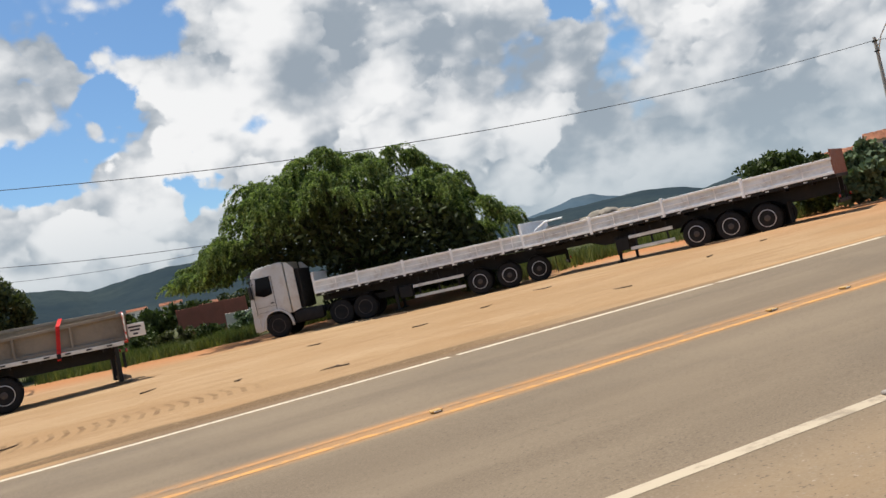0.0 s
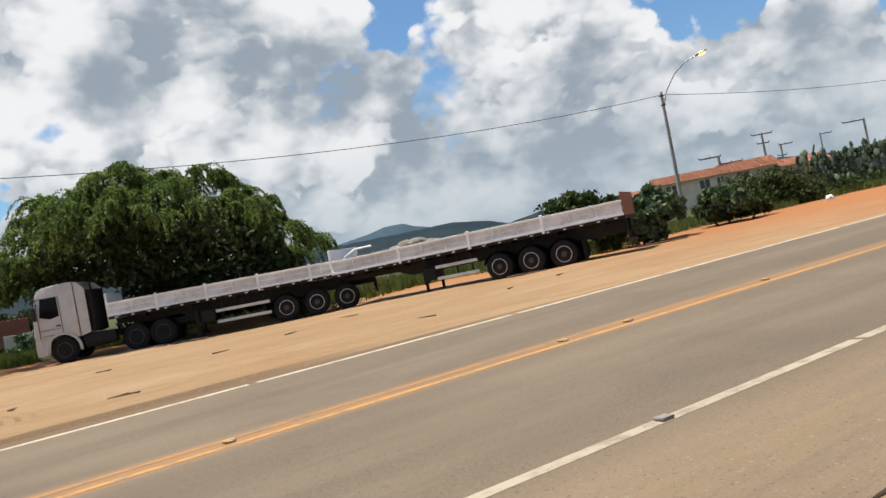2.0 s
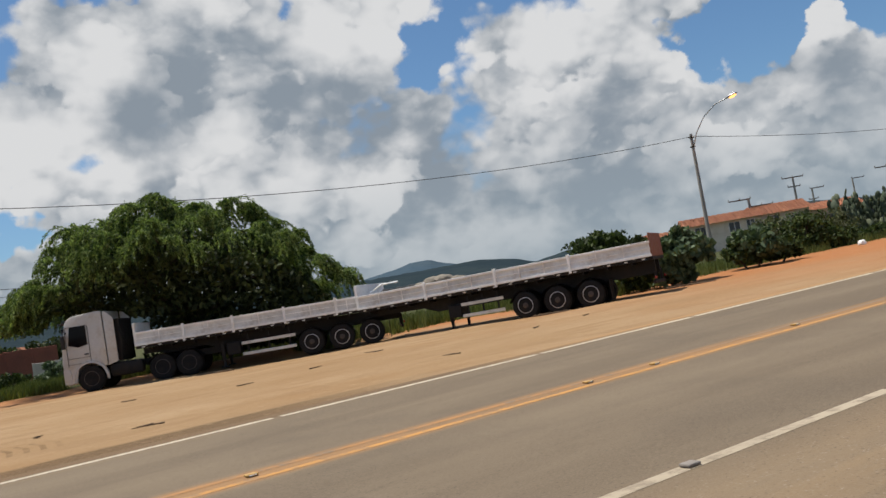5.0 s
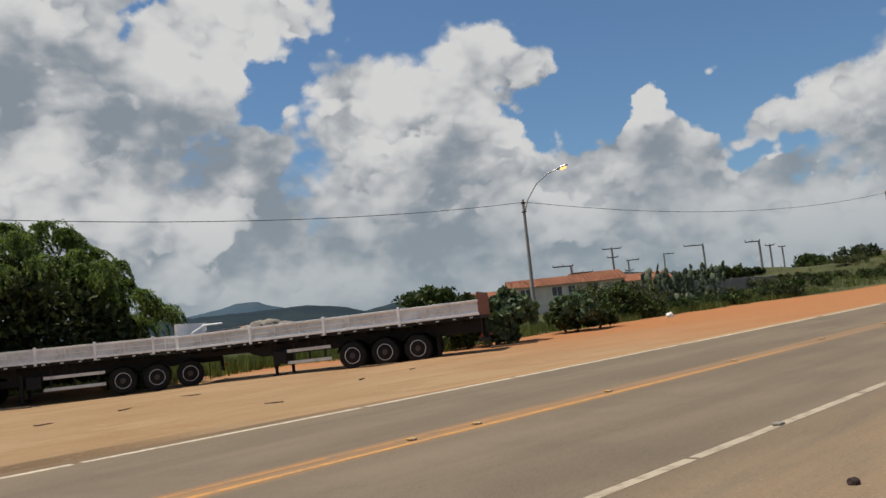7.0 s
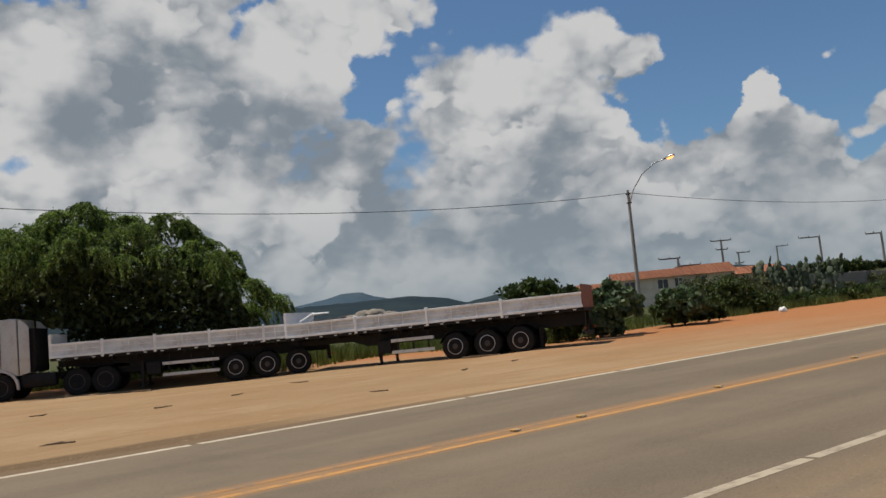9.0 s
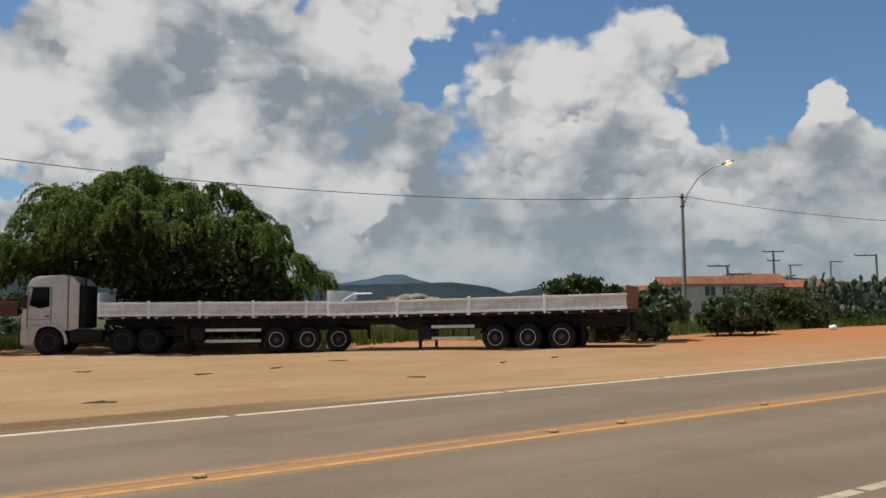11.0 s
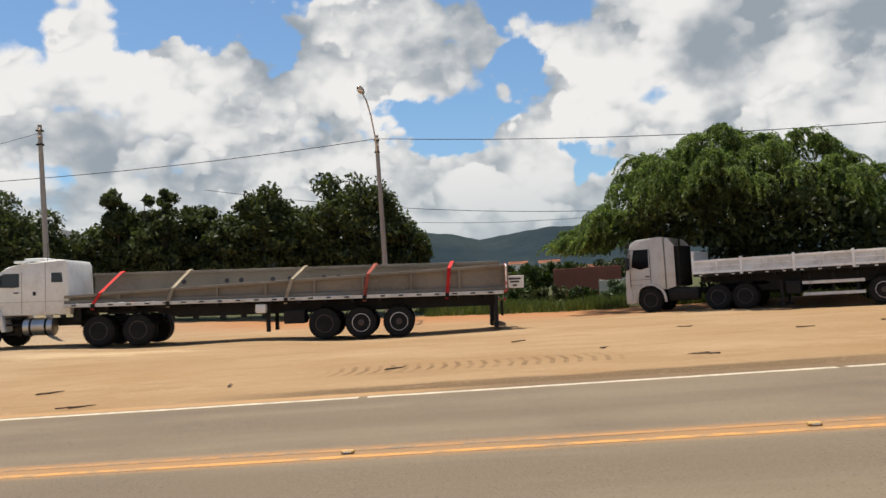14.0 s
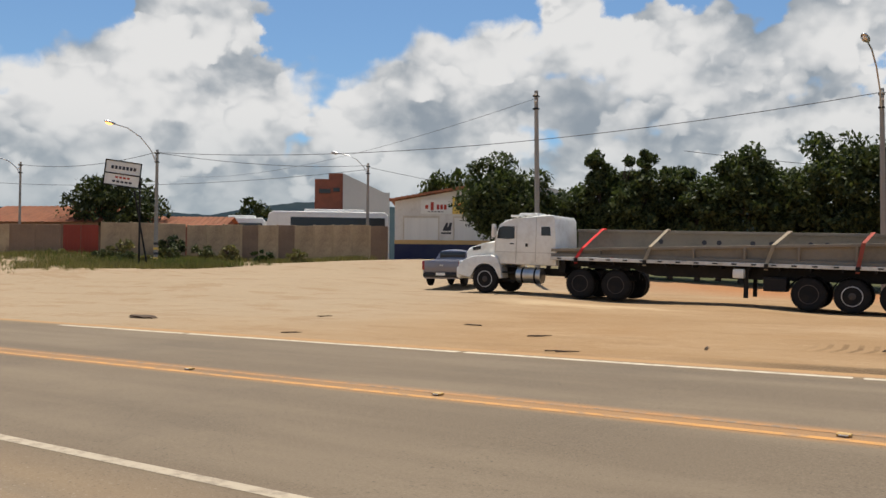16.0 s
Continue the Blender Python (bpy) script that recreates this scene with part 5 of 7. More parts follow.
def weeping_tree(x, y):
    """A broad spreading tree whose feathery tassels arch outwards and hang down all round."""
    rng = np.random.default_rng(11)
    z = ground_z(x, y)
    turn = radians(-16.5)
    t = thing("weeping_tree", pose(x, y, z, 0, 0, -16.5), "large green feathery tree with drooping branches over the lorry", "tree")
    bm = bmesh.new()
    trunk_mesh(bm, (0, 0, 0), (0.3, 0.2, 2.8), 0.42, 9, random.Random(3), (4.6, 3.6, 3.4))
    part("trunk", bm, M["bark"], t, "dark rough trunk")
    # the skyline of the crown, and how low it may come: it clears the lorry and its trailer
    skyline = ([-8.8, -7.6, -6.3, -5.2, -4.6, -3.0, -1.2, 0.2, 1.4, 3.0, 4.6, 5.5, 6.6, 7.6], [2.7, 3.6, 4.5, 5.4, 6.9, 7.35, 7.6, 8.0, 7.4, 7.0, 6.4, 5.2, 3.9, 2.8])

    def floor_of(p):
        wx = p[:, 0] * math.cos(turn) - p[:, 1] * math.sin(turn) + x - 5.6
        wy = p[:, 0] * math.sin(turn) + p[:, 1] * math.cos(turn) + y - 36.9
        s = wx * math.cos(radians(-27.77)) + wy * math.sin(radians(-27.77))
        d = -wx * math.sin(radians(-27.77)) + wy * math.cos(radians(-27.77))
        low = np.where(s < 2.6, 2.75, np.where(d > 2.9, 0.35, 2.5))
        return np.where((s > -0.5) & (s < 2.7) & (d > -0.5) & (d < 2.9), 3.75, low)

    def hubs(n, shrink):
        """Starting points of tassels on a lumpy dome."""
        u = rng.uniform(-8.3, 7.3, n)
        a = rng.uniform(-1.12, 1.2, n)
        top = np.interp(u, *skyline)
        deep = 5.6 * np.sqrt(np.maximum(0.06, 1 - (u / 10.2) ** 2))
        lump = np.array([1 + 0.30 * noise.noise((q * 0.5, b * 2.4, 4.0)) + 0.16 * noise.noise((q * 1.2, b * 4.4, 9.0)) for q, b in zip(u, a)])
        lump = np.minimum(lump, 1.07) * shrink * rng.uniform(0.93, 1.0, n)
        return np.c_[u * np.minimum(1.0, lump), deep * np.sin(a) * lump, 2.3 + (top - 2.3) * np.cos(a) ** 0.7 * lump]

    def tassels(clusters, each, shrink, steps, leaves, size):
        H = np.repeat(hubs(clusters, shrink), each, axis=0)
        n = len(H)
        out = H * (1.0, 1.25, 0.0)
        way_out = np.arctan2(out[:, 1], out[:, 0]) + np.repeat(rng.normal(size=clusters) * 0.4, each) + rng.normal(size=n) * 0.85
        vel = np.c_[np.cos(way_out), np.sin(way_out), np.zeros(n)] * rng.uniform(0.5, 1.0, (n, 1)) + np.c_[np.zeros((n, 2)), rng.uniform(0.0, 0.55, n)]
        step = (rng.uniform(0.7, 1.25, n) * np.repeat(rng.uniform(0.75, 1.6, clusters), each))[:, None] / steps
        q = H + rng.normal(size=(n, 3)) * (0.12, 0.12, 0.07)
        ends = floor_of(q) + rng.uniform(-0.3, 0.7, n)
        C, A = [], []
        for s in range(steps):
            vel = vel * 0.94 + (0, 0, -0.095)
            way = vel / np.linalg.norm(vel, axis=1)[:, None]
            q = q + way * step
            live = q[:, 2] > np.maximum(ends, floor_of(q))
            wide = 0.055 * (1.0 - 0.5 * s / steps)
            c = np.repeat(q[live], leaves, axis=0)
            C.append(c + rng.normal(size=c.shape) * (wide, wide, 0.04))
            A.append(np.repeat(way[live], leaves, axis=0))
        C, A = np.concatenate(C), np.concatenate(A)
        n = len(C)
        w = random_ways(rng, n)
        along = (A * 0.7 + w * 0.55) * rng.uniform(0.6, 1.2, (n, 1)) * size
        across = np.cross(A, w) * rng.uniform(0.26, 0.44, (n, 1)) * size
        return C, along, across

    share("hanging_leaves", quads_mesh("hanging_leaves", *tassels(250, 11, 1.0, 16, 7, 0.085), [M["leaf_weeping"]]), t, pose(0, 0, 0))
    # second shell of tassels: a darker leaf colour stands in for shade
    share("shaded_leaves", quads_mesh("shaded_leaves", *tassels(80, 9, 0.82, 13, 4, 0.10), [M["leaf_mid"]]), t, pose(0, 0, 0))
    # dense foliage and twigs inside, the crown's shade put into their darkest leaf colour
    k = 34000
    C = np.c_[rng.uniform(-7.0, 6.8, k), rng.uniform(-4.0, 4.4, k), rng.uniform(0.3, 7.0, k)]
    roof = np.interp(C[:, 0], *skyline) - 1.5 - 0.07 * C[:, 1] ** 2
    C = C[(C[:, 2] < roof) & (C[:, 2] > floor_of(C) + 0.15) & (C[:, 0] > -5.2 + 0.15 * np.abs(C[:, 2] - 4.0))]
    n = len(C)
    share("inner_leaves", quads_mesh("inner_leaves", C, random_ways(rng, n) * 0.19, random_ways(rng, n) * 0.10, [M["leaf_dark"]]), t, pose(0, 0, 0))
    return t


def leafy_tree(name, x, y, top, crown, mat, label, seed, clumps=70, leaves=70, leaf=(0.16, 0.07), group="", trunk_r=0.16, upright=0.3, low=0.28, base=None):
    """A tree or shrub with a crown of many leaf clumps and gaps between them. crown: its radii along x and y."""
    rng = np.random.default_rng(seed)
    z = ground_z(x, y) if base is None else base
    t = thing(name, pose(x, y, z, 0, 0, seed * 37 % 360), label, "bush" if "bush" in name else "tree", group)
    H = top - z
    bm = bmesh.new()
    trunk_mesh(bm, (0, 0, -0.1), (0.05 * H, 0, H * 0.62), trunk_r, 5, random.Random(seed), (crown[0] * 0.6, crown[1] * 0.6, H * 0.3), 7)
    part("trunk", bm, M["bark"], t)
    c = random_ways(rng, clumps) * (rng.uniform(0.15, 1.0, (clumps, 1)) ** 0.45)
    zc = H * (low + 1.0) / 2
    hz = H * (1.0 - low) / 2
    # an uneven outline: lobes pushed in and out
    lob = np.array([1 + 0.22 * noise.noise(Vector(v) * 1.7 + Vector((seed * 3.1, 0, 0))) for v in c])[:, None]
    c = c * lob * (crown[0] * 0.9, crown[1] * 0.9, hz * 0.93) + (0, 0, zc)
    size = rng.uniform(0.22, 0.42, clumps) * (crown[0] * crown[1] * hz) ** (1 / 3) * 0.85
    k = np.repeat(np.arange(clumps), leaves)
    off = random_ways(rng, len(k)) * (rng.uniform(0, 1, (len(k), 1)) ** 0.4) * size[k][:, None] * (1, 1, 0.8)
    C = c[k] + off
    C[:, 2] = np.maximum(C[:, 2], 0.05)
    C[:, 2] = np.minimum(C[:, 2], H)
    n = len(C)
    w = random_ways(rng, n)
    w[:, 2] += upright
    s = rng.uniform(0.7, 1.35, (n, 1))
    u = random_ways(rng, n)
    share("crown", quads_mesh("crown", C, w * leaf[0] * s, np.cross(w, u) * leaf[1] * s * 1.4, [mat]), t, pose(0, 0, 0))
    return t


def grass_patch(name, places, mat, label, height=(0.25, 0.6), width=0.018):
    """Tufts of blades at many places, as one piece."""
    rng = np.random.default_rng(len(places))
    P = np.repeat(np.array(places), 7, axis=0) + np.c_[rng.normal(size=(len(places) * 7, 2)) * 0.16, np.zeros(len(places) * 7)]
    n = len(P)
    h = rng.uniform(*height, (n, 1))
    lean = rng.normal(size=(n, 2)) * 0.28 * h
    tip = P + np.c_[lean, h]
    side = rng.normal(size=(n, 2))
    side = np.c_[side / np.linalg.norm(side, axis=1)[:, None] * width * (0.6 + h), np.zeros(n)]
    v = np.stack([P - side, P + side, tip], 1)
    me = bpy.data.meshes.new(name)
    me.from_pydata(v.reshape(-1, 3).tolist(), [], np.arange(n * 3).reshape(-1, 3).tolist())
    me.materials.append(mat)
    return tagged(new(name, me), label, "grass", kind="stuff")


weeping_tree(11.7, 39.6)


# ---- poles and lines ----
def glow(name, color, strength):
    m = bpy.data.materials.new(name)
    m.use_nodes = True
    b = m.node_tree.nodes["Principled BSDF"]
    b.inputs["Base Color"].default_value = (*color, 1)
    b.inputs["Emission Color"].default_value, b.inputs["Emission Strength"].default_value = (*color, 1), strength
    return m


LIT = glow("sodium_lamp", (1.0, 0.42, 0.12), 2.2)


def pole(x, y, top, base=None, lamp=None, lit=False, banded=False, r=0.15, lean=(0.0, 0.0), label="grey concrete utility pole"):
    """A tapered concrete pole, with a bracket and, where it has one, a bent arm with a street lamp."""
    z = ground_z(x, y) if base is None else base
    t = thing("street_lamp" if lamp else "utility_pole", pose(x, y, z), label, "street lamp" if lamp else "pole", "roadside poles")
    H = top - z
    bm = bmesh.new()
    tube(bm, (0, 0, -0.2), (lean[0], lean[1], H), r, r * 0.62, 10)
    part("shaft", bm, M["pole_concrete"], t)
    tip = Vector((lean[0], lean[1], H))
    for dz in (-0.25, -0.85):
        bm = bmesh.new()
        box(bm, tip + Vector((0, 0, dz)), (0.25, 0.25, 0.07), 0.01)
        part("clamp", bm, M["chassis"], t)
    for dz in (-0.2, -0.5):
        bm = bmesh.new()
        lathe(bm, [(0.02, -0.06), (0.06, -0.04), (0.035, 0.0), (0.06, 0.04), (0.02, 0.06)], 10)
        part("insulator", bm, M["sign_white"], t, at=Matrix.Translation(tip + Vector((0.05, -0.17, dz))))
    if lamp:
        L = Vector(lamp) - Vector((x, y, z))
        bm = bmesh.new()
        start = tip + Vector((0, -0.08, -0.9))
        way_out = L - start
        pts = [start, start + Vector((way_out.x * 0.12, way_out.y * 0.12, way_out.z * 0.34)), start + Vector((way_out.x * 0.38, way_out.y * 0.38, way_out.z * 0.70)),
               start + Vector((way_out.x * 0.7, way_out.y * 0.7, way_out.z * 0.93)), L]
        bent(bm, pts, [0.035] * 5, 8)
        part("arm", bm, M["steel"], t, "galvanised steel arm")
        out = Vector((way_out.x, way_out.y, 0.25 * way_out.z)).normalized()
        bm = bmesh.new()
        bmesh.ops.create_uvsphere(bm, u_segments=14, v_segments=10, radius=1.0)
        for v in bm.verts:
            v.co = Vector((v.co.x * 0.17, v.co.y * 0.42, v.co.z * (0.13 if v.co.z > 0 else 0.06)))
        turn = out.to_track_quat("Y", "Z").to_matrix().to_4x4()
        head = part("lamp_head", bm, M["steel"], t, at=Matrix.Translation(L + out * 0.32) @ turn)
        bm = bmesh.new()
        bmesh.ops.create_uvsphere(bm, u_segments=12, v_segments=8, radius=1.0)
        for v in bm.verts:
            v.co = Vector((v.co.x * 0.14, v.co.y * 0.26 + 0.05, v.co.z * 0.1 - 0.06))
        part("lens", bm, LIT if lit else M["lamp_clear"], head, "glowing orange lens" if lit else "clear lens")
    if banded:
        for k in range(4):
            bm = bmesh.new()
            tube(bm, (0, 0, 0.25 + k * 0.34), (0, 0, 0.42 + k * 0.34), r * 1.05, r * 1.04, 10)
            part("band", bm, M["ink" if k % 2 else "sign_yellow"], t, "painted warning band")
    return Vector((x + lean[0], y + lean[1], top))


def cable(a, b, sag, r=0.018, n=18):
    """A hanging line between two fixings."""
    a, b = Vector(a), Vector(b)
    bm = bmesh.new()
    pts = [a.lerp(b, k / n) - Vector((0, 0, 4 * sag * (k / n) * (1 - k / n))) for k in range(n + 1)]
    bent(bm, pts, [r] * (n + 1), 5)
    return tagged(new("overhead_cable", mesh("overhead_cable", bm, M["cable"])), "thin black cable hung between the poles", "cable", "overhead cables")


P1 = pole(45.05, 36.5, 9.1, 0.3, (45.9, 33.9, 10.75), True)
P2 = pole(-5.1, 42.2, 9.2, None, (-5.45, 39.6, 10.75), lean=(-0.12, 0))
P3 = pole(-18.7, 35.3, 9.35, None, lean=(-0.15, 0), label="bare concrete pole with no lamp")
P4 = pole(-49.4, 37.5, 8.95, None, (-50.2, 34.7, 10.4), True, True)
P5 = pole(-44.3, 54.2, 9.45, None, (-46.6, 53.2, 10.3), False, True)
P6 = pole(-65.3, 36.8, 9.0, 2.0, (-66.6, 35.6, 9.3), r=0.12)
P7 = pole(98.5, 30.0, 10.65, 2.4, (99.6, 26.6, 12.4))
P8 = pole(140.0, 22.8, 12.9, 4.0, (141.6, 19.0, 14.8))
P9 = pole(118.8, 28.8, 9.8, 3.8, r=0.09)
for a, b, s in ((P2, P1, 1.3), (P2, P4, 1.1), (P1, P7, 1.3), (P7, P8, 1.2), (P4, P6, 0.5), (P4, P5, 0.4)):
    cable(a - Vector((0, 0.15, 0.2)), b - Vector((0, 0.15, 0.2)), s)
cable(P3 - Vector((0, 0, 0.35)), (-75, 60, 10.5), 1.2, 0.01)
cable(P5 - Vector((0, 0, 0.3)), (-30, 70, 7.0), 0.5)
cable(P5 - Vector((0, 0, 0.5)), (-80, 40, 8.5), 0.8)
cable((-20, 60, 9.5), (16, 64, 6.4), 0.9, 0.02)
cable((16, 64, 6.4), (-10, 90, 9.0), 0.6, 0.02)


def crossarm_pole(x, y, top, arms, base):
    """A power pole with one or two wooden crossarms."""
    t = thing("utility_pole", pose(x, y, base), "power pole with crossarms above the houses", "pole", "power poles")
    H = top - base
    bm = bmesh.new()
    tube(bm, (0, 0, 0), (0, 0, H), 0.2, 0.13, 8)
    part("shaft", bm, M["pole_concrete"], t)
    for dz, w, off in arms:
        bm = bmesh.new()
        box(bm, (off * 0.8, -off * 0.55, H + dz), (w * 0.83, 0.12, 0.13), rz=-35)
        part("crossarm", bm, M["twig"], t)
        for s in (-0.45, 0.0, 0.45):
            bm = bmesh.new()
            tube(bm, (off * 0.8 + s * w * 0.8, -off * 0.55 - s * w * 0.55, H + dz), (off * 0.8 + s * w * 0.8, -off * 0.55 - s * w * 0.55, H + dz + 0.25), 0.05, seg=6)
            part("insulator", bm, M["concrete"], t)


for az, d, el, arms in ((56.44, 120, 0.0670, [(0, 3.2, 0), (-1.2, 1.8, 0)]), (53.67, 100, 0.0535, [(-0.1, 2.8, -1.0), (-1.0, 2.8, 1.4)]), (57.4, 140, 0.0515, [(0, 2.4, 0.8), (-1.6, 1.6, 0)]),
                        (62.2, 120, 0.0594, [(0, 3.2, -1.4)]), (65.6, 110, 0.056, [(0, 2.2, -0.9)]), (59.7, 160, 0.054, [(0, 2.4, 1.0)]), (66.2, 130, 0.05, [(0, 1.6, 0)]), (66.9, 150, 0.047, [(0, 1.4, 0)])):
    crossarm_pole(d * math.sin(radians(az)), d * math.cos(radians(az)), 1.19 + el * d, arms, 1.0)


# ---- distance ----
def ridge(name, profile, far, mat, label, seed):
    """Hills at the edge of the view: a rising, folded slope under a skyline."""
    azs = np.arange(profile[0][0], profile[-1][0] + 0.01, 0.25)
    els = np.interp(azs, [p[0] for p in profile], [p[1] for p in profile])
    verts, faces = [], []
    rows = 7
    for i, (a, e) in enumerate(zip(azs, els)):
        for j in range(rows):
            f = j / (rows - 1)
            d = far * (0.72 + 0.28 * f)
            rough = noise.noise((a * 0.35 + seed, f * 3.0, 0.0)) * 0.35 * f * (1 - f) * 4
            h = far * math.tan(radians(max(0.0, e + (0.06 * noise.noise((a * 1.7, seed, 0)) if j == rows - 1 else 0)))) * (f ** 0.8 + rough * 0.3)
            verts.append((d * math.sin(radians(a)), d * math.cos(radians(a)), h - 8 * (1 - f)))
    for i in range(len(azs) - 1):
        for j in range(rows - 1):
            q = i * rows + j
            faces.append((q, q + rows, q + rows + 1, q + 1))
    me = bpy.data.meshes.new(name)
    me.from_pydata(verts, [], faces)
    me.materials.append(mat)
    me.shade_smooth()
    return tagged(new(name, me), label, "hills", kind="structure")


def hill_material(name, a, b):
    m = bpy.data.materials.new(name)
    m.use_nodes = True
    t = Tree(m.node_tree)
    at = t.n("ShaderNodeTexCoord").outputs["Object"]
    bs = t.n("ShaderNodeBsdfPrincipled")
    col = t.mix(t.smooth(t.noise(at, 0.004, 6.0, 0.6), 0.35, 0.7), a, b)
    col = t.mix(t.smooth(t.noise(at, 0.03, 5.0, 0.7), 0.4, 0.75, 0.0, 0.5), col, tuple(0.75 * c for c in a))
    t.link(col, bs.inputs["Base Color"])
    bs.inputs["Roughness"].default_value = 1.0
    bs.inputs["Specular IOR Level"].default_value = 0.0
    t.link(bs.outputs[0], t.n("ShaderNodeOutputMaterial").inputs["Surface"])
    return m


# distance haze is put into the hill colours: bluish, paler on the far ridge
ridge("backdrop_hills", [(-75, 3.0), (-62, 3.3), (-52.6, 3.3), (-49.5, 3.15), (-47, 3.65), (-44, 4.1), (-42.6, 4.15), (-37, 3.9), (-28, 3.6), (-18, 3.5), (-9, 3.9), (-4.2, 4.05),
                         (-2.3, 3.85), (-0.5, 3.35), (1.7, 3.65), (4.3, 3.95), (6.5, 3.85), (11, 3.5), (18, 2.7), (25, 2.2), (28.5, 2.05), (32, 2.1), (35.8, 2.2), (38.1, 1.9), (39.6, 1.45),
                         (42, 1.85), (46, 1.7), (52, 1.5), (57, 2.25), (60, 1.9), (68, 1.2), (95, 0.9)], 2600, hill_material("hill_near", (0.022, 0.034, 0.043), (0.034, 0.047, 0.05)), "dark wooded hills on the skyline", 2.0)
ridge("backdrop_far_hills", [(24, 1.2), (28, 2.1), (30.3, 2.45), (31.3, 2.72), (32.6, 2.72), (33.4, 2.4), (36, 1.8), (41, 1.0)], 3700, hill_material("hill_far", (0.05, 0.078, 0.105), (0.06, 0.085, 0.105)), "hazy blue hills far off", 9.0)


# ---- cars ----
def loft(bm, stations, rows=None, cut=None, grow=0.0):
    """A car body skinned over cross-sections; rows limits it to a band of the section, cut to a stretch of x."""
    rings = []
    for x, zb, zm, zt, w, wt in stations:
        e = min(0.13, 0.35 * (zt - zm))
        half = [(w * 0.90, zb), (w * 0.985, zb + 0.10), (w * 0.982, (zb + zm) / 2 - 0.04), (w * 1.0, zm - 0.13), (w * 0.95, zm), (wt, zt - e), (wt * 0.88, zt - e * 0.42), (wt * 0.5, zt - e * 0.07), (0, zt)]
        half = [(y + grow * (1 if y else 0), z + (grow if k >= 6 else 0)) for k, (y, z) in enumerate(half)]
        if rows:
            half = half[rows[0]:rows[1] + 1]
        rings.append((x, half))
    if cut:
        rings = [r for r in rings if cut[0] - 1e-6 <= r[0] <= cut[1] + 1e-6]
    for side in (-1, 1):
        vs = [[bm.verts.new((x, side * y, z)) for y, z in half] for x, half in rings]
        if not rows:
            for end in (vs[0], vs[-1]):
                bm.faces.new(end + [bm.verts.new((end[0].co.x, 0, end[0].co.z))])
            for a, b in zip(vs, vs[1:]):
                bm.faces.new((a[0], b[0], bm.verts.new((b[0].co.x, 0, b[0].co.z)), bm.verts.new((a[0].co.x, 0, a[0].co.z))))
        for a, b in zip(vs, vs[1:]):
            for k in range(len(a) - 1):
                bm.faces.new((a[k], a[k + 1], b[k + 1], b[k]))
    bmesh.ops.remove_doubles(bm, verts=bm.verts, dist=0.0005)


def finer(stations, n=3):
    """Smoothly fills in sections between the given ones."""
    s = np.array(stations)
    xs = np.concatenate([np.linspace(a, b, n, endpoint=False) for a, b in zip(s[:-1, 0], s[1:, 0])] + [s[-1:, 0]])
    return [tuple([float(x)] + [float(np.interp(x, s[:, 0], s[:, k])) for k in range(1, 6)]) for x in xs]


SALOON = [(-3.52, 0.30, 0.50, 0.57, 0.60, 0.50), (-3.46, 0.21, 0.55, 0.63, 0.74, 0.64), (-3.30, 0.19, 0.60, 0.69, 0.82, 0.72), (-3.05, 0.18, 0.66, 0.765, 0.86, 0.76),
          (-2.67, 0.18, 0.70, 0.85, 0.875, 0.78), (-2.42, 0.18, 0.745, 0.905, 0.875, 0.78), (-2.12, 0.18, 0.785, 1.02, 0.875, 0.73), (-1.70, 0.18, 0.82, 1.25, 0.875, 0.68),
          (-1.25, 0.18, 0.86, 1.385, 0.875, 0.64), (-0.75, 0.18, 0.90, 1.42, 0.875, 0.625), (-0.30, 0.18, 0.94, 1.395, 0.875, 0.625), (0.05, 0.18, 0.965, 1.325, 0.875, 0.64),
          (0.37, 0.20, 0.985, 1.19, 0.865, 0.67), (0.56, 0.22, 0.99, 1.115, 0.85, 0.71), (0.75, 0.25, 0.985, 1.085, 0.83, 0.70), (0.845, 0.32, 0.93, 1.05, 0.80, 0.66),
          (0.885, 0.40, 0.80, 0.90, 0.76, 0.60)]


def section(x):
    s = np.array(SALOON)
    return [float(np.interp(x, s[:, 0], s[:, k])) for k in range(1, 6)]


def side_band(bm, side, x0, x1, lo, hi, out=0.006, n=26):
    """A strip on the upper side of the body; lo and hi give its edges as shares of the way from waist to roof."""
    rows = []
    for k in range(n + 1):
        x = x0 + (x1 - x0) * k / n
        zb, zm, zt, w, wt = section(x)
        e = min(0.13, 0.35 * (zt - zm))
        pts = []
        for f in (lo(x), hi(x)):
            pts.append(bm.verts.new((x, side * (w * 0.95 + (wt - w * 0.95) * f + out), zm + (zt - e - zm) * f + out * 0.4)))
        rows.append(pts)
    for p, q in zip(rows, rows[1:]):
        bm.faces.new((p[0], p[1], q[1], q[0]))


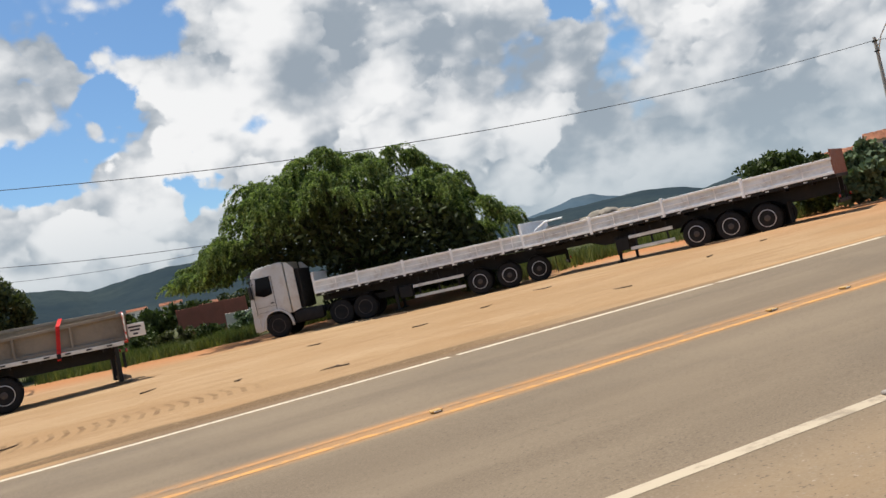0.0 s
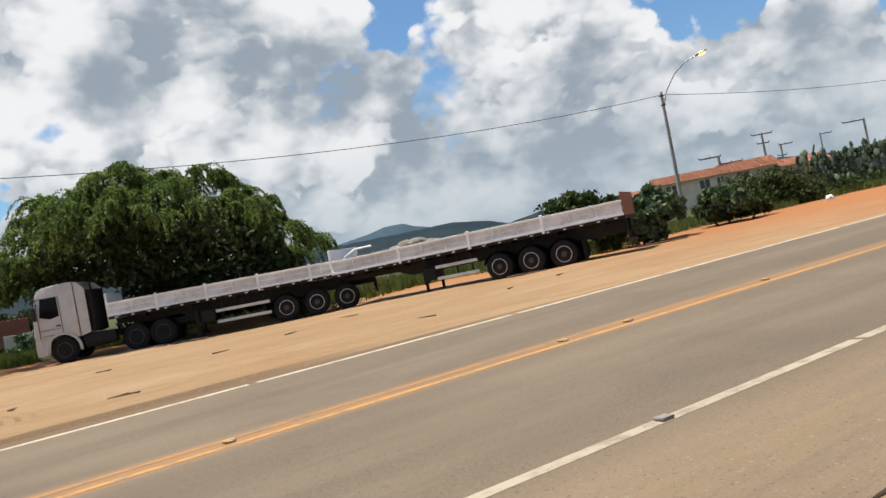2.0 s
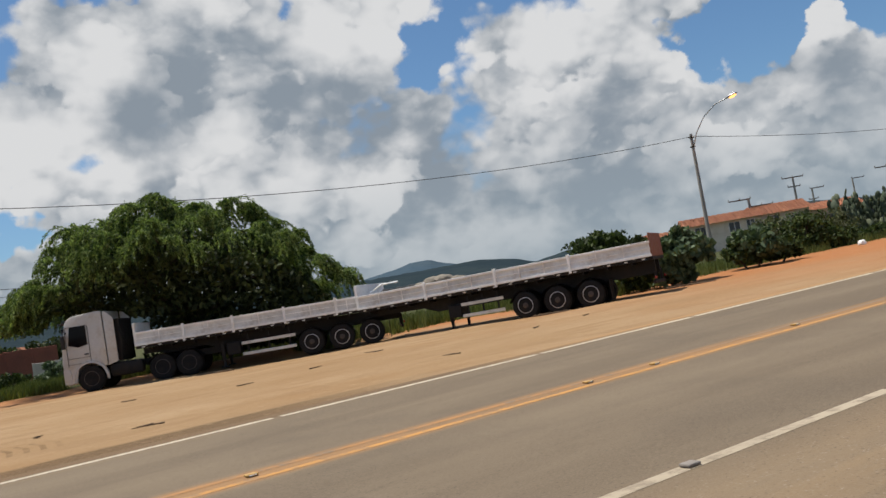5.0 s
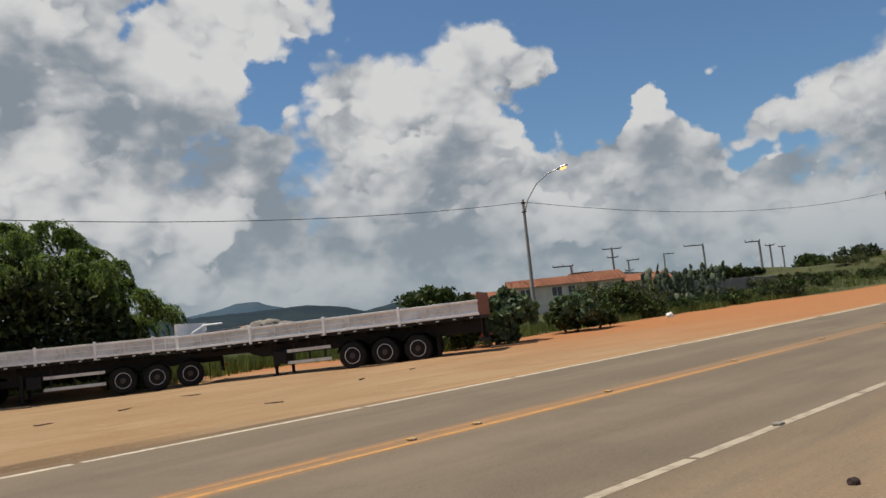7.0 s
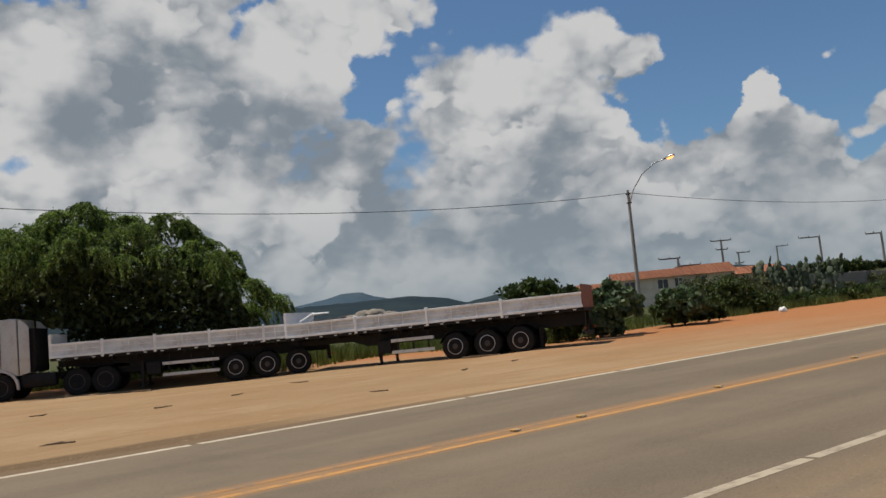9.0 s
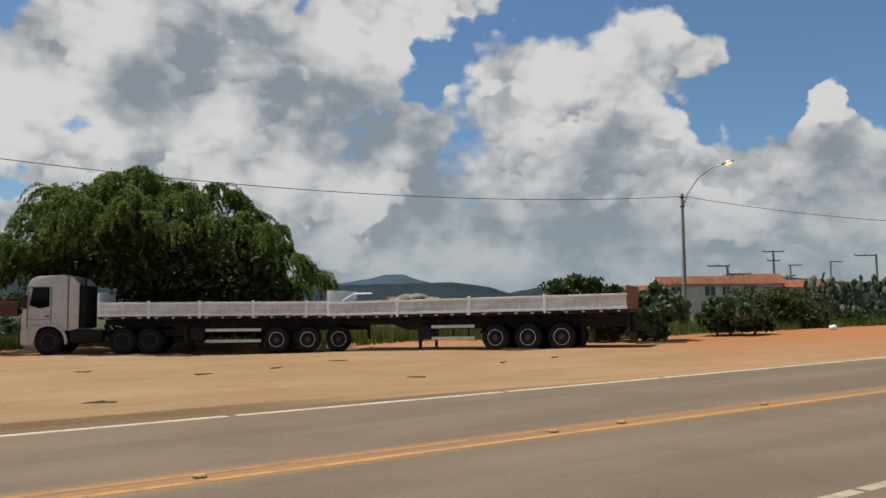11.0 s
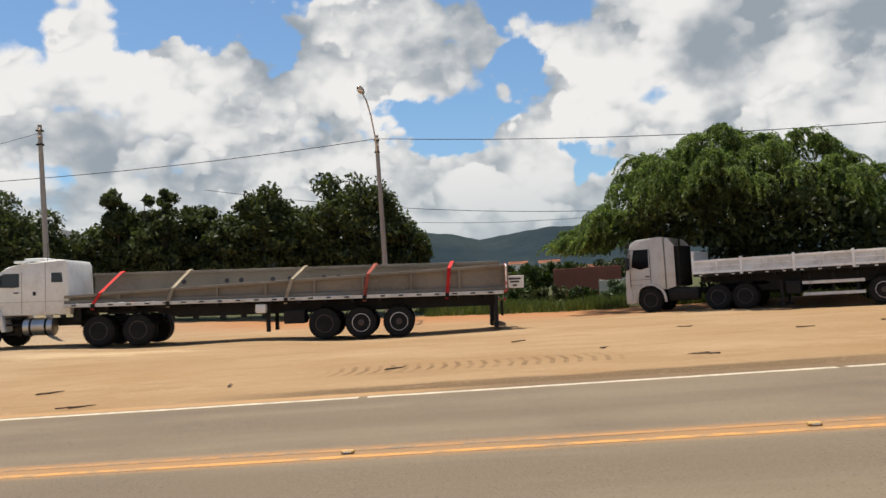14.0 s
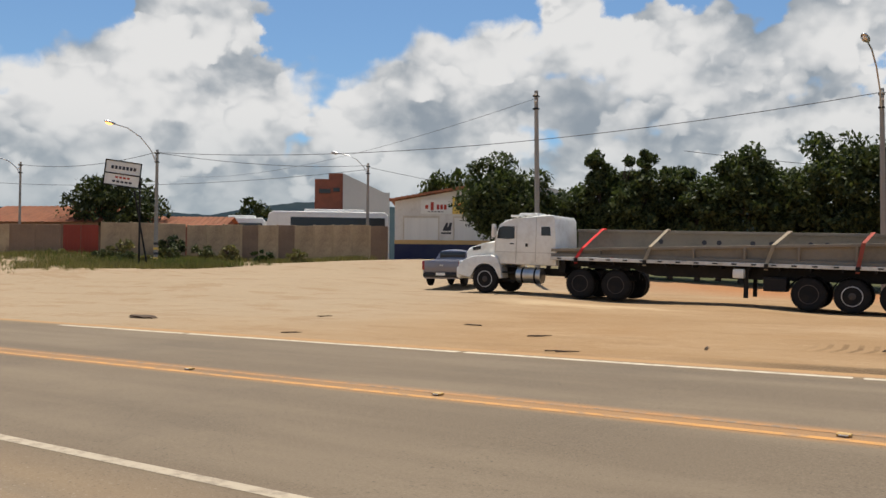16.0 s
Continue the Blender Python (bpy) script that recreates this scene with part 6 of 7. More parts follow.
def saloon(at):
    car = thing("car", at, "silver-grey four-door saloon driving on the road", "car")
    bm = bmesh.new()
    loft(bm, finer(SALOON, 3))
    part("body", bm, M["car_paint"], car)
    fine = finer(SALOON, 6)

    def top(x):
        if x > -0.45:
            return 0.87 * math.sqrt(max(0.03, 1 - ((x + 0.45) / 0.56) ** 2))
        return 0.87 if x > -2.0 else 0.87 - (-2.0 - x) * 0.9

    for s in (-1, 1):
        for a, b, name in ((-2.36, -1.0, "front_side_window"), (-0.99, 0.10, "rear_side_window")):
            bm = bmesh.new()
            side_band(bm, s, a, b, lambda x: 0.05, top)
            part(name, bm, M["tint_glass"], car, "dark tinted side glass")
        bm = bmesh.new()
        side_band(bm, s, -1.05, -0.94, lambda x: 0.05, lambda x: 0.87, 0.010, 2)
        part("door_pillar", bm, M["tint_glass"], car, "black door pillar")
        bm = bmesh.new()
        side_band(bm, s, -2.38, 0.12, lambda x: 0.0, lambda x: 0.055, 0.012)
        part("waist_trim", bm, M["alloy"], car, "bright trim below the windows")
    bm = bmesh.new()
    loft(bm, fine, (6, 8), (-2.34, -1.34), 0.004)
    part("windscreen", bm, M["tint_glass"], car, "dark windscreen")
    bm = bmesh.new()
    loft(bm, fine, (6, 8), (0.08, 0.55), 0.004)
    part("rear_window", bm, M["tint_glass"], car, "dark rear window")
    for s in (-1, 1):
        bm = bmesh.new()
        box(bm, (-1.92, s * 0.97, 0.92), (0.13, 0.2, 0.13), 0.04)
        tube(bm, (-1.9, s * 0.80, 0.84), (-1.92, s * 0.94, 0.89), 0.02)
        part("mirror", bm, M["car_paint"], car)
        for x in (-1.0, -0.27):
            bm = bmesh.new()
            box(bm, (x - 0.25 * (x < -0.5), s * 0.868, 0.72 + 0.09 * (x > -0.5)), (0.22, 0.03, 0.032), 0.012)
            part("door_handle", bm, M["car_paint"], car)
        for x in (-2.22, -1.0, 0.16):
            bm = bmesh.new()
            for k in range(6):
                z0, z1 = 0.26 + 0.085 * k, 0.26 + 0.085 * (k + 1)
                if x > 0 and z0 < 0.55:
                    continue
                yy = [0.875 * (0.985 if abs(z - 0.5) > 0.2 else 0.998) + 0.001 for z in (z0, z1)]
                bm.faces.new([bm.verts.new(v) for v in ((x, s * yy[0], z0), (x + 0.009, s * yy[0], z0), (x + 0.009, s * yy[1], z1), (x, s * yy[1], z1))])
            part("door_seam", bm, M["ink"], car, smooth=False)
        bm = bmesh.new()
        prism(bm, [(-3.47, 0.54), (-3.36, 0.635), (-2.98, 0.735), (-2.90, 0.71), (-3.16, 0.56)], s * 0.70 - 0.16, s * 0.70 + 0.125, 0.02)
        part("headlight", bm, M["lamp_clear"], car)
        bm = bmesh.new()
        prism(bm, [(0.50, 0.90), (0.80, 0.965), (0.885, 0.95), (0.90, 0.80), (0.82, 0.74), (0.70, 0.80)], s * 0.70 - 0.13, s * 0.70 + 0.115, 0.02)
        part("tail_light", bm, M["tail_red"], car, "red tail light")
        bm = bmesh.new()
        prism(bm, [(0.80, 0.94), (0.882, 0.94), (0.905, 0.83), (0.82, 0.82)], s * 0.44 - 0.16, s * 0.44 + 0.16, 0.01)
        part("reversing_light", bm, M["lamp_clear"], car)
        for x in (0.0, -2.67):
            # flat near-black disc: the wheel well's shade put in as colour
            bm = bmesh.new()
            tube(bm, (x, s * 0.70, 0.325), (x, s * 0.882, 0.325), 0.348, seg=32)
            part("wheel_arch", bm, M["void_black"], car, "black disc for the shaded wheel well", smooth=False)
    bm = bmesh.new()
    box(bm, (0.90, 0, 0.80), (0.03, 0.42, 0.13), 0.01)
    pl = part("number_plate", bm, M["sign_white"], car, "pale plate with a dark bar")
    bm = bmesh.new()
    box(bm, (0.917, 0, 0.795), (0.01, 0.32, 0.06))
    part("plate_bar", bm, M["ink"], pl)
    bm = bmesh.new()
    box(bm, (-3.505, 0, 0.49), (0.04, 0.84, 0.09), 0.02)
    box(bm, (-3.50, 0, 0.37), (0.04, 0.9, 0.06), 0.02)
    box(bm, (-3.49, 0, 0.29), (0.05, 0.95, 0.09), 0.02)
    part("grille", bm, M["black_plastic"], car)
    bm = bmesh.new()
    box(bm, (-3.495, 0, 0.548), (0.03, 0.8, 0.022), 0.008)
    part("nose_bar", bm, M["alloy"], car, "bright bar across the grille")
    for s in (-1, 1):
        bm = bmesh.new()
        prism(bm, [(-3.455, 0.28), (-3.455, 0.38), (-3.34, 0.38), (-3.34, 0.28)], s * 0.66 - 0.07, s * 0.66 + 0.07, 0.015)
        part("fog_lamp_recess", bm, M["black_plastic"], car)
        bm = bmesh.new()
        box(bm, (-1.35, s * 0.872, 0.24), (2.0, 0.03, 0.07), 0.012)
        part("sill", bm, M["car_paint"], car)
    bm = bmesh.new()
    box(bm, (0.74, 0, 0.30), (0.24, 1.3, 0.1), 0.03)
    part("rear_valance", bm, M["black_plastic"], car)
    bm = bmesh.new()
    bent(bm, [(0.6, 0, 0.30), (0.98, 0, 0.32), (1.04, 0, 0.37), (1.04, 0, 0.45)], [0.025, 0.025, 0.022, 0.03], 8)
    part("tow_bar", bm, M["steel"], car, "bright tow bar")
    bm = bmesh.new()
    tube(bm, (-0.25, 0, 1.38), (-0.1, 0, 1.52), 0.006, seg=5)
    part("aerial", bm, M["black_plastic"], car)
    bm = bmesh.new()
    box(bm, (-1.3, 0, 0.2), (3.6, 1.5, 0.08), 0.02)
    part("underbody", bm, M["void_black"], car)
    bm = bmesh.new()
    lathe(bm, [(0.2, 0.02), (0.26, 0.0), (0.30, 0.02), (0.315, 0.05), (0.315, 0.17), (0.30, 0.2), (0.2, 0.2)], 32)
    tyre = mesh("tyre", bm, M["tyre_car"], True)
    bm = bmesh.new()
    lathe(bm, [(0.212, 0.04), (0.218, 0.005), (0.20, 0.0), (0.195, 0.03), (0.19, 0.10)], 32)
    for k in range(10):
        a = k * math.tau / 10 + (0.09 if k % 2 else -0.09)
        box(bm, (0.115 * math.cos(a), 0.016, 0.115 * math.sin(a)), (0.18, 0.025, 0.032), 0.006, ry=-math.degrees(a))
    tube(bm, (0, 0.0, 0), (0, 0.05, 0), 0.05, seg=14)
    rim = mesh("rim", bm, M["alloy"], False)
    wheels = []
    for x in (0.0, -2.67):
        for s in (-1, 1):
            w = share("wheel", tyre, car, pose(x, s * 0.895, 0.315, 0, 0, 0 if s < 0 else 180))
            share("rim", rim, w, pose(0, 0, 0))
            wheels.append((w, x, s))
    return car, wheels


CAR, CAR_WHEELS = saloon(pose(200, 8.78, 3.0))


def pickup(at):
    """A small pickup seen from behind: bed, tailgate, cab."""
    t = thing("pickup_truck", at, "small lilac-grey pickup parked beside the white lorry", "pickup")
    S = [(-4.2, 0.36, 0.7, 0.78, 0.72, 0.6), (-4.0, 0.3, 0.86, 0.95, 0.82, 0.7), (-3.1, 0.28, 0.96, 1.06, 0.84, 0.74), (-2.7, 0.28, 0.98, 1.3, 0.84, 0.66),
         (-2.3, 0.28, 1.0, 1.52, 0.84, 0.62), (-1.75, 0.28, 1.0, 1.55, 0.84, 0.62), (-1.5, 0.28, 1.02, 1.5, 0.84, 0.64), (-1.4, 0.28, 1.02, 1.12, 0.84, 0.8), (-0.02, 0.3, 1.02, 1.06, 0.83, 0.8)]
    bm = bmesh.new()
    loft(bm, finer(S, 2))
    part("body", bm, M["pickup_paint"], t)
    bm = bmesh.new()
    box(bm, (0.0, 0, 0.80), (0.07, 1.5, 0.5), 0.03)
    part("tailgate", bm, M["pickup_paint"], t)
    bm = bmesh.new()
    box(bm, (0.04, 0.0, 0.86), (0.03, 0.16, 0.06), 0.01)
    part("badge", bm, M["steel"], t)
    bm = bmesh.new()
    box(bm, (-1.44, 0, 1.28), (0.04, 1.15, 0.3), 0.02)
    part("rear_window", bm, M["dark_glass"], t)
    bm = bmesh.new()
    box(bm, (-0.75, 0, 1.05), (1.2, 1.4, 0.04), 0.01)
    part("bed_liner", bm, M["black_plastic"], t)
    bm = bmesh.new()
    box(bm, (0.06, 0, 0.46), (0.14, 1.55, 0.18), 0.04)
    part("bumper", bm, M["black_plastic"], t)
    bm = bmesh.new()
    box(bm, (0.14, 0, 0.5), (0.015, 0.4, 0.12))
    part("number_plate", bm, M["sign_white"], t)
    for s in (-1, 1):
        bm = bmesh.new()
        box(bm, (-0.02, s * 0.79, 0.85), (0.1, 0.12, 0.36), 0.02)
        part("tail_light", bm, M["tail_red"], t)
        for x in (-0.75, -3.45):
            bm = bmesh.new()
            lathe(bm, [(0.18, 0.0), (0.27, 0.0), (0.32, 0.04), (0.32, 0.16), (0.27, 0.2), (0.1, 0.2)], 20)
            part("wheel", bm, M["tyre_car"], t, at=pose(x, s * 0.74 - 0.1, 0.32))
    return t


pickup(pose(-19.9, 29.1, 0.30, 0, 0, -75))


# ---- buildings ----
def slab(bm, outline, t0, t1):
    prism(bm, outline, t0, t1)


def workshop():
    """A plain roadside workshop: gable front with two shutters, painted bands and shop signs."""
    t = thing("workshop", pose(-38.3, 50.0, 1.45, 0, 0, 34.5), "white gabled workshop with a dark blue base and shop signs", "building")
    W_, D, H0, H1 = 13.0, 14.0, 4.4, 6.1
    bm = bmesh.new()
    prism(bm, [(0, 1.55), (0, H0), (W_ * 0.72, H1), (W_, H1 - 1.0), (W_, 1.55)], 0, 0.22)
    box(bm, (0.11, D / 2, 2.2), (0.2, D - 0.5, 4.3))
    box(bm, (W_ - 0.11, D / 2, 2.2), (0.2, D - 0.5, 4.3))
    box(bm, (W_ / 2, D, 2.4), (W_, 0.2, 4.8))
    part("wall", bm, M["plaster_white"], t, smooth=False)
    bm = bmesh.new()
    box(bm, (W_ / 2, 0.10, 0.55), (W_ + 0.02, 0.26, 1.4))
    part("painted_base", bm, M["plaster_blue"], t, "dark blue painted base", smooth=False)
    bm = bmesh.new()
    box(bm, (W_ / 2, 0.105, 1.4), (W_ + 0.01, 0.24, 0.3))
    part("ochre_band", bm, M["plaster_ochre"], t, "ochre painted band", smooth=False)
    bm = bmesh.new()
    s1, s2 = math.degrees(math.atan2(H1 - H0, W_ * 0.72)), 15
    box(bm, (W_ * 0.36 - 0.2, D / 2, (H0 + H1) / 2 + 0.12), (W_ * 0.75, D + 1.0, 0.12), ry=-s1)
    part("roof", bm, M["roof_tile"], t, "dark red tiled roof", smooth=False)
    for k in range(24):
        bm = bmesh.new()
        x = -0.3 + k * W_ * 0.73 / 23
        tube(bm, (x, -0.55, H0 + 0.12 + (x + 0.05) * (H1 - H0) / (W_ * 0.72)), (x, -0.1, H0 + 0.12 + (x + 0.05) * (H1 - H0) / (W_ * 0.72)), 0.12, seg=8)
        part("eave_tile", bm, M["roof_tile"], t)
    for x0, x1 in ((0.7, 3.2), (4.4, 7.3)):
        bm = bmesh.new()
        box(bm, ((x0 + x1) / 2, 0.0, 2.37), (x1 - x0, 0.02, 1.6))
        sh = part("roller_shutter", bm, M["sign_white"], t, "closed white roller shutter", smooth=False)
        bm = bmesh.new()
        box(bm, ((x0 + x1) / 2, -0.02, 0), (x1 - x0, 0.05, 0.094), 0.01)
        slat = mesh("slat", bm, M["sign_white"])
        for k in range(16):
            share("slat", slat, sh, pose(0, 0, 1.62 + 0.1 * k))
        bm = bmesh.new()
        box(bm, ((x0 + x1) / 2, -0.03, 3.28), (x1 - x0 + 0.2, 0.1, 0.12))
        for x in (x0 - 0.05, x1 + 0.05):
            box(bm, (x, -0.03, 2.4), (0.08, 0.08, 1.8))
        part("shutter_frame", bm, M["plaster_pale"], sh, smooth=False)
    for x0, x1, z0, z1, m, bars in ((1.9, 4.2, 3.5, 4.55, "sign_white", [("ink_red", 2.35, 0.3, 4.0, 0.28), ("ink_red", 2.75, 0.32, 4.05, 0.62), ("ink_red", 3.45, 0.8, 4.0, 0.36), ("ink", 3.0, 1.2, 3.65, 0.07)]),
                                    (4.25, 6.7, 3.5, 4.75, "sign_yellow", [("ink_red", 5.45, 1.6, 4.5, 0.2), ("ink_red", 5.45, 2.0, 4.15, 0.18), ("ink_red", 5.45, 1.3, 3.78, 0.2)])):
        bm = bmesh.new()
        box(bm, ((x0 + x1) / 2, -0.05, (z0 + z1) / 2), (x1 - x0, 0.06, z1 - z0), 0.01)
        sg = part("shop_sign", bm, M[m], t, "painted shop sign with red lettering", smooth=False)
        for ink, x, w, z, h in bars:
            bm = bmesh.new()
            n = max(1, int(w / 0.22))
            for k in range(n):
                box(bm, (x - w / 2 + (k + 0.5) * w / n, -0.085, z), (w / n * 0.7, 0.012, h), 0.004)
            part("lettering_bar", bm, M[ink], sg, smooth=False)
    for k in range(2):
        bm = bmesh.new()
        prism(bm, [(3.52 + 0.28 * k, 2.25), (3.78 + 0.28 * k, 2.85), (3.94 + 0.28 * k, 2.85), (3.86 + 0.28 * k, 2.25)], -0.012, 0.0)
        part("wall_emblem", bm, M["ink"], t, smooth=False)
    bm = bmesh.new()
    box(bm, (3.8, -0.006, 2.08), (0.75, 0.012, 0.12))
    part("wall_emblem", bm, M["ink"], t, smooth=False)
    return t


workshop()


def wall_run(name, a, b, base, top, n, mats, label, thick=0.18):
    """A garden wall in bays between piers, each bay its own panel."""
    a, b = Vector((*a, 0)), Vector((*b, 0))
    rz = math.degrees(math.atan2(b.y - a.y, b.x - a.x))
    L = (b - a).length
    t = thing(name, pose(a.x, a.y, base, 0, 0, rz), label, "wall", kind="structure")
    rnd = random.Random(n)
    for k in range(n):
        bm = bmesh.new()
        w, h = L / n, top - base + rnd.uniform(-0.06, 0.06)
        box(bm, (w / 2, 0, h / 2 - 0.3), (w - 0.16, thick, h + 0.6), 0.02)
        part("wall_panel", bm, M[mats[k % len(mats)]], t, at=pose(k * w, 0, 0), smooth=False)
        bm = bmesh.new()
        box(bm, (0, -0.01, h / 2 - 0.27), (0.16, thick + 0.03, h + 0.62), 0.02)
        part("pier", bm, M[mats[0]], t, at=pose(k * w, 0, 0), smooth=False)
    return t


wall_run("wall_yard", (-53.6, 43.7), (-39.3, 50.6), 1.3, 4.1, 11, ["wall_old", "wall_old", "wall_old", "wall_brown", "wall_old", "wall_brown", "wall_old"], "old stained plaster wall round a yard")
wall_run("wall_yard_2", (-57.2, 38.6), (-53.7, 43.6), 1.6, 4.2, 3, ["wall_old"], "old stained plaster wall")
wall_run("wall_yard_3", (-74.0, 31.5), (-59.3, 36.6), 1.7, 4.0, 7, ["wall_brown", "wall_old", "wall_brown"], "brown stained wall")


def gate(a, b, base, top):
    t = thing("metal_gate", pose(*a, base, 0, 0, math.degrees(math.atan2(b[1] - a[1], b[0] - a[0]))), "closed dark red sheet-metal gate", "gate")
    L = math.hypot(b[0] - a[0], b[1] - a[1])
    for k in range(2):
        bm = bmesh.new()
        box(bm, (L * (k + 0.5) / 2, 0, (top - base) / 2), (L / 2 - 0.04, 0.05, top - base), 0.01)
        for j in range(6):
            box(bm, (L * k / 2 + (j + 0.5) * L / 12, -0.03, (top - base) / 2), (0.05, 0.03, top - base - 0.1))
        part("gate_leaf", bm, M["gate_red"], t, smooth=False)


gate((-59.2, 36.7), (-57.3, 38.4), 1.7, 3.95)


def tiled_house(name, at, w, d, eave, ridge_z, wall, windows, label, hip=False, tiles=14):
    """A house with a ridged tile roof, rows of tiles, framed windows."""
    t = thing(name, at, label, "house", "houses")
    bm = bmesh.new()
    for c, s in (((w / 2, 0.1, eave / 2), (w, 0.2, eave)), ((w / 2, d - 0.1, eave / 2), (w, 0.2, eave))):
        box(bm, c, s)
    for x in (0.1, w - 0.1):
        a = [(0.2, 0), (0.2, eave), (d / 2, ridge_z - 0.1), (d - 0.2, eave), (d - 0.2, 0)]
        va = [bm.verts.new((x - 0.1, y, z)) for y, z in a]
        vb = [bm.verts.new((x + 0.1, y, z)) for y, z in a]
        bm.faces.new(va), bm.faces.new(vb[::-1])
        for k in range(5):
            bm.faces.new((va[(k + 1) % 5], va[k], vb[k], vb[(k + 1) % 5]))
    part("wall", bm, M[wall], t, smooth=False)
    for side in (0, 1):
        bm = bmesh.new()
        y0, y1 = (-0.5, d / 2) if not side else (d + 0.5, d / 2)
        z0 = eave - 0.5 * (ridge_z - eave) / (d / 2)
        n = tiles * 2
        prev = None
        for k in range(n + 1):
            x = -0.4 + (w + 0.8) * k / n
            lift = 0.05 if k % 2 else 0.0
            row = [bm.verts.new((x, y0, z0 + lift)), bm.verts.new((x, y1, ridge_z + lift))]
            if prev:
                bm.faces.new((prev[0], row[0], row[1], prev[1]))
            prev = row
        bmesh.ops.solidify(bm, geom=bm.faces[:], thickness=0.08)
        part("roof", bm, M["roof_tile"], t, "orange clay tile roof", smooth=False)
    for x, z, ww, hh in windows:
        bm = bmesh.new()
        box(bm, (x, -0.01, z), (ww, 0.05, hh))
        win = part("window", bm, M["dark_glass"], t, smooth=False)
        bm = bmesh.new()
        for dx in (-ww / 2, 0, ww / 2):
            box(bm, (x + dx, -0.04, z), (0.06, 0.05, hh + 0.06))
        for dz in (-hh / 2, hh / 2):
            box(bm, (x, -0.04, z + dz), (ww + 0.1, 0.05, 0.06))
        part("window_frame", bm, M["plaster_white"], win, smooth=False)
    return t


def az_at(az, d):
    return d * math.sin(radians(az)), d * math.cos(radians(az))


# terraced houses past the verge
for az, d, w, e, r, base, wins, rz in ((49.6, 92, 7.2, 4.1, 5.0, 0.2, [(1.4, 3.3, 1.1, 1.0), (4.8, 3.3, 1.1, 1.0), (6.4, 3.3, 0.8, 1.0)], -46), (54.0, 96, 5.2, 4.1, 5.2, 0.3, [(1.6, 3.3, 1.1, 1.0)], -46),
                                      (46.3, 96, 6.5, 3.3, 4.3, 0.1, [(2.0, 2.6, 1.0, 1.0)], -46), 
                                      (56.8, 105, 6, 3.6, 4.5, 0.6, [], -46)):
    tiled_house("house", pose(*az_at(az, d), base, 0, 0, rz), w, 9.0, e, r, "plaster_pale", wins, "pale house with an orange clay tile roof")
tiled_house("house", pose(-74.5, 38.2, 1.8, 0, 0, 28), 11, 9, 2.9, 4.4, "wall_brown", [], "low house with an orange tile roof behind a wall", tiles=22)
tiled_house("house", pose(-64.0, 47.0, 1.8, 0, 0, 35), 7, 7, 2.6, 3.6, "brick_red", [], "low brick house with a tile roof", tiles=16)
wall_run("wall_verge", (56.0, 36.0), (98.0, 37.5), 0.6, 2.7, 14, ["wall_grey"], "long grey block wall behind the verge")
tiled_house("shed", pose(*az_at(79.0, 135), 3.6, 0, 0, -75), 3.2, 3, 1.7, 2.1, "wall_brown", [(1.2, 1.0, 0.9, 0.9)], "small shed on the rise")


def block_of_flats():
    """An unfinished three-storey block: brick front, bare grey flank."""
    t = thing("apartment_block", pose(-81.0, 87.6, 2.0, 0, 0, 38), "three-storey block with a brick front and bare grey side", "building")
    bm = bmesh.new()
    prism(bm, [(3.9, 0), (3.9, 11.8), (9.6, 9.2), (10.4, 9.2), (10.4, 0)], -0.2, 11)
    part("grey_wall", bm, M["building_grey"], t, smooth=False)
    bm = bmesh.new()
    box(bm, (2.0, 4, 8.9), (4.0, 7.6, 4.2))
    part("brick_storey", bm, M["brick_red"], t, smooth=False)
    bm = bmesh.new()
    box(bm, (2.9, 3.6, 11.4), (2.0, 6.5, 0.9))
    part("roof_parapet", bm, M["brick_red"], t, smooth=False)
    bm = bmesh.new()
    box(bm, (1.7, 4, 3.4), (3.9, 7.5, 6.8))
    part("white_storeys", bm, M["plaster_white"], t, smooth=False)
    for x, z, w, h in ((1.2, 6.4, 1.2, 0.9), (2.8, 6.4, 1.0, 0.9), (1.4, 9.3, 1.6, 0.6), (3.0, 9.5, 0.9, 0.5), (1.2, 4.0, 1.2, 1.0), (2.8, 4.0, 1.0, 1.0)):
        bm = bmesh.new()
        box(bm, (x, 0.12, z), (w, 0.3, h))
        part("window", bm, M["dark_glass"], t, smooth=False)
    bm = bmesh.new()
    box(bm, (2.0, -0.6, 5.6), (3.6, 1.3, 0.2))
    part("balcony", bm, M["concrete"], t, smooth=False)


block_of_flats()


def bus(at, length, label):
    t = thing("bus", at, label, "bus", "parked buses")
    bm = bmesh.new()
    prism(bm, [(0, 0.5), (-0.1, 2.0), (0.15, 3.3), (0.5, 3.5), (length - 0.3, 3.5), (length, 3.2), (length, 0.5)], 0, 2.5, 0.12)
    part("body", bm, M["sign_white"], t)
    bm = bmesh.new()
    prism(bm, [(2.0, 2.0), (2.0, 3.0), (length - 0.3, 3.0), (length - 0.3, 2.0)], -0.01, 0.05)
    part("window_band", bm, M["dark_glass"], t, smooth=False)
    bm = bmesh.new()
    box(bm, (length * 0.55, 1.25, 3.6), (length * 0.5, 1.6, 0.28), 0.08)
    part("air_conditioner", bm, M["sign_white"], t)
    for x in (2.4, length - 2.6):
        wheel(t, x)


bus(pose(-53.9, 52.3, 2.25, 0, 0, 43), 10.5, "white coach with dark windows behind the wall")
bus(pose(-63.0, 54.0, 2.0, 0, 0, 43), 5.0, "white coach parked behind the wall")


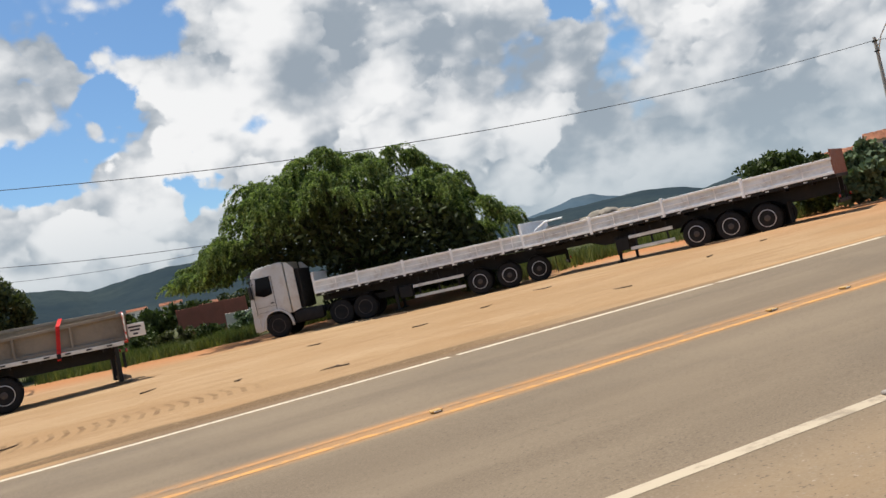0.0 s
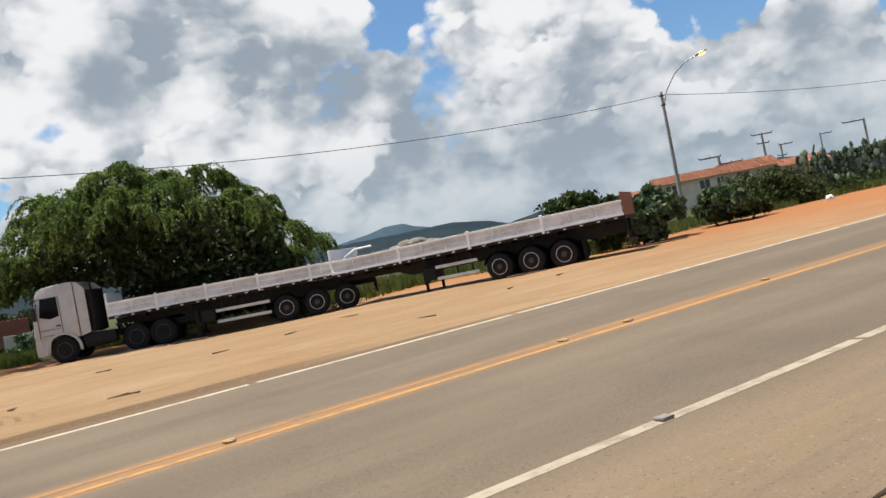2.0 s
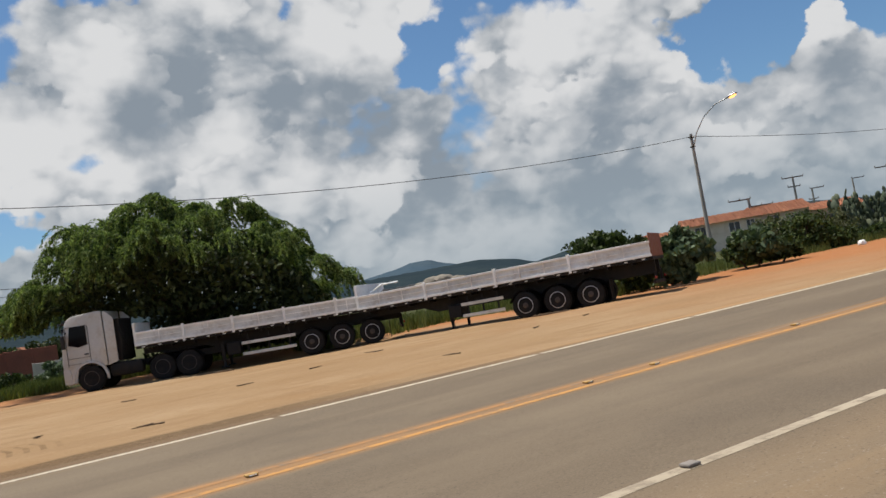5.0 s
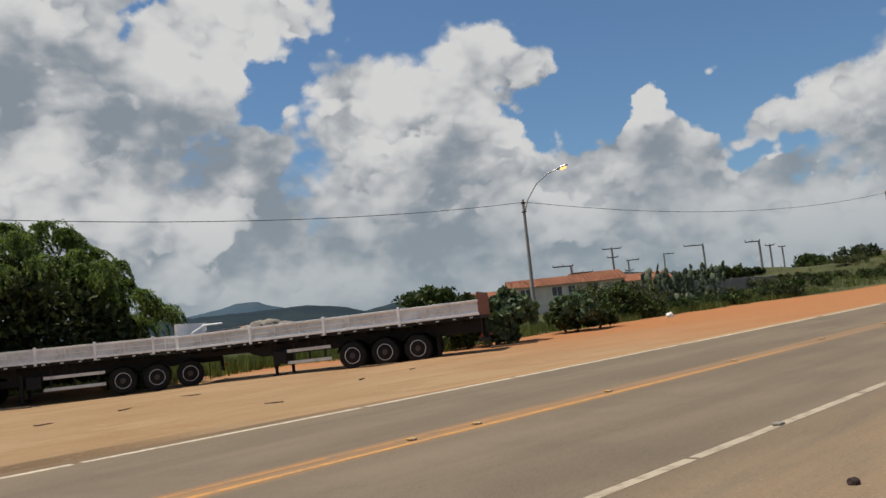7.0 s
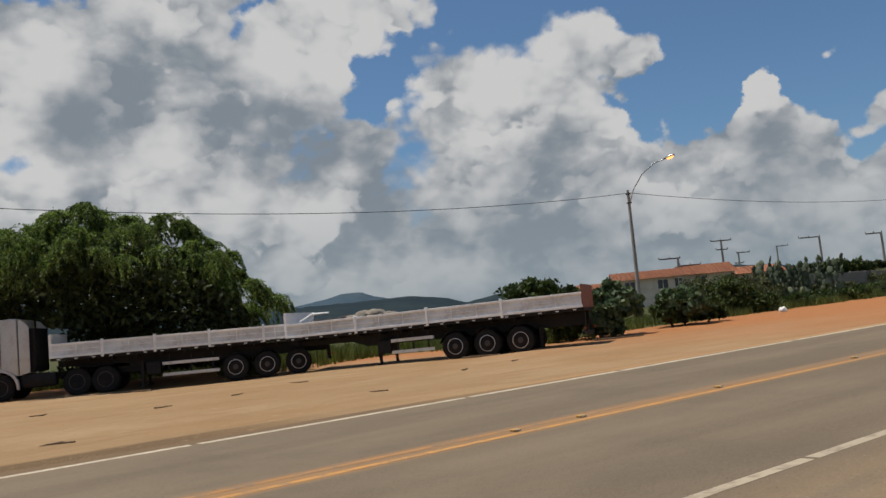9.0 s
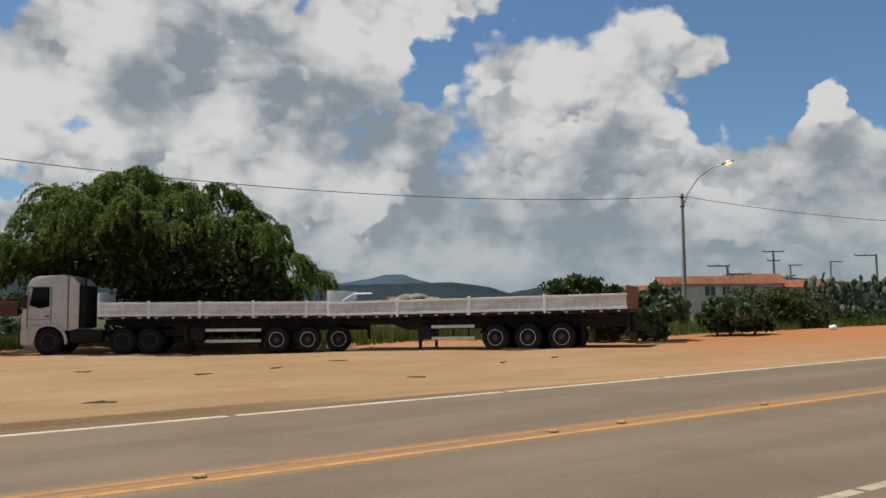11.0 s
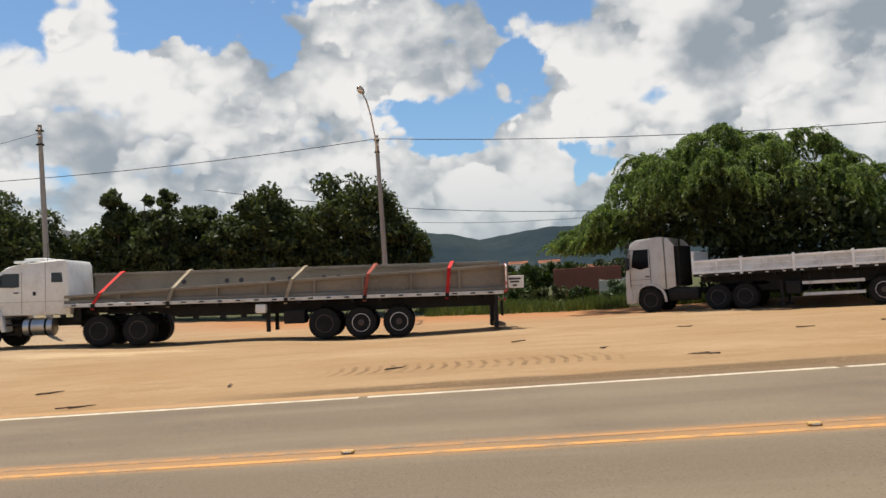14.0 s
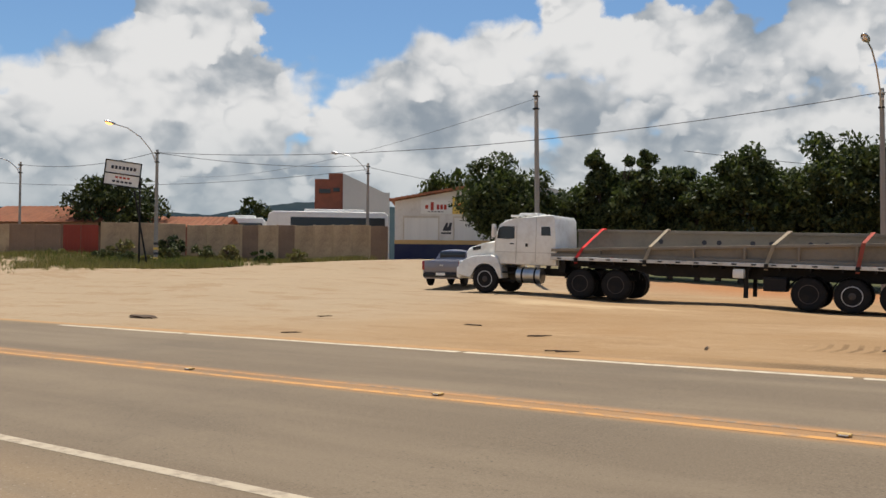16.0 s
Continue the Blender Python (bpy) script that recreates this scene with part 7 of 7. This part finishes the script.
def roadside_sign():
    """A double sign panel hung beside two thin leaning posts."""
    x, y = az_at(-53.8, 56)
    z = ground_z(x, y)
    t = thing("roadside_sign", pose(x, y, z, 0, 0, 52), "white sign board with a dark frame on thin posts", "sign")
    for dx, dy, h, lean in ((0.0, 0.0, 6.4, 0.1), (0.5, 0.5, 4.8, -0.75)):
        bm = bmesh.new()
        tube(bm, (dx, dy, -0.1), (dx + lean - 0.1, dy, h), 0.06, 0.05, 8)
        part("post", bm, M["chassis"], t)
    bm = bmesh.new()
    box(bm, (-1.03, -0.05, 5.63), (2.0, 0.08, 1.5), 0.01)
    pn = part("panel", bm, M["sign_white"], t, "white panel", smooth=False)
    bm = bmesh.new()
    for z_ in (4.88, 5.6, 6.38):
        box(bm, (-1.03, -0.1, z_), (2.1, 0.06, 0.07))
    for x_ in (-2.06, 0.0):
        box(bm, (x_, -0.1, 5.63), (0.07, 0.06, 1.56))
    part("panel_frame", bm, M["chassis"], pn, smooth=False)
    hinge = Vector((0.0, -0.05, 5.63))
    pn.matrix_basis = Matrix.Translation(hinge) @ Euler((0, radians(6.5), 0)).to_matrix().to_4x4() @ Matrix.Translation(-hinge)
    for z_, w, m in ((5.98, 1.5, "ink"), (5.38, 0.9, "ink_red"), (5.12, 1.2, "ink")):
        n = int(w / 0.2)
        bm = bmesh.new()
        for k in range(n):
            box(bm, (-1.0 - w / 2 + (k + 0.5) * w / n, -0.1, z_), (w / n * 0.7, 0.015, 0.2 if m == "ink" and z_ > 5.9 else 0.12))
        part("lettering_bar", bm, M[m], pn, smooth=False)


roadside_sign()
# brick ruin and pale houses between the lorries
wall_run("wall_ruin", (4.6, 60.5), (9.2, 59.6), 0.0, 2.3, 3, ["brick_red"], "low red brick wall in the scrub")
wall_run("wall_ruin_2", (7.3, 57.0), (9.0, 56.8), -0.1, 1.35, 1, ["plaster_pale"], "pale plastered low wall")
for az, d, w, h in ((5.0, 300, 9, 6.2), (6.3, 320, 10, 7.0), (7.6, 290, 8, 5.5), (31.5, 210, 9, 4.6), (8.7, 330, 8, 6.6), (3.4, 420, 10, 12.5), (1.4, 430, 9, 13.0)):
    x, y = az_at(az, d)
    tiled_house("house", pose(x, y, 0.0, 0, 0, -az), w, 8, h, h + 1.2, "plaster_white", [(2.5, h - 1.6, 1.3, 1.2), (6, h - 1.6, 1.3, 1.2)], "small white house far off among trees")


# ---- trees, shrubs and grass ----
# scrub before the brick wall past the yard
for x, y, top, c, seed, m in ((3.4, 51.0, 1.2, (1.6, 1.0), 151, "leaf_scrub"), (5.6, 52.5, 1.0, (1.4, 1.0), 152, "leaf_mid"), (7.6, 51.5, 1.25, (1.3, 1.0), 153, "leaf_grey"), (1.6, 53.0, 1.6, (1.6, 1.2), 154, "leaf_mid"), (-0.6, 56.0, 2.3, (2.0, 1.5), 155, "leaf_dark"), (9.4, 53.0, 0.9, (1.5, 1.0), 156, "leaf_scrub")):
    leafy_tree("bush", x, y, top, c, M[m], "low green scrub bush in the grass", seed, 30, 60, (0.10, 0.045), "scrub past the yard", 0.05, 0.3, 0.0)
# dark trees behind the loaded lorry
for x, y, top, c, seed, n in ((-24.0, 41.5, 7.5, (2.6, 2.4), 21, 95), (-19.3, 43.3, 8.1, (0.75, 0.7), 22, 26), (-20.8, 44.0, 6.3, (1.9, 1.8), 23, 60), (-17.6, 43.8, 7.7, (0.6, 0.6), 24, 20), (-16.8, 44.2, 7.9, (0.7, 0.7), 25, 24),
                              (-17.2, 44.6, 6.0, (2.4, 2.0), 26, 70), (-14.4, 45.2, 6.5, (1.6, 1.6), 27, 50), (-12.2, 45.6, 7.8, (1.9, 1.9), 28, 75), (-7.6, 47.0, 8.2, (3.0, 2.8), 29, 130), (-4.6, 47.6, 5.4, (1.8, 1.8), 30, 45), (-10.2, 46.4, 6.4, (1.6, 1.6), 33, 45),
                              (-18.6, 44.9, 6.9, (1.7, 1.5), 34, 48), (-16.0, 45.6, 7.0, (1.7, 1.5), 35, 48), (-13.6, 46.3, 6.7, (1.5, 1.5), 36, 44), (-10.6, 47.3, 7.0, (1.5, 1.5), 37, 44), (-22.4, 43.6, 5.6, (1.6, 1.5), 38, 40)):
    leafy_tree("tree", x, y, top, c, M["leaf_grove"], "dark green dense roadside tree", seed, n + 12, 150, (0.125, 0.05), "trees behind the lorry", 0.14, -0.25, 0.14)
leafy_tree("tree", -38.6, 58.0, 8.9, (3.4, 3.0), M["leaf_mid"], "green tree behind the workshop roof", 41, 70, 60, (0.2, 0.09))
leafy_tree("tree", -66.5, 46.5, 8.7, (5.0, 4.0), M["leaf_dark"], "dark spreading tree behind the houses", 42, 120, 70, (0.2, 0.09), upright=0.1)
leafy_tree("tree", -70.0, 33.0, 8.0, (4.0, 4.0), M["leaf_mid"], "spreading tree by the wall", 43, 90, 60, (0.2, 0.09))
leafy_tree("tree", -82.0, 77.0, 9.6, (2.6, 2.6), M["leaf_dark"], "dark sparse tree behind the wall", 44, 34, 50, (0.3, 0.12))
leafy_tree("tree", -79.0, 66.0, 6.6, (1.2, 1.2), M["leaf_dark"], "small dark tree behind the wall", 45, 14, 40, (0.25, 0.1))
leafy_tree("bush", -52.6, 41.3, 3.4, (1.2, 1.1), M["leaf_dark"], "dark bush against the old wall", 46, 26, 70, (0.10, 0.04), low=0.02)
leafy_tree("bush", -48.6, 43.3, 2.5, (1.2, 1.0), M["grass_dry"], "low dry bush against the old wall", 47, 20, 60, (0.10, 0.035), low=0.0)
leafy_tree("bush", -44.0, 45.5, 2.2, (0.9, 0.8), M["grass_dry"], "low dry bush against the old wall", 48, 14, 60, (0.10, 0.035), low=0.0)
leafy_tree("bush", -55.5, 39.0, 2.9, (1.1, 0.9), M["grass_dry"], "pale shrub by the gate", 49, 16, 60, (0.10, 0.035), low=0.0)
for x, y, top, c, seed, m in ((-50.5, 36.0, 1.9, (0.9, 0.8), 171, "leaf_scrub"), (-47.6, 35.4, 1.6, (0.8, 0.7), 172, "grass_dry"), (-53.8, 36.4, 2.1, (1.0, 0.8), 173, "leaf_scrub"), (-57.5, 35.2, 2.1, (1.2, 0.8), 174, "grass_dry"), (-50.4, 42.4, 2.6, (1.0, 0.9), 175, "leaf_scrub"), (-46.2, 44.4, 2.2, (0.9, 0.8), 176, "leaf_mid"), (-49.3, 38.6, 2.3, (0.8, 0.7), 177, "leaf_scrub")):
    leafy_tree("bush", x, y, top, c, M[m], "low ragged bush in the dry grass", seed, 18, 55, (0.09, 0.035), "bushes round the sign", 0.04, 0.4, 0.0)
# verge shrubs behind the second trailer
for az, d, top, c, seed, n, m in ((48.2, 35.5, 2.2, (1.2, 1.1), 51, 46, "leaf_grey"), (49.3, 36.0, 2.45, (1.1, 1.0), 52, 46, "leaf_grey"), (46.2, 36.0, 1.2, (1.5, 1.0), 53, 34, "leaf_mid"), (53.0, 39.5, 1.8, (1.0, 1.0), 54, 36, "leaf_mid"),
                                  (53.6, 40.0, 2.05, (1.4, 1.2), 55, 50, "leaf_grey"), (55.0, 41.0, 1.5, (1.1, 1.0), 56, 36, "leaf_mid"), (56.6, 49.0, 2.6, (1.7, 1.6), 57, 50, "leaf_mid"), (58.2, 50.0, 1.5, (1.6, 1.2), 58, 40, "leaf_mid"),
                                  (60.6, 54.0, 1.1, (1.4, 1.0), 59, 30, "leaf_mid"), (63.5, 58.0, 1.25, (1.8, 1.2), 60, 34, "leaf_mid"), (66.5, 62.0, 1.5, (1.8, 1.2), 62, 30, "leaf_dark"),
                                  (54.6, 52.0, 2.7, (2.2, 1.6), 162, 56, "leaf_scrub"), (57.6, 55.0, 2.6, (2.2, 1.6), 163, 56, "leaf_scrub")):
    x, y = az_at(az, d)
    leafy_tree("bush", x, y, top, c, M[m], "grey-green broad-leaved roadside bush" if m == "leaf_grey" else "green scrubby roadside bush", seed, n, 60, (0.13, 0.085) if m == "leaf_grey" else (0.1, 0.04), "roadside bushes", 0.05, 0.3, 0.02)
for k in range(22):
    az = 58.0 + k * 1.15
    x, y = az_at(az, 60 + k * 1.6 + 9 * (k % 3))
    leafy_tree("bush", x, y, ground_z(x, y) + 0.75 + 0.35 * (k % 4 == 1), (2.6, 1.6), M["leaf_scrub" if k % 3 else "leaf_mid"], "low olive scrubby bush on the rise", 120 + k, 34, 60, (0.10, 0.04), "scrub on the rise", 0.05, 0.2, 0.0)
leafy_tree("tree", *az_at(44.0, 60), 3.95, (2.5, 2.2), M["leaf_mid"], "rounded green tree behind the trailer", 63, 80, 60, (0.16, 0.07))
leafy_tree("tree", *az_at(46.3, 64), 3.3, (1.2, 1.2), M["leaf_dark"], "small dark tree behind the trailer", 64, 30, 50, (0.16, 0.07))
leafy_tree("tree", *az_at(75.6, 108), 8.3, (3.6, 3.0), M["leaf_dark"], "dark dense tree on the rise", 65, 110, 70, (0.26, 0.12), low=0.1)
for az, d, top, c, seed in ((61.5, 95, 4.2, (3.4, 2.2), 66), (63.2, 98, 4.5, (3.0, 2.2), 67), (64.5, 100, 3.9, (2.6, 2), 68), (68.5, 125, 5.6, (4, 3), 69), (71.0, 130, 6.2, (4, 3), 70), (3.2, 66, 3.2, (2.0, 2.0), 71), (1.2, 70, 2.8, (1.6, 1.6), 72),
                            (36.8, 70, 2.5, (3.0, 2.0), 73), (39.5, 74, 2.6, (3.0, 2.0), 74), (29.0, 70, 1.9, (2.5, 2.0), 75), (33.5, 62, 1.6, (2.5, 1.5), 76), (5.5, 90, 3.4, (3, 2), 77), (8.5, 95, 3.6, (4, 2), 78)):
    x, y = az_at(az, d)
    leafy_tree("tree", x, y, top, c, M["leaf_mid" if seed % 2 else "leaf_dark"], "distant scrubby green tree", seed, 50, 50, (0.2, 0.09), "distant trees", low=0.05)


def cactus_clump(x, y, top, n, seed):
    """A stand of jointed prickly-pear stems, pad upon pad."""
    rnd = random.Random(seed)
    z = ground_z(x, y)
    t = thing("cactus", pose(x, y, z), "tall grey-green jointed cactus stand over the wall", "cactus", "cactus stands")
    for k in range(n):
        px, py = rnd.uniform(-1.6, 1.6), rnd.uniform(-0.8, 0.8)
        h = 0.0
        q = Vector((px, py, 0))
        bm = bmesh.new()
        while h < (top - z) * rnd.uniform(0.75, 1.0):
            r = rnd.uniform(0.16, 0.24)
            m = Matrix.Translation(q + Vector((0, 0, r * 1.3))) @ Euler((rnd.uniform(-0.4, 0.4), rnd.uniform(-0.5, 0.5), rnd.uniform(0, 3))).to_matrix().to_4x4() @ Matrix.Diagonal((r, 0.05, r * 1.5, 1))
            bmesh.ops.create_icosphere(bm, subdivisions=2, radius=1.0, matrix=m)
            q = q + Vector((rnd.uniform(-0.14, 0.14), rnd.uniform(-0.1, 0.1), r * 2.2))
            h = q.z
        tagged(part("stem", bm, M["cactus"], t), kind="stuff")


for k, az in enumerate((58.8, 59.6, 60.4, 61.3, 62.2)):
    x, y = az_at(az, 69 + k)
    cactus_clump(x, y, 3.6 + 0.3 * math.sin(k * 2), 9, 80 + k)


def places(n, seed, region):
    rnd = random.Random(seed)
    out = []
    while len(out) < n:
        x, y = region(rnd)
        if noise.noise((x * 0.35, y * 0.35, seed)) > -0.25:
            out.append((x, y, ground_z(x, y)))
    return out


def verge(rnd):
    x = rnd.uniform(24, 130) if rnd.random() < 0.5 else rnd.uniform(24, 62)
    edge = float(np.interp(x, [24, 36, 50, 85, 160], [25.0, 25.5, 24.5, 20.5, 18.0]))
    return x, edge + abs(rnd.gauss(0, 1)) * (3.5 + x * 0.05)


grass_patch("verge_grass", places(5200, 5, verge), M["grass"], "rough green grass and weeds along the verge", (0.15, 0.55))
grass_patch("yard_grass", places(4600, 6, lambda r: (r.uniform(-4, 24), 43 + abs(r.gauss(0, 1)) * 7)), M["grass"], "rough green grass past the yard", (0.08, 0.62), 0.025)
grass_patch("under_trailer_grass", places(900, 8, lambda r: (r.uniform(16, 30), 34 + abs(r.gauss(0, 1)) * 5)), M["grass"], "green weeds behind the trailers", (0.3, 0.8), 0.022)
grass_patch("corner_grass", places(4200, 7, lambda r: (-41.0 - abs(r.gauss(0, 1)) * 11, 34 + r.gauss(0, 1) * 2.6)), M["grass_dry"], "dry yellow grass round the sign", (0.08, 0.42), 0.02)
grass_patch("corner_weeds", places(520, 17, lambda r: (-41.0 - abs(r.gauss(0, 1)) * 10, 35.0 + r.gauss(0, 1) * 2.2)), M["grass"], "green weeds among the dry grass", (0.15, 0.6), 0.022)
grass_patch("wall_foot_grass", places(1500, 9, lambda r: (lambda u: (-55 + u * 15.5 + r.gauss(0, .6), 41.5 + u * 7.2 - abs(r.gauss(0, 1.0))))(r.random())), M["grass_dry"], "dry weeds at the foot of the old wall", (0.15, 0.45), 0.02)

# ---- small things on the ground ----
for k, x in enumerate((-26.0, -16.4, -9.1, -5.2, -1.33, 2.61, 6.69, 7.8, 10.68, 14.7, 18.8, 22.8)):
    st = thing("road_stud", pose(x, CENTRE, road_z(x) + 0.014), "dirty yellow road stud on the centre line", "road stud", "road studs")
    bm = bmesh.new()
    box(bm, (0, 0, 0.014), (0.11, 0.09, 0.022), 0.009)
    body = part("body", bm, M["stud"], st)
    bm = bmesh.new()
    box(bm, (0, -0.046, 0.014), (0.07, 0.008, 0.010))
    part("reflector", bm, M["sign_white"], body)
for x in (-17.0, 4.05, 8.0, 13.6):
    st = thing("road_stud", pose(x, NEAR_LINE, road_z(x) + 0.014), "worn white road stud on the edge line", "road stud", "road studs")
    bm = bmesh.new()
    box(bm, (0, 0, 0.014), (0.11, 0.09, 0.022), 0.009)
    part("body", bm, M["wall_grey"], st)


def lump(name, x, y, size, mat, label, category, seed, z=None):
    bm = bmesh.new()
    bmesh.ops.create_icosphere(bm, subdivisions=3, radius=1.0)
    for v in bm.verts:
        v.co *= 1 + 0.35 * noise.noise(v.co * 1.6 + Vector((seed, seed * 2, 0)))
        v.co = Vector((v.co.x * size[0], v.co.y * size[1], max(-0.35, v.co.z) * size[2]))
    ob = new(name, mesh(name, bm, mat, True))
    ob.matrix_basis = pose(x, y, (rough_ground(x, y) if z is None else z) + 0.3 * size[2], 0, 0, seed * 40)
    return tagged(ob, label, category)


lump("rock", 5.8, 2.19, (0.042, 0.035, 0.036), M["rock_dark"], "dark lump of rock on the shoulder", "rock", 3, road_z(5.8) + 0.012)
lump("plastic_bag", *az_at(59.62, 47), (0.24, 0.2, 0.2), M["sign_white"], "white plastic bag in the grass", "bag", 5)
DEBRIS = [(-1.9, 15.5), (2.2, 17.2), (3.5, 14.6), (7.0, 19.6), (9.2, 20.5), (14.5, 17.8), (10.0, 15.2), (17.0, 18.5), (-4.5, 14.2), (-8.0, 15.0), (-10.5, 16.6), (0.6, 21.0), (5.0, 23.0), (12.0, 22.5), (-12.6, 12.8), (-6.2, 12.4), (-15.5, 17.2)]
for k, (x, y) in enumerate(DEBRIS):
    rnd = random.Random(k)
    bm = bmesh.new()
    for j in range(5):
        a = rnd.uniform(-0.5, 0.5)
        c = Vector((rnd.uniform(-0.12, 0.12), rnd.uniform(-0.06, 0.06), 0.015))
        u = Vector((math.cos(a), math.sin(a), rnd.uniform(-0.05, 0.1))) * rnd.uniform(0.08, 0.2)
        tube(bm, c - u, c + u, 0.012, 0.006, 5)
    ob = new("twig_litter", mesh("twig_litter", bm, M["twig"]))
    ob.matrix_basis = pose(x, y, rough_ground(x, y) + 0.005, 0, 0, rnd.uniform(0, 180))
    tagged(ob, "dark dry twigs and litter on the sand", "litter", "ground litter")
big = lump("litter_heap", -19.4, 14.3, (0.5, 0.22, 0.07), M["twig"], "low heap of dark litter on the sand", "litter", 9)
for k, (x, y, s) in enumerate(((10.5, 33.0, 1.0), (20.5, 24.2, 0.9), (26.0, 22.3, 1.2))):
    bm = bmesh.new()
    box(bm, (0, 0, 0.03), (1.6 * s, 0.1, 0.06), 0.01)
    ob = new("plank", mesh("plank", bm, M["plank"]))
    ob.matrix_basis = pose(x, y, rough_ground(x, y), 0, 0, -40)
    tagged(ob, "old dark plank lying on the sand", "plank")

# ---- stone setts on the near side, half buried in sand ----
setts = thing("pavement_setts", pose(0, 0, 0), "sunken stone setts half buried in orange sand", "pavement", kind="structure")
SETT = []
for k in range(4):
    rnd = random.Random(90 + k)
    bm = bmesh.new()
    box(bm, (0, 0, 0), (rnd.uniform(0.13, 0.15), rnd.uniform(0.088, 0.10), 0.1), 0.014)
    for v in bm.verts:
        v.co += Vector((rnd.uniform(-0.008, 0.008), rnd.uniform(-0.008, 0.008), rnd.uniform(-0.004, 0.004)))
    SETT.append(mesh("sett", bm, M["paving"]))
rnd = random.Random(12)
count = 0
for j in range(22):
    y = 1.76 - j * 0.108
    x = 3.5 + (j % 2) * 0.08 + 0.05 * j
    bare = 0.55 if j < 4 else -0.35 if j < 7 else 0.10
    while x < 9.6 and count < 300:
        x += 0.158
        if noise.noise((x * 0.9, y * 1.8, 3.0)) > bare:
            continue
        share("sett", SETT[rnd.randrange(4)], setts, pose(x + rnd.uniform(-0.008, 0.008), y + rnd.uniform(-0.008, 0.008), ground_z(x, y) - 0.046 + rnd.uniform(-0.006, 0.006), rnd.uniform(-3, 3), rnd.uniform(-3, 3), rnd.uniform(-4, 4)))
        count += 1


# ---- what moves: the saloon on the road ----
def motions():
    base = [(14.5, 6.1), (14.8, -0.36), (15.0, -4.43), (15.1, -6.70), (15.3, -11.1), (15.5, -15.7), (16.0, -27.0)]
    rows = [(t, 6.1 + 20.5 * (14.5 - t)) for t in (0.0, 2.0, 4.0, 6.0, 8.0, 10.0, 12.0, 13.0, 14.0)] + base
    walk(CAR, [(t, pose(x, 9.12, road_z(x) + 0.012, 0, -math.degrees(math.atan(road_z(x + 0.5) - road_z(x - 0.5))), 0)) for t, x in rows])
    for w, x, s in CAR_WHEELS:
        side = pose(x, s * 0.895, 0.315, 0, 0, 0 if s < 0 else 180)
        roll = [(0.0, side), (14.3, side)]
        roll += [(14.3 + k / FPS, side @ pose(0, 0, 0, 0, 43.0 * k * s, 0)) for k in range(1, 51)]
        walk(w, roll + [(16.0, side @ pose(0, 0, 0, 0, 43.0 * 51 * s, 0))])


motions()
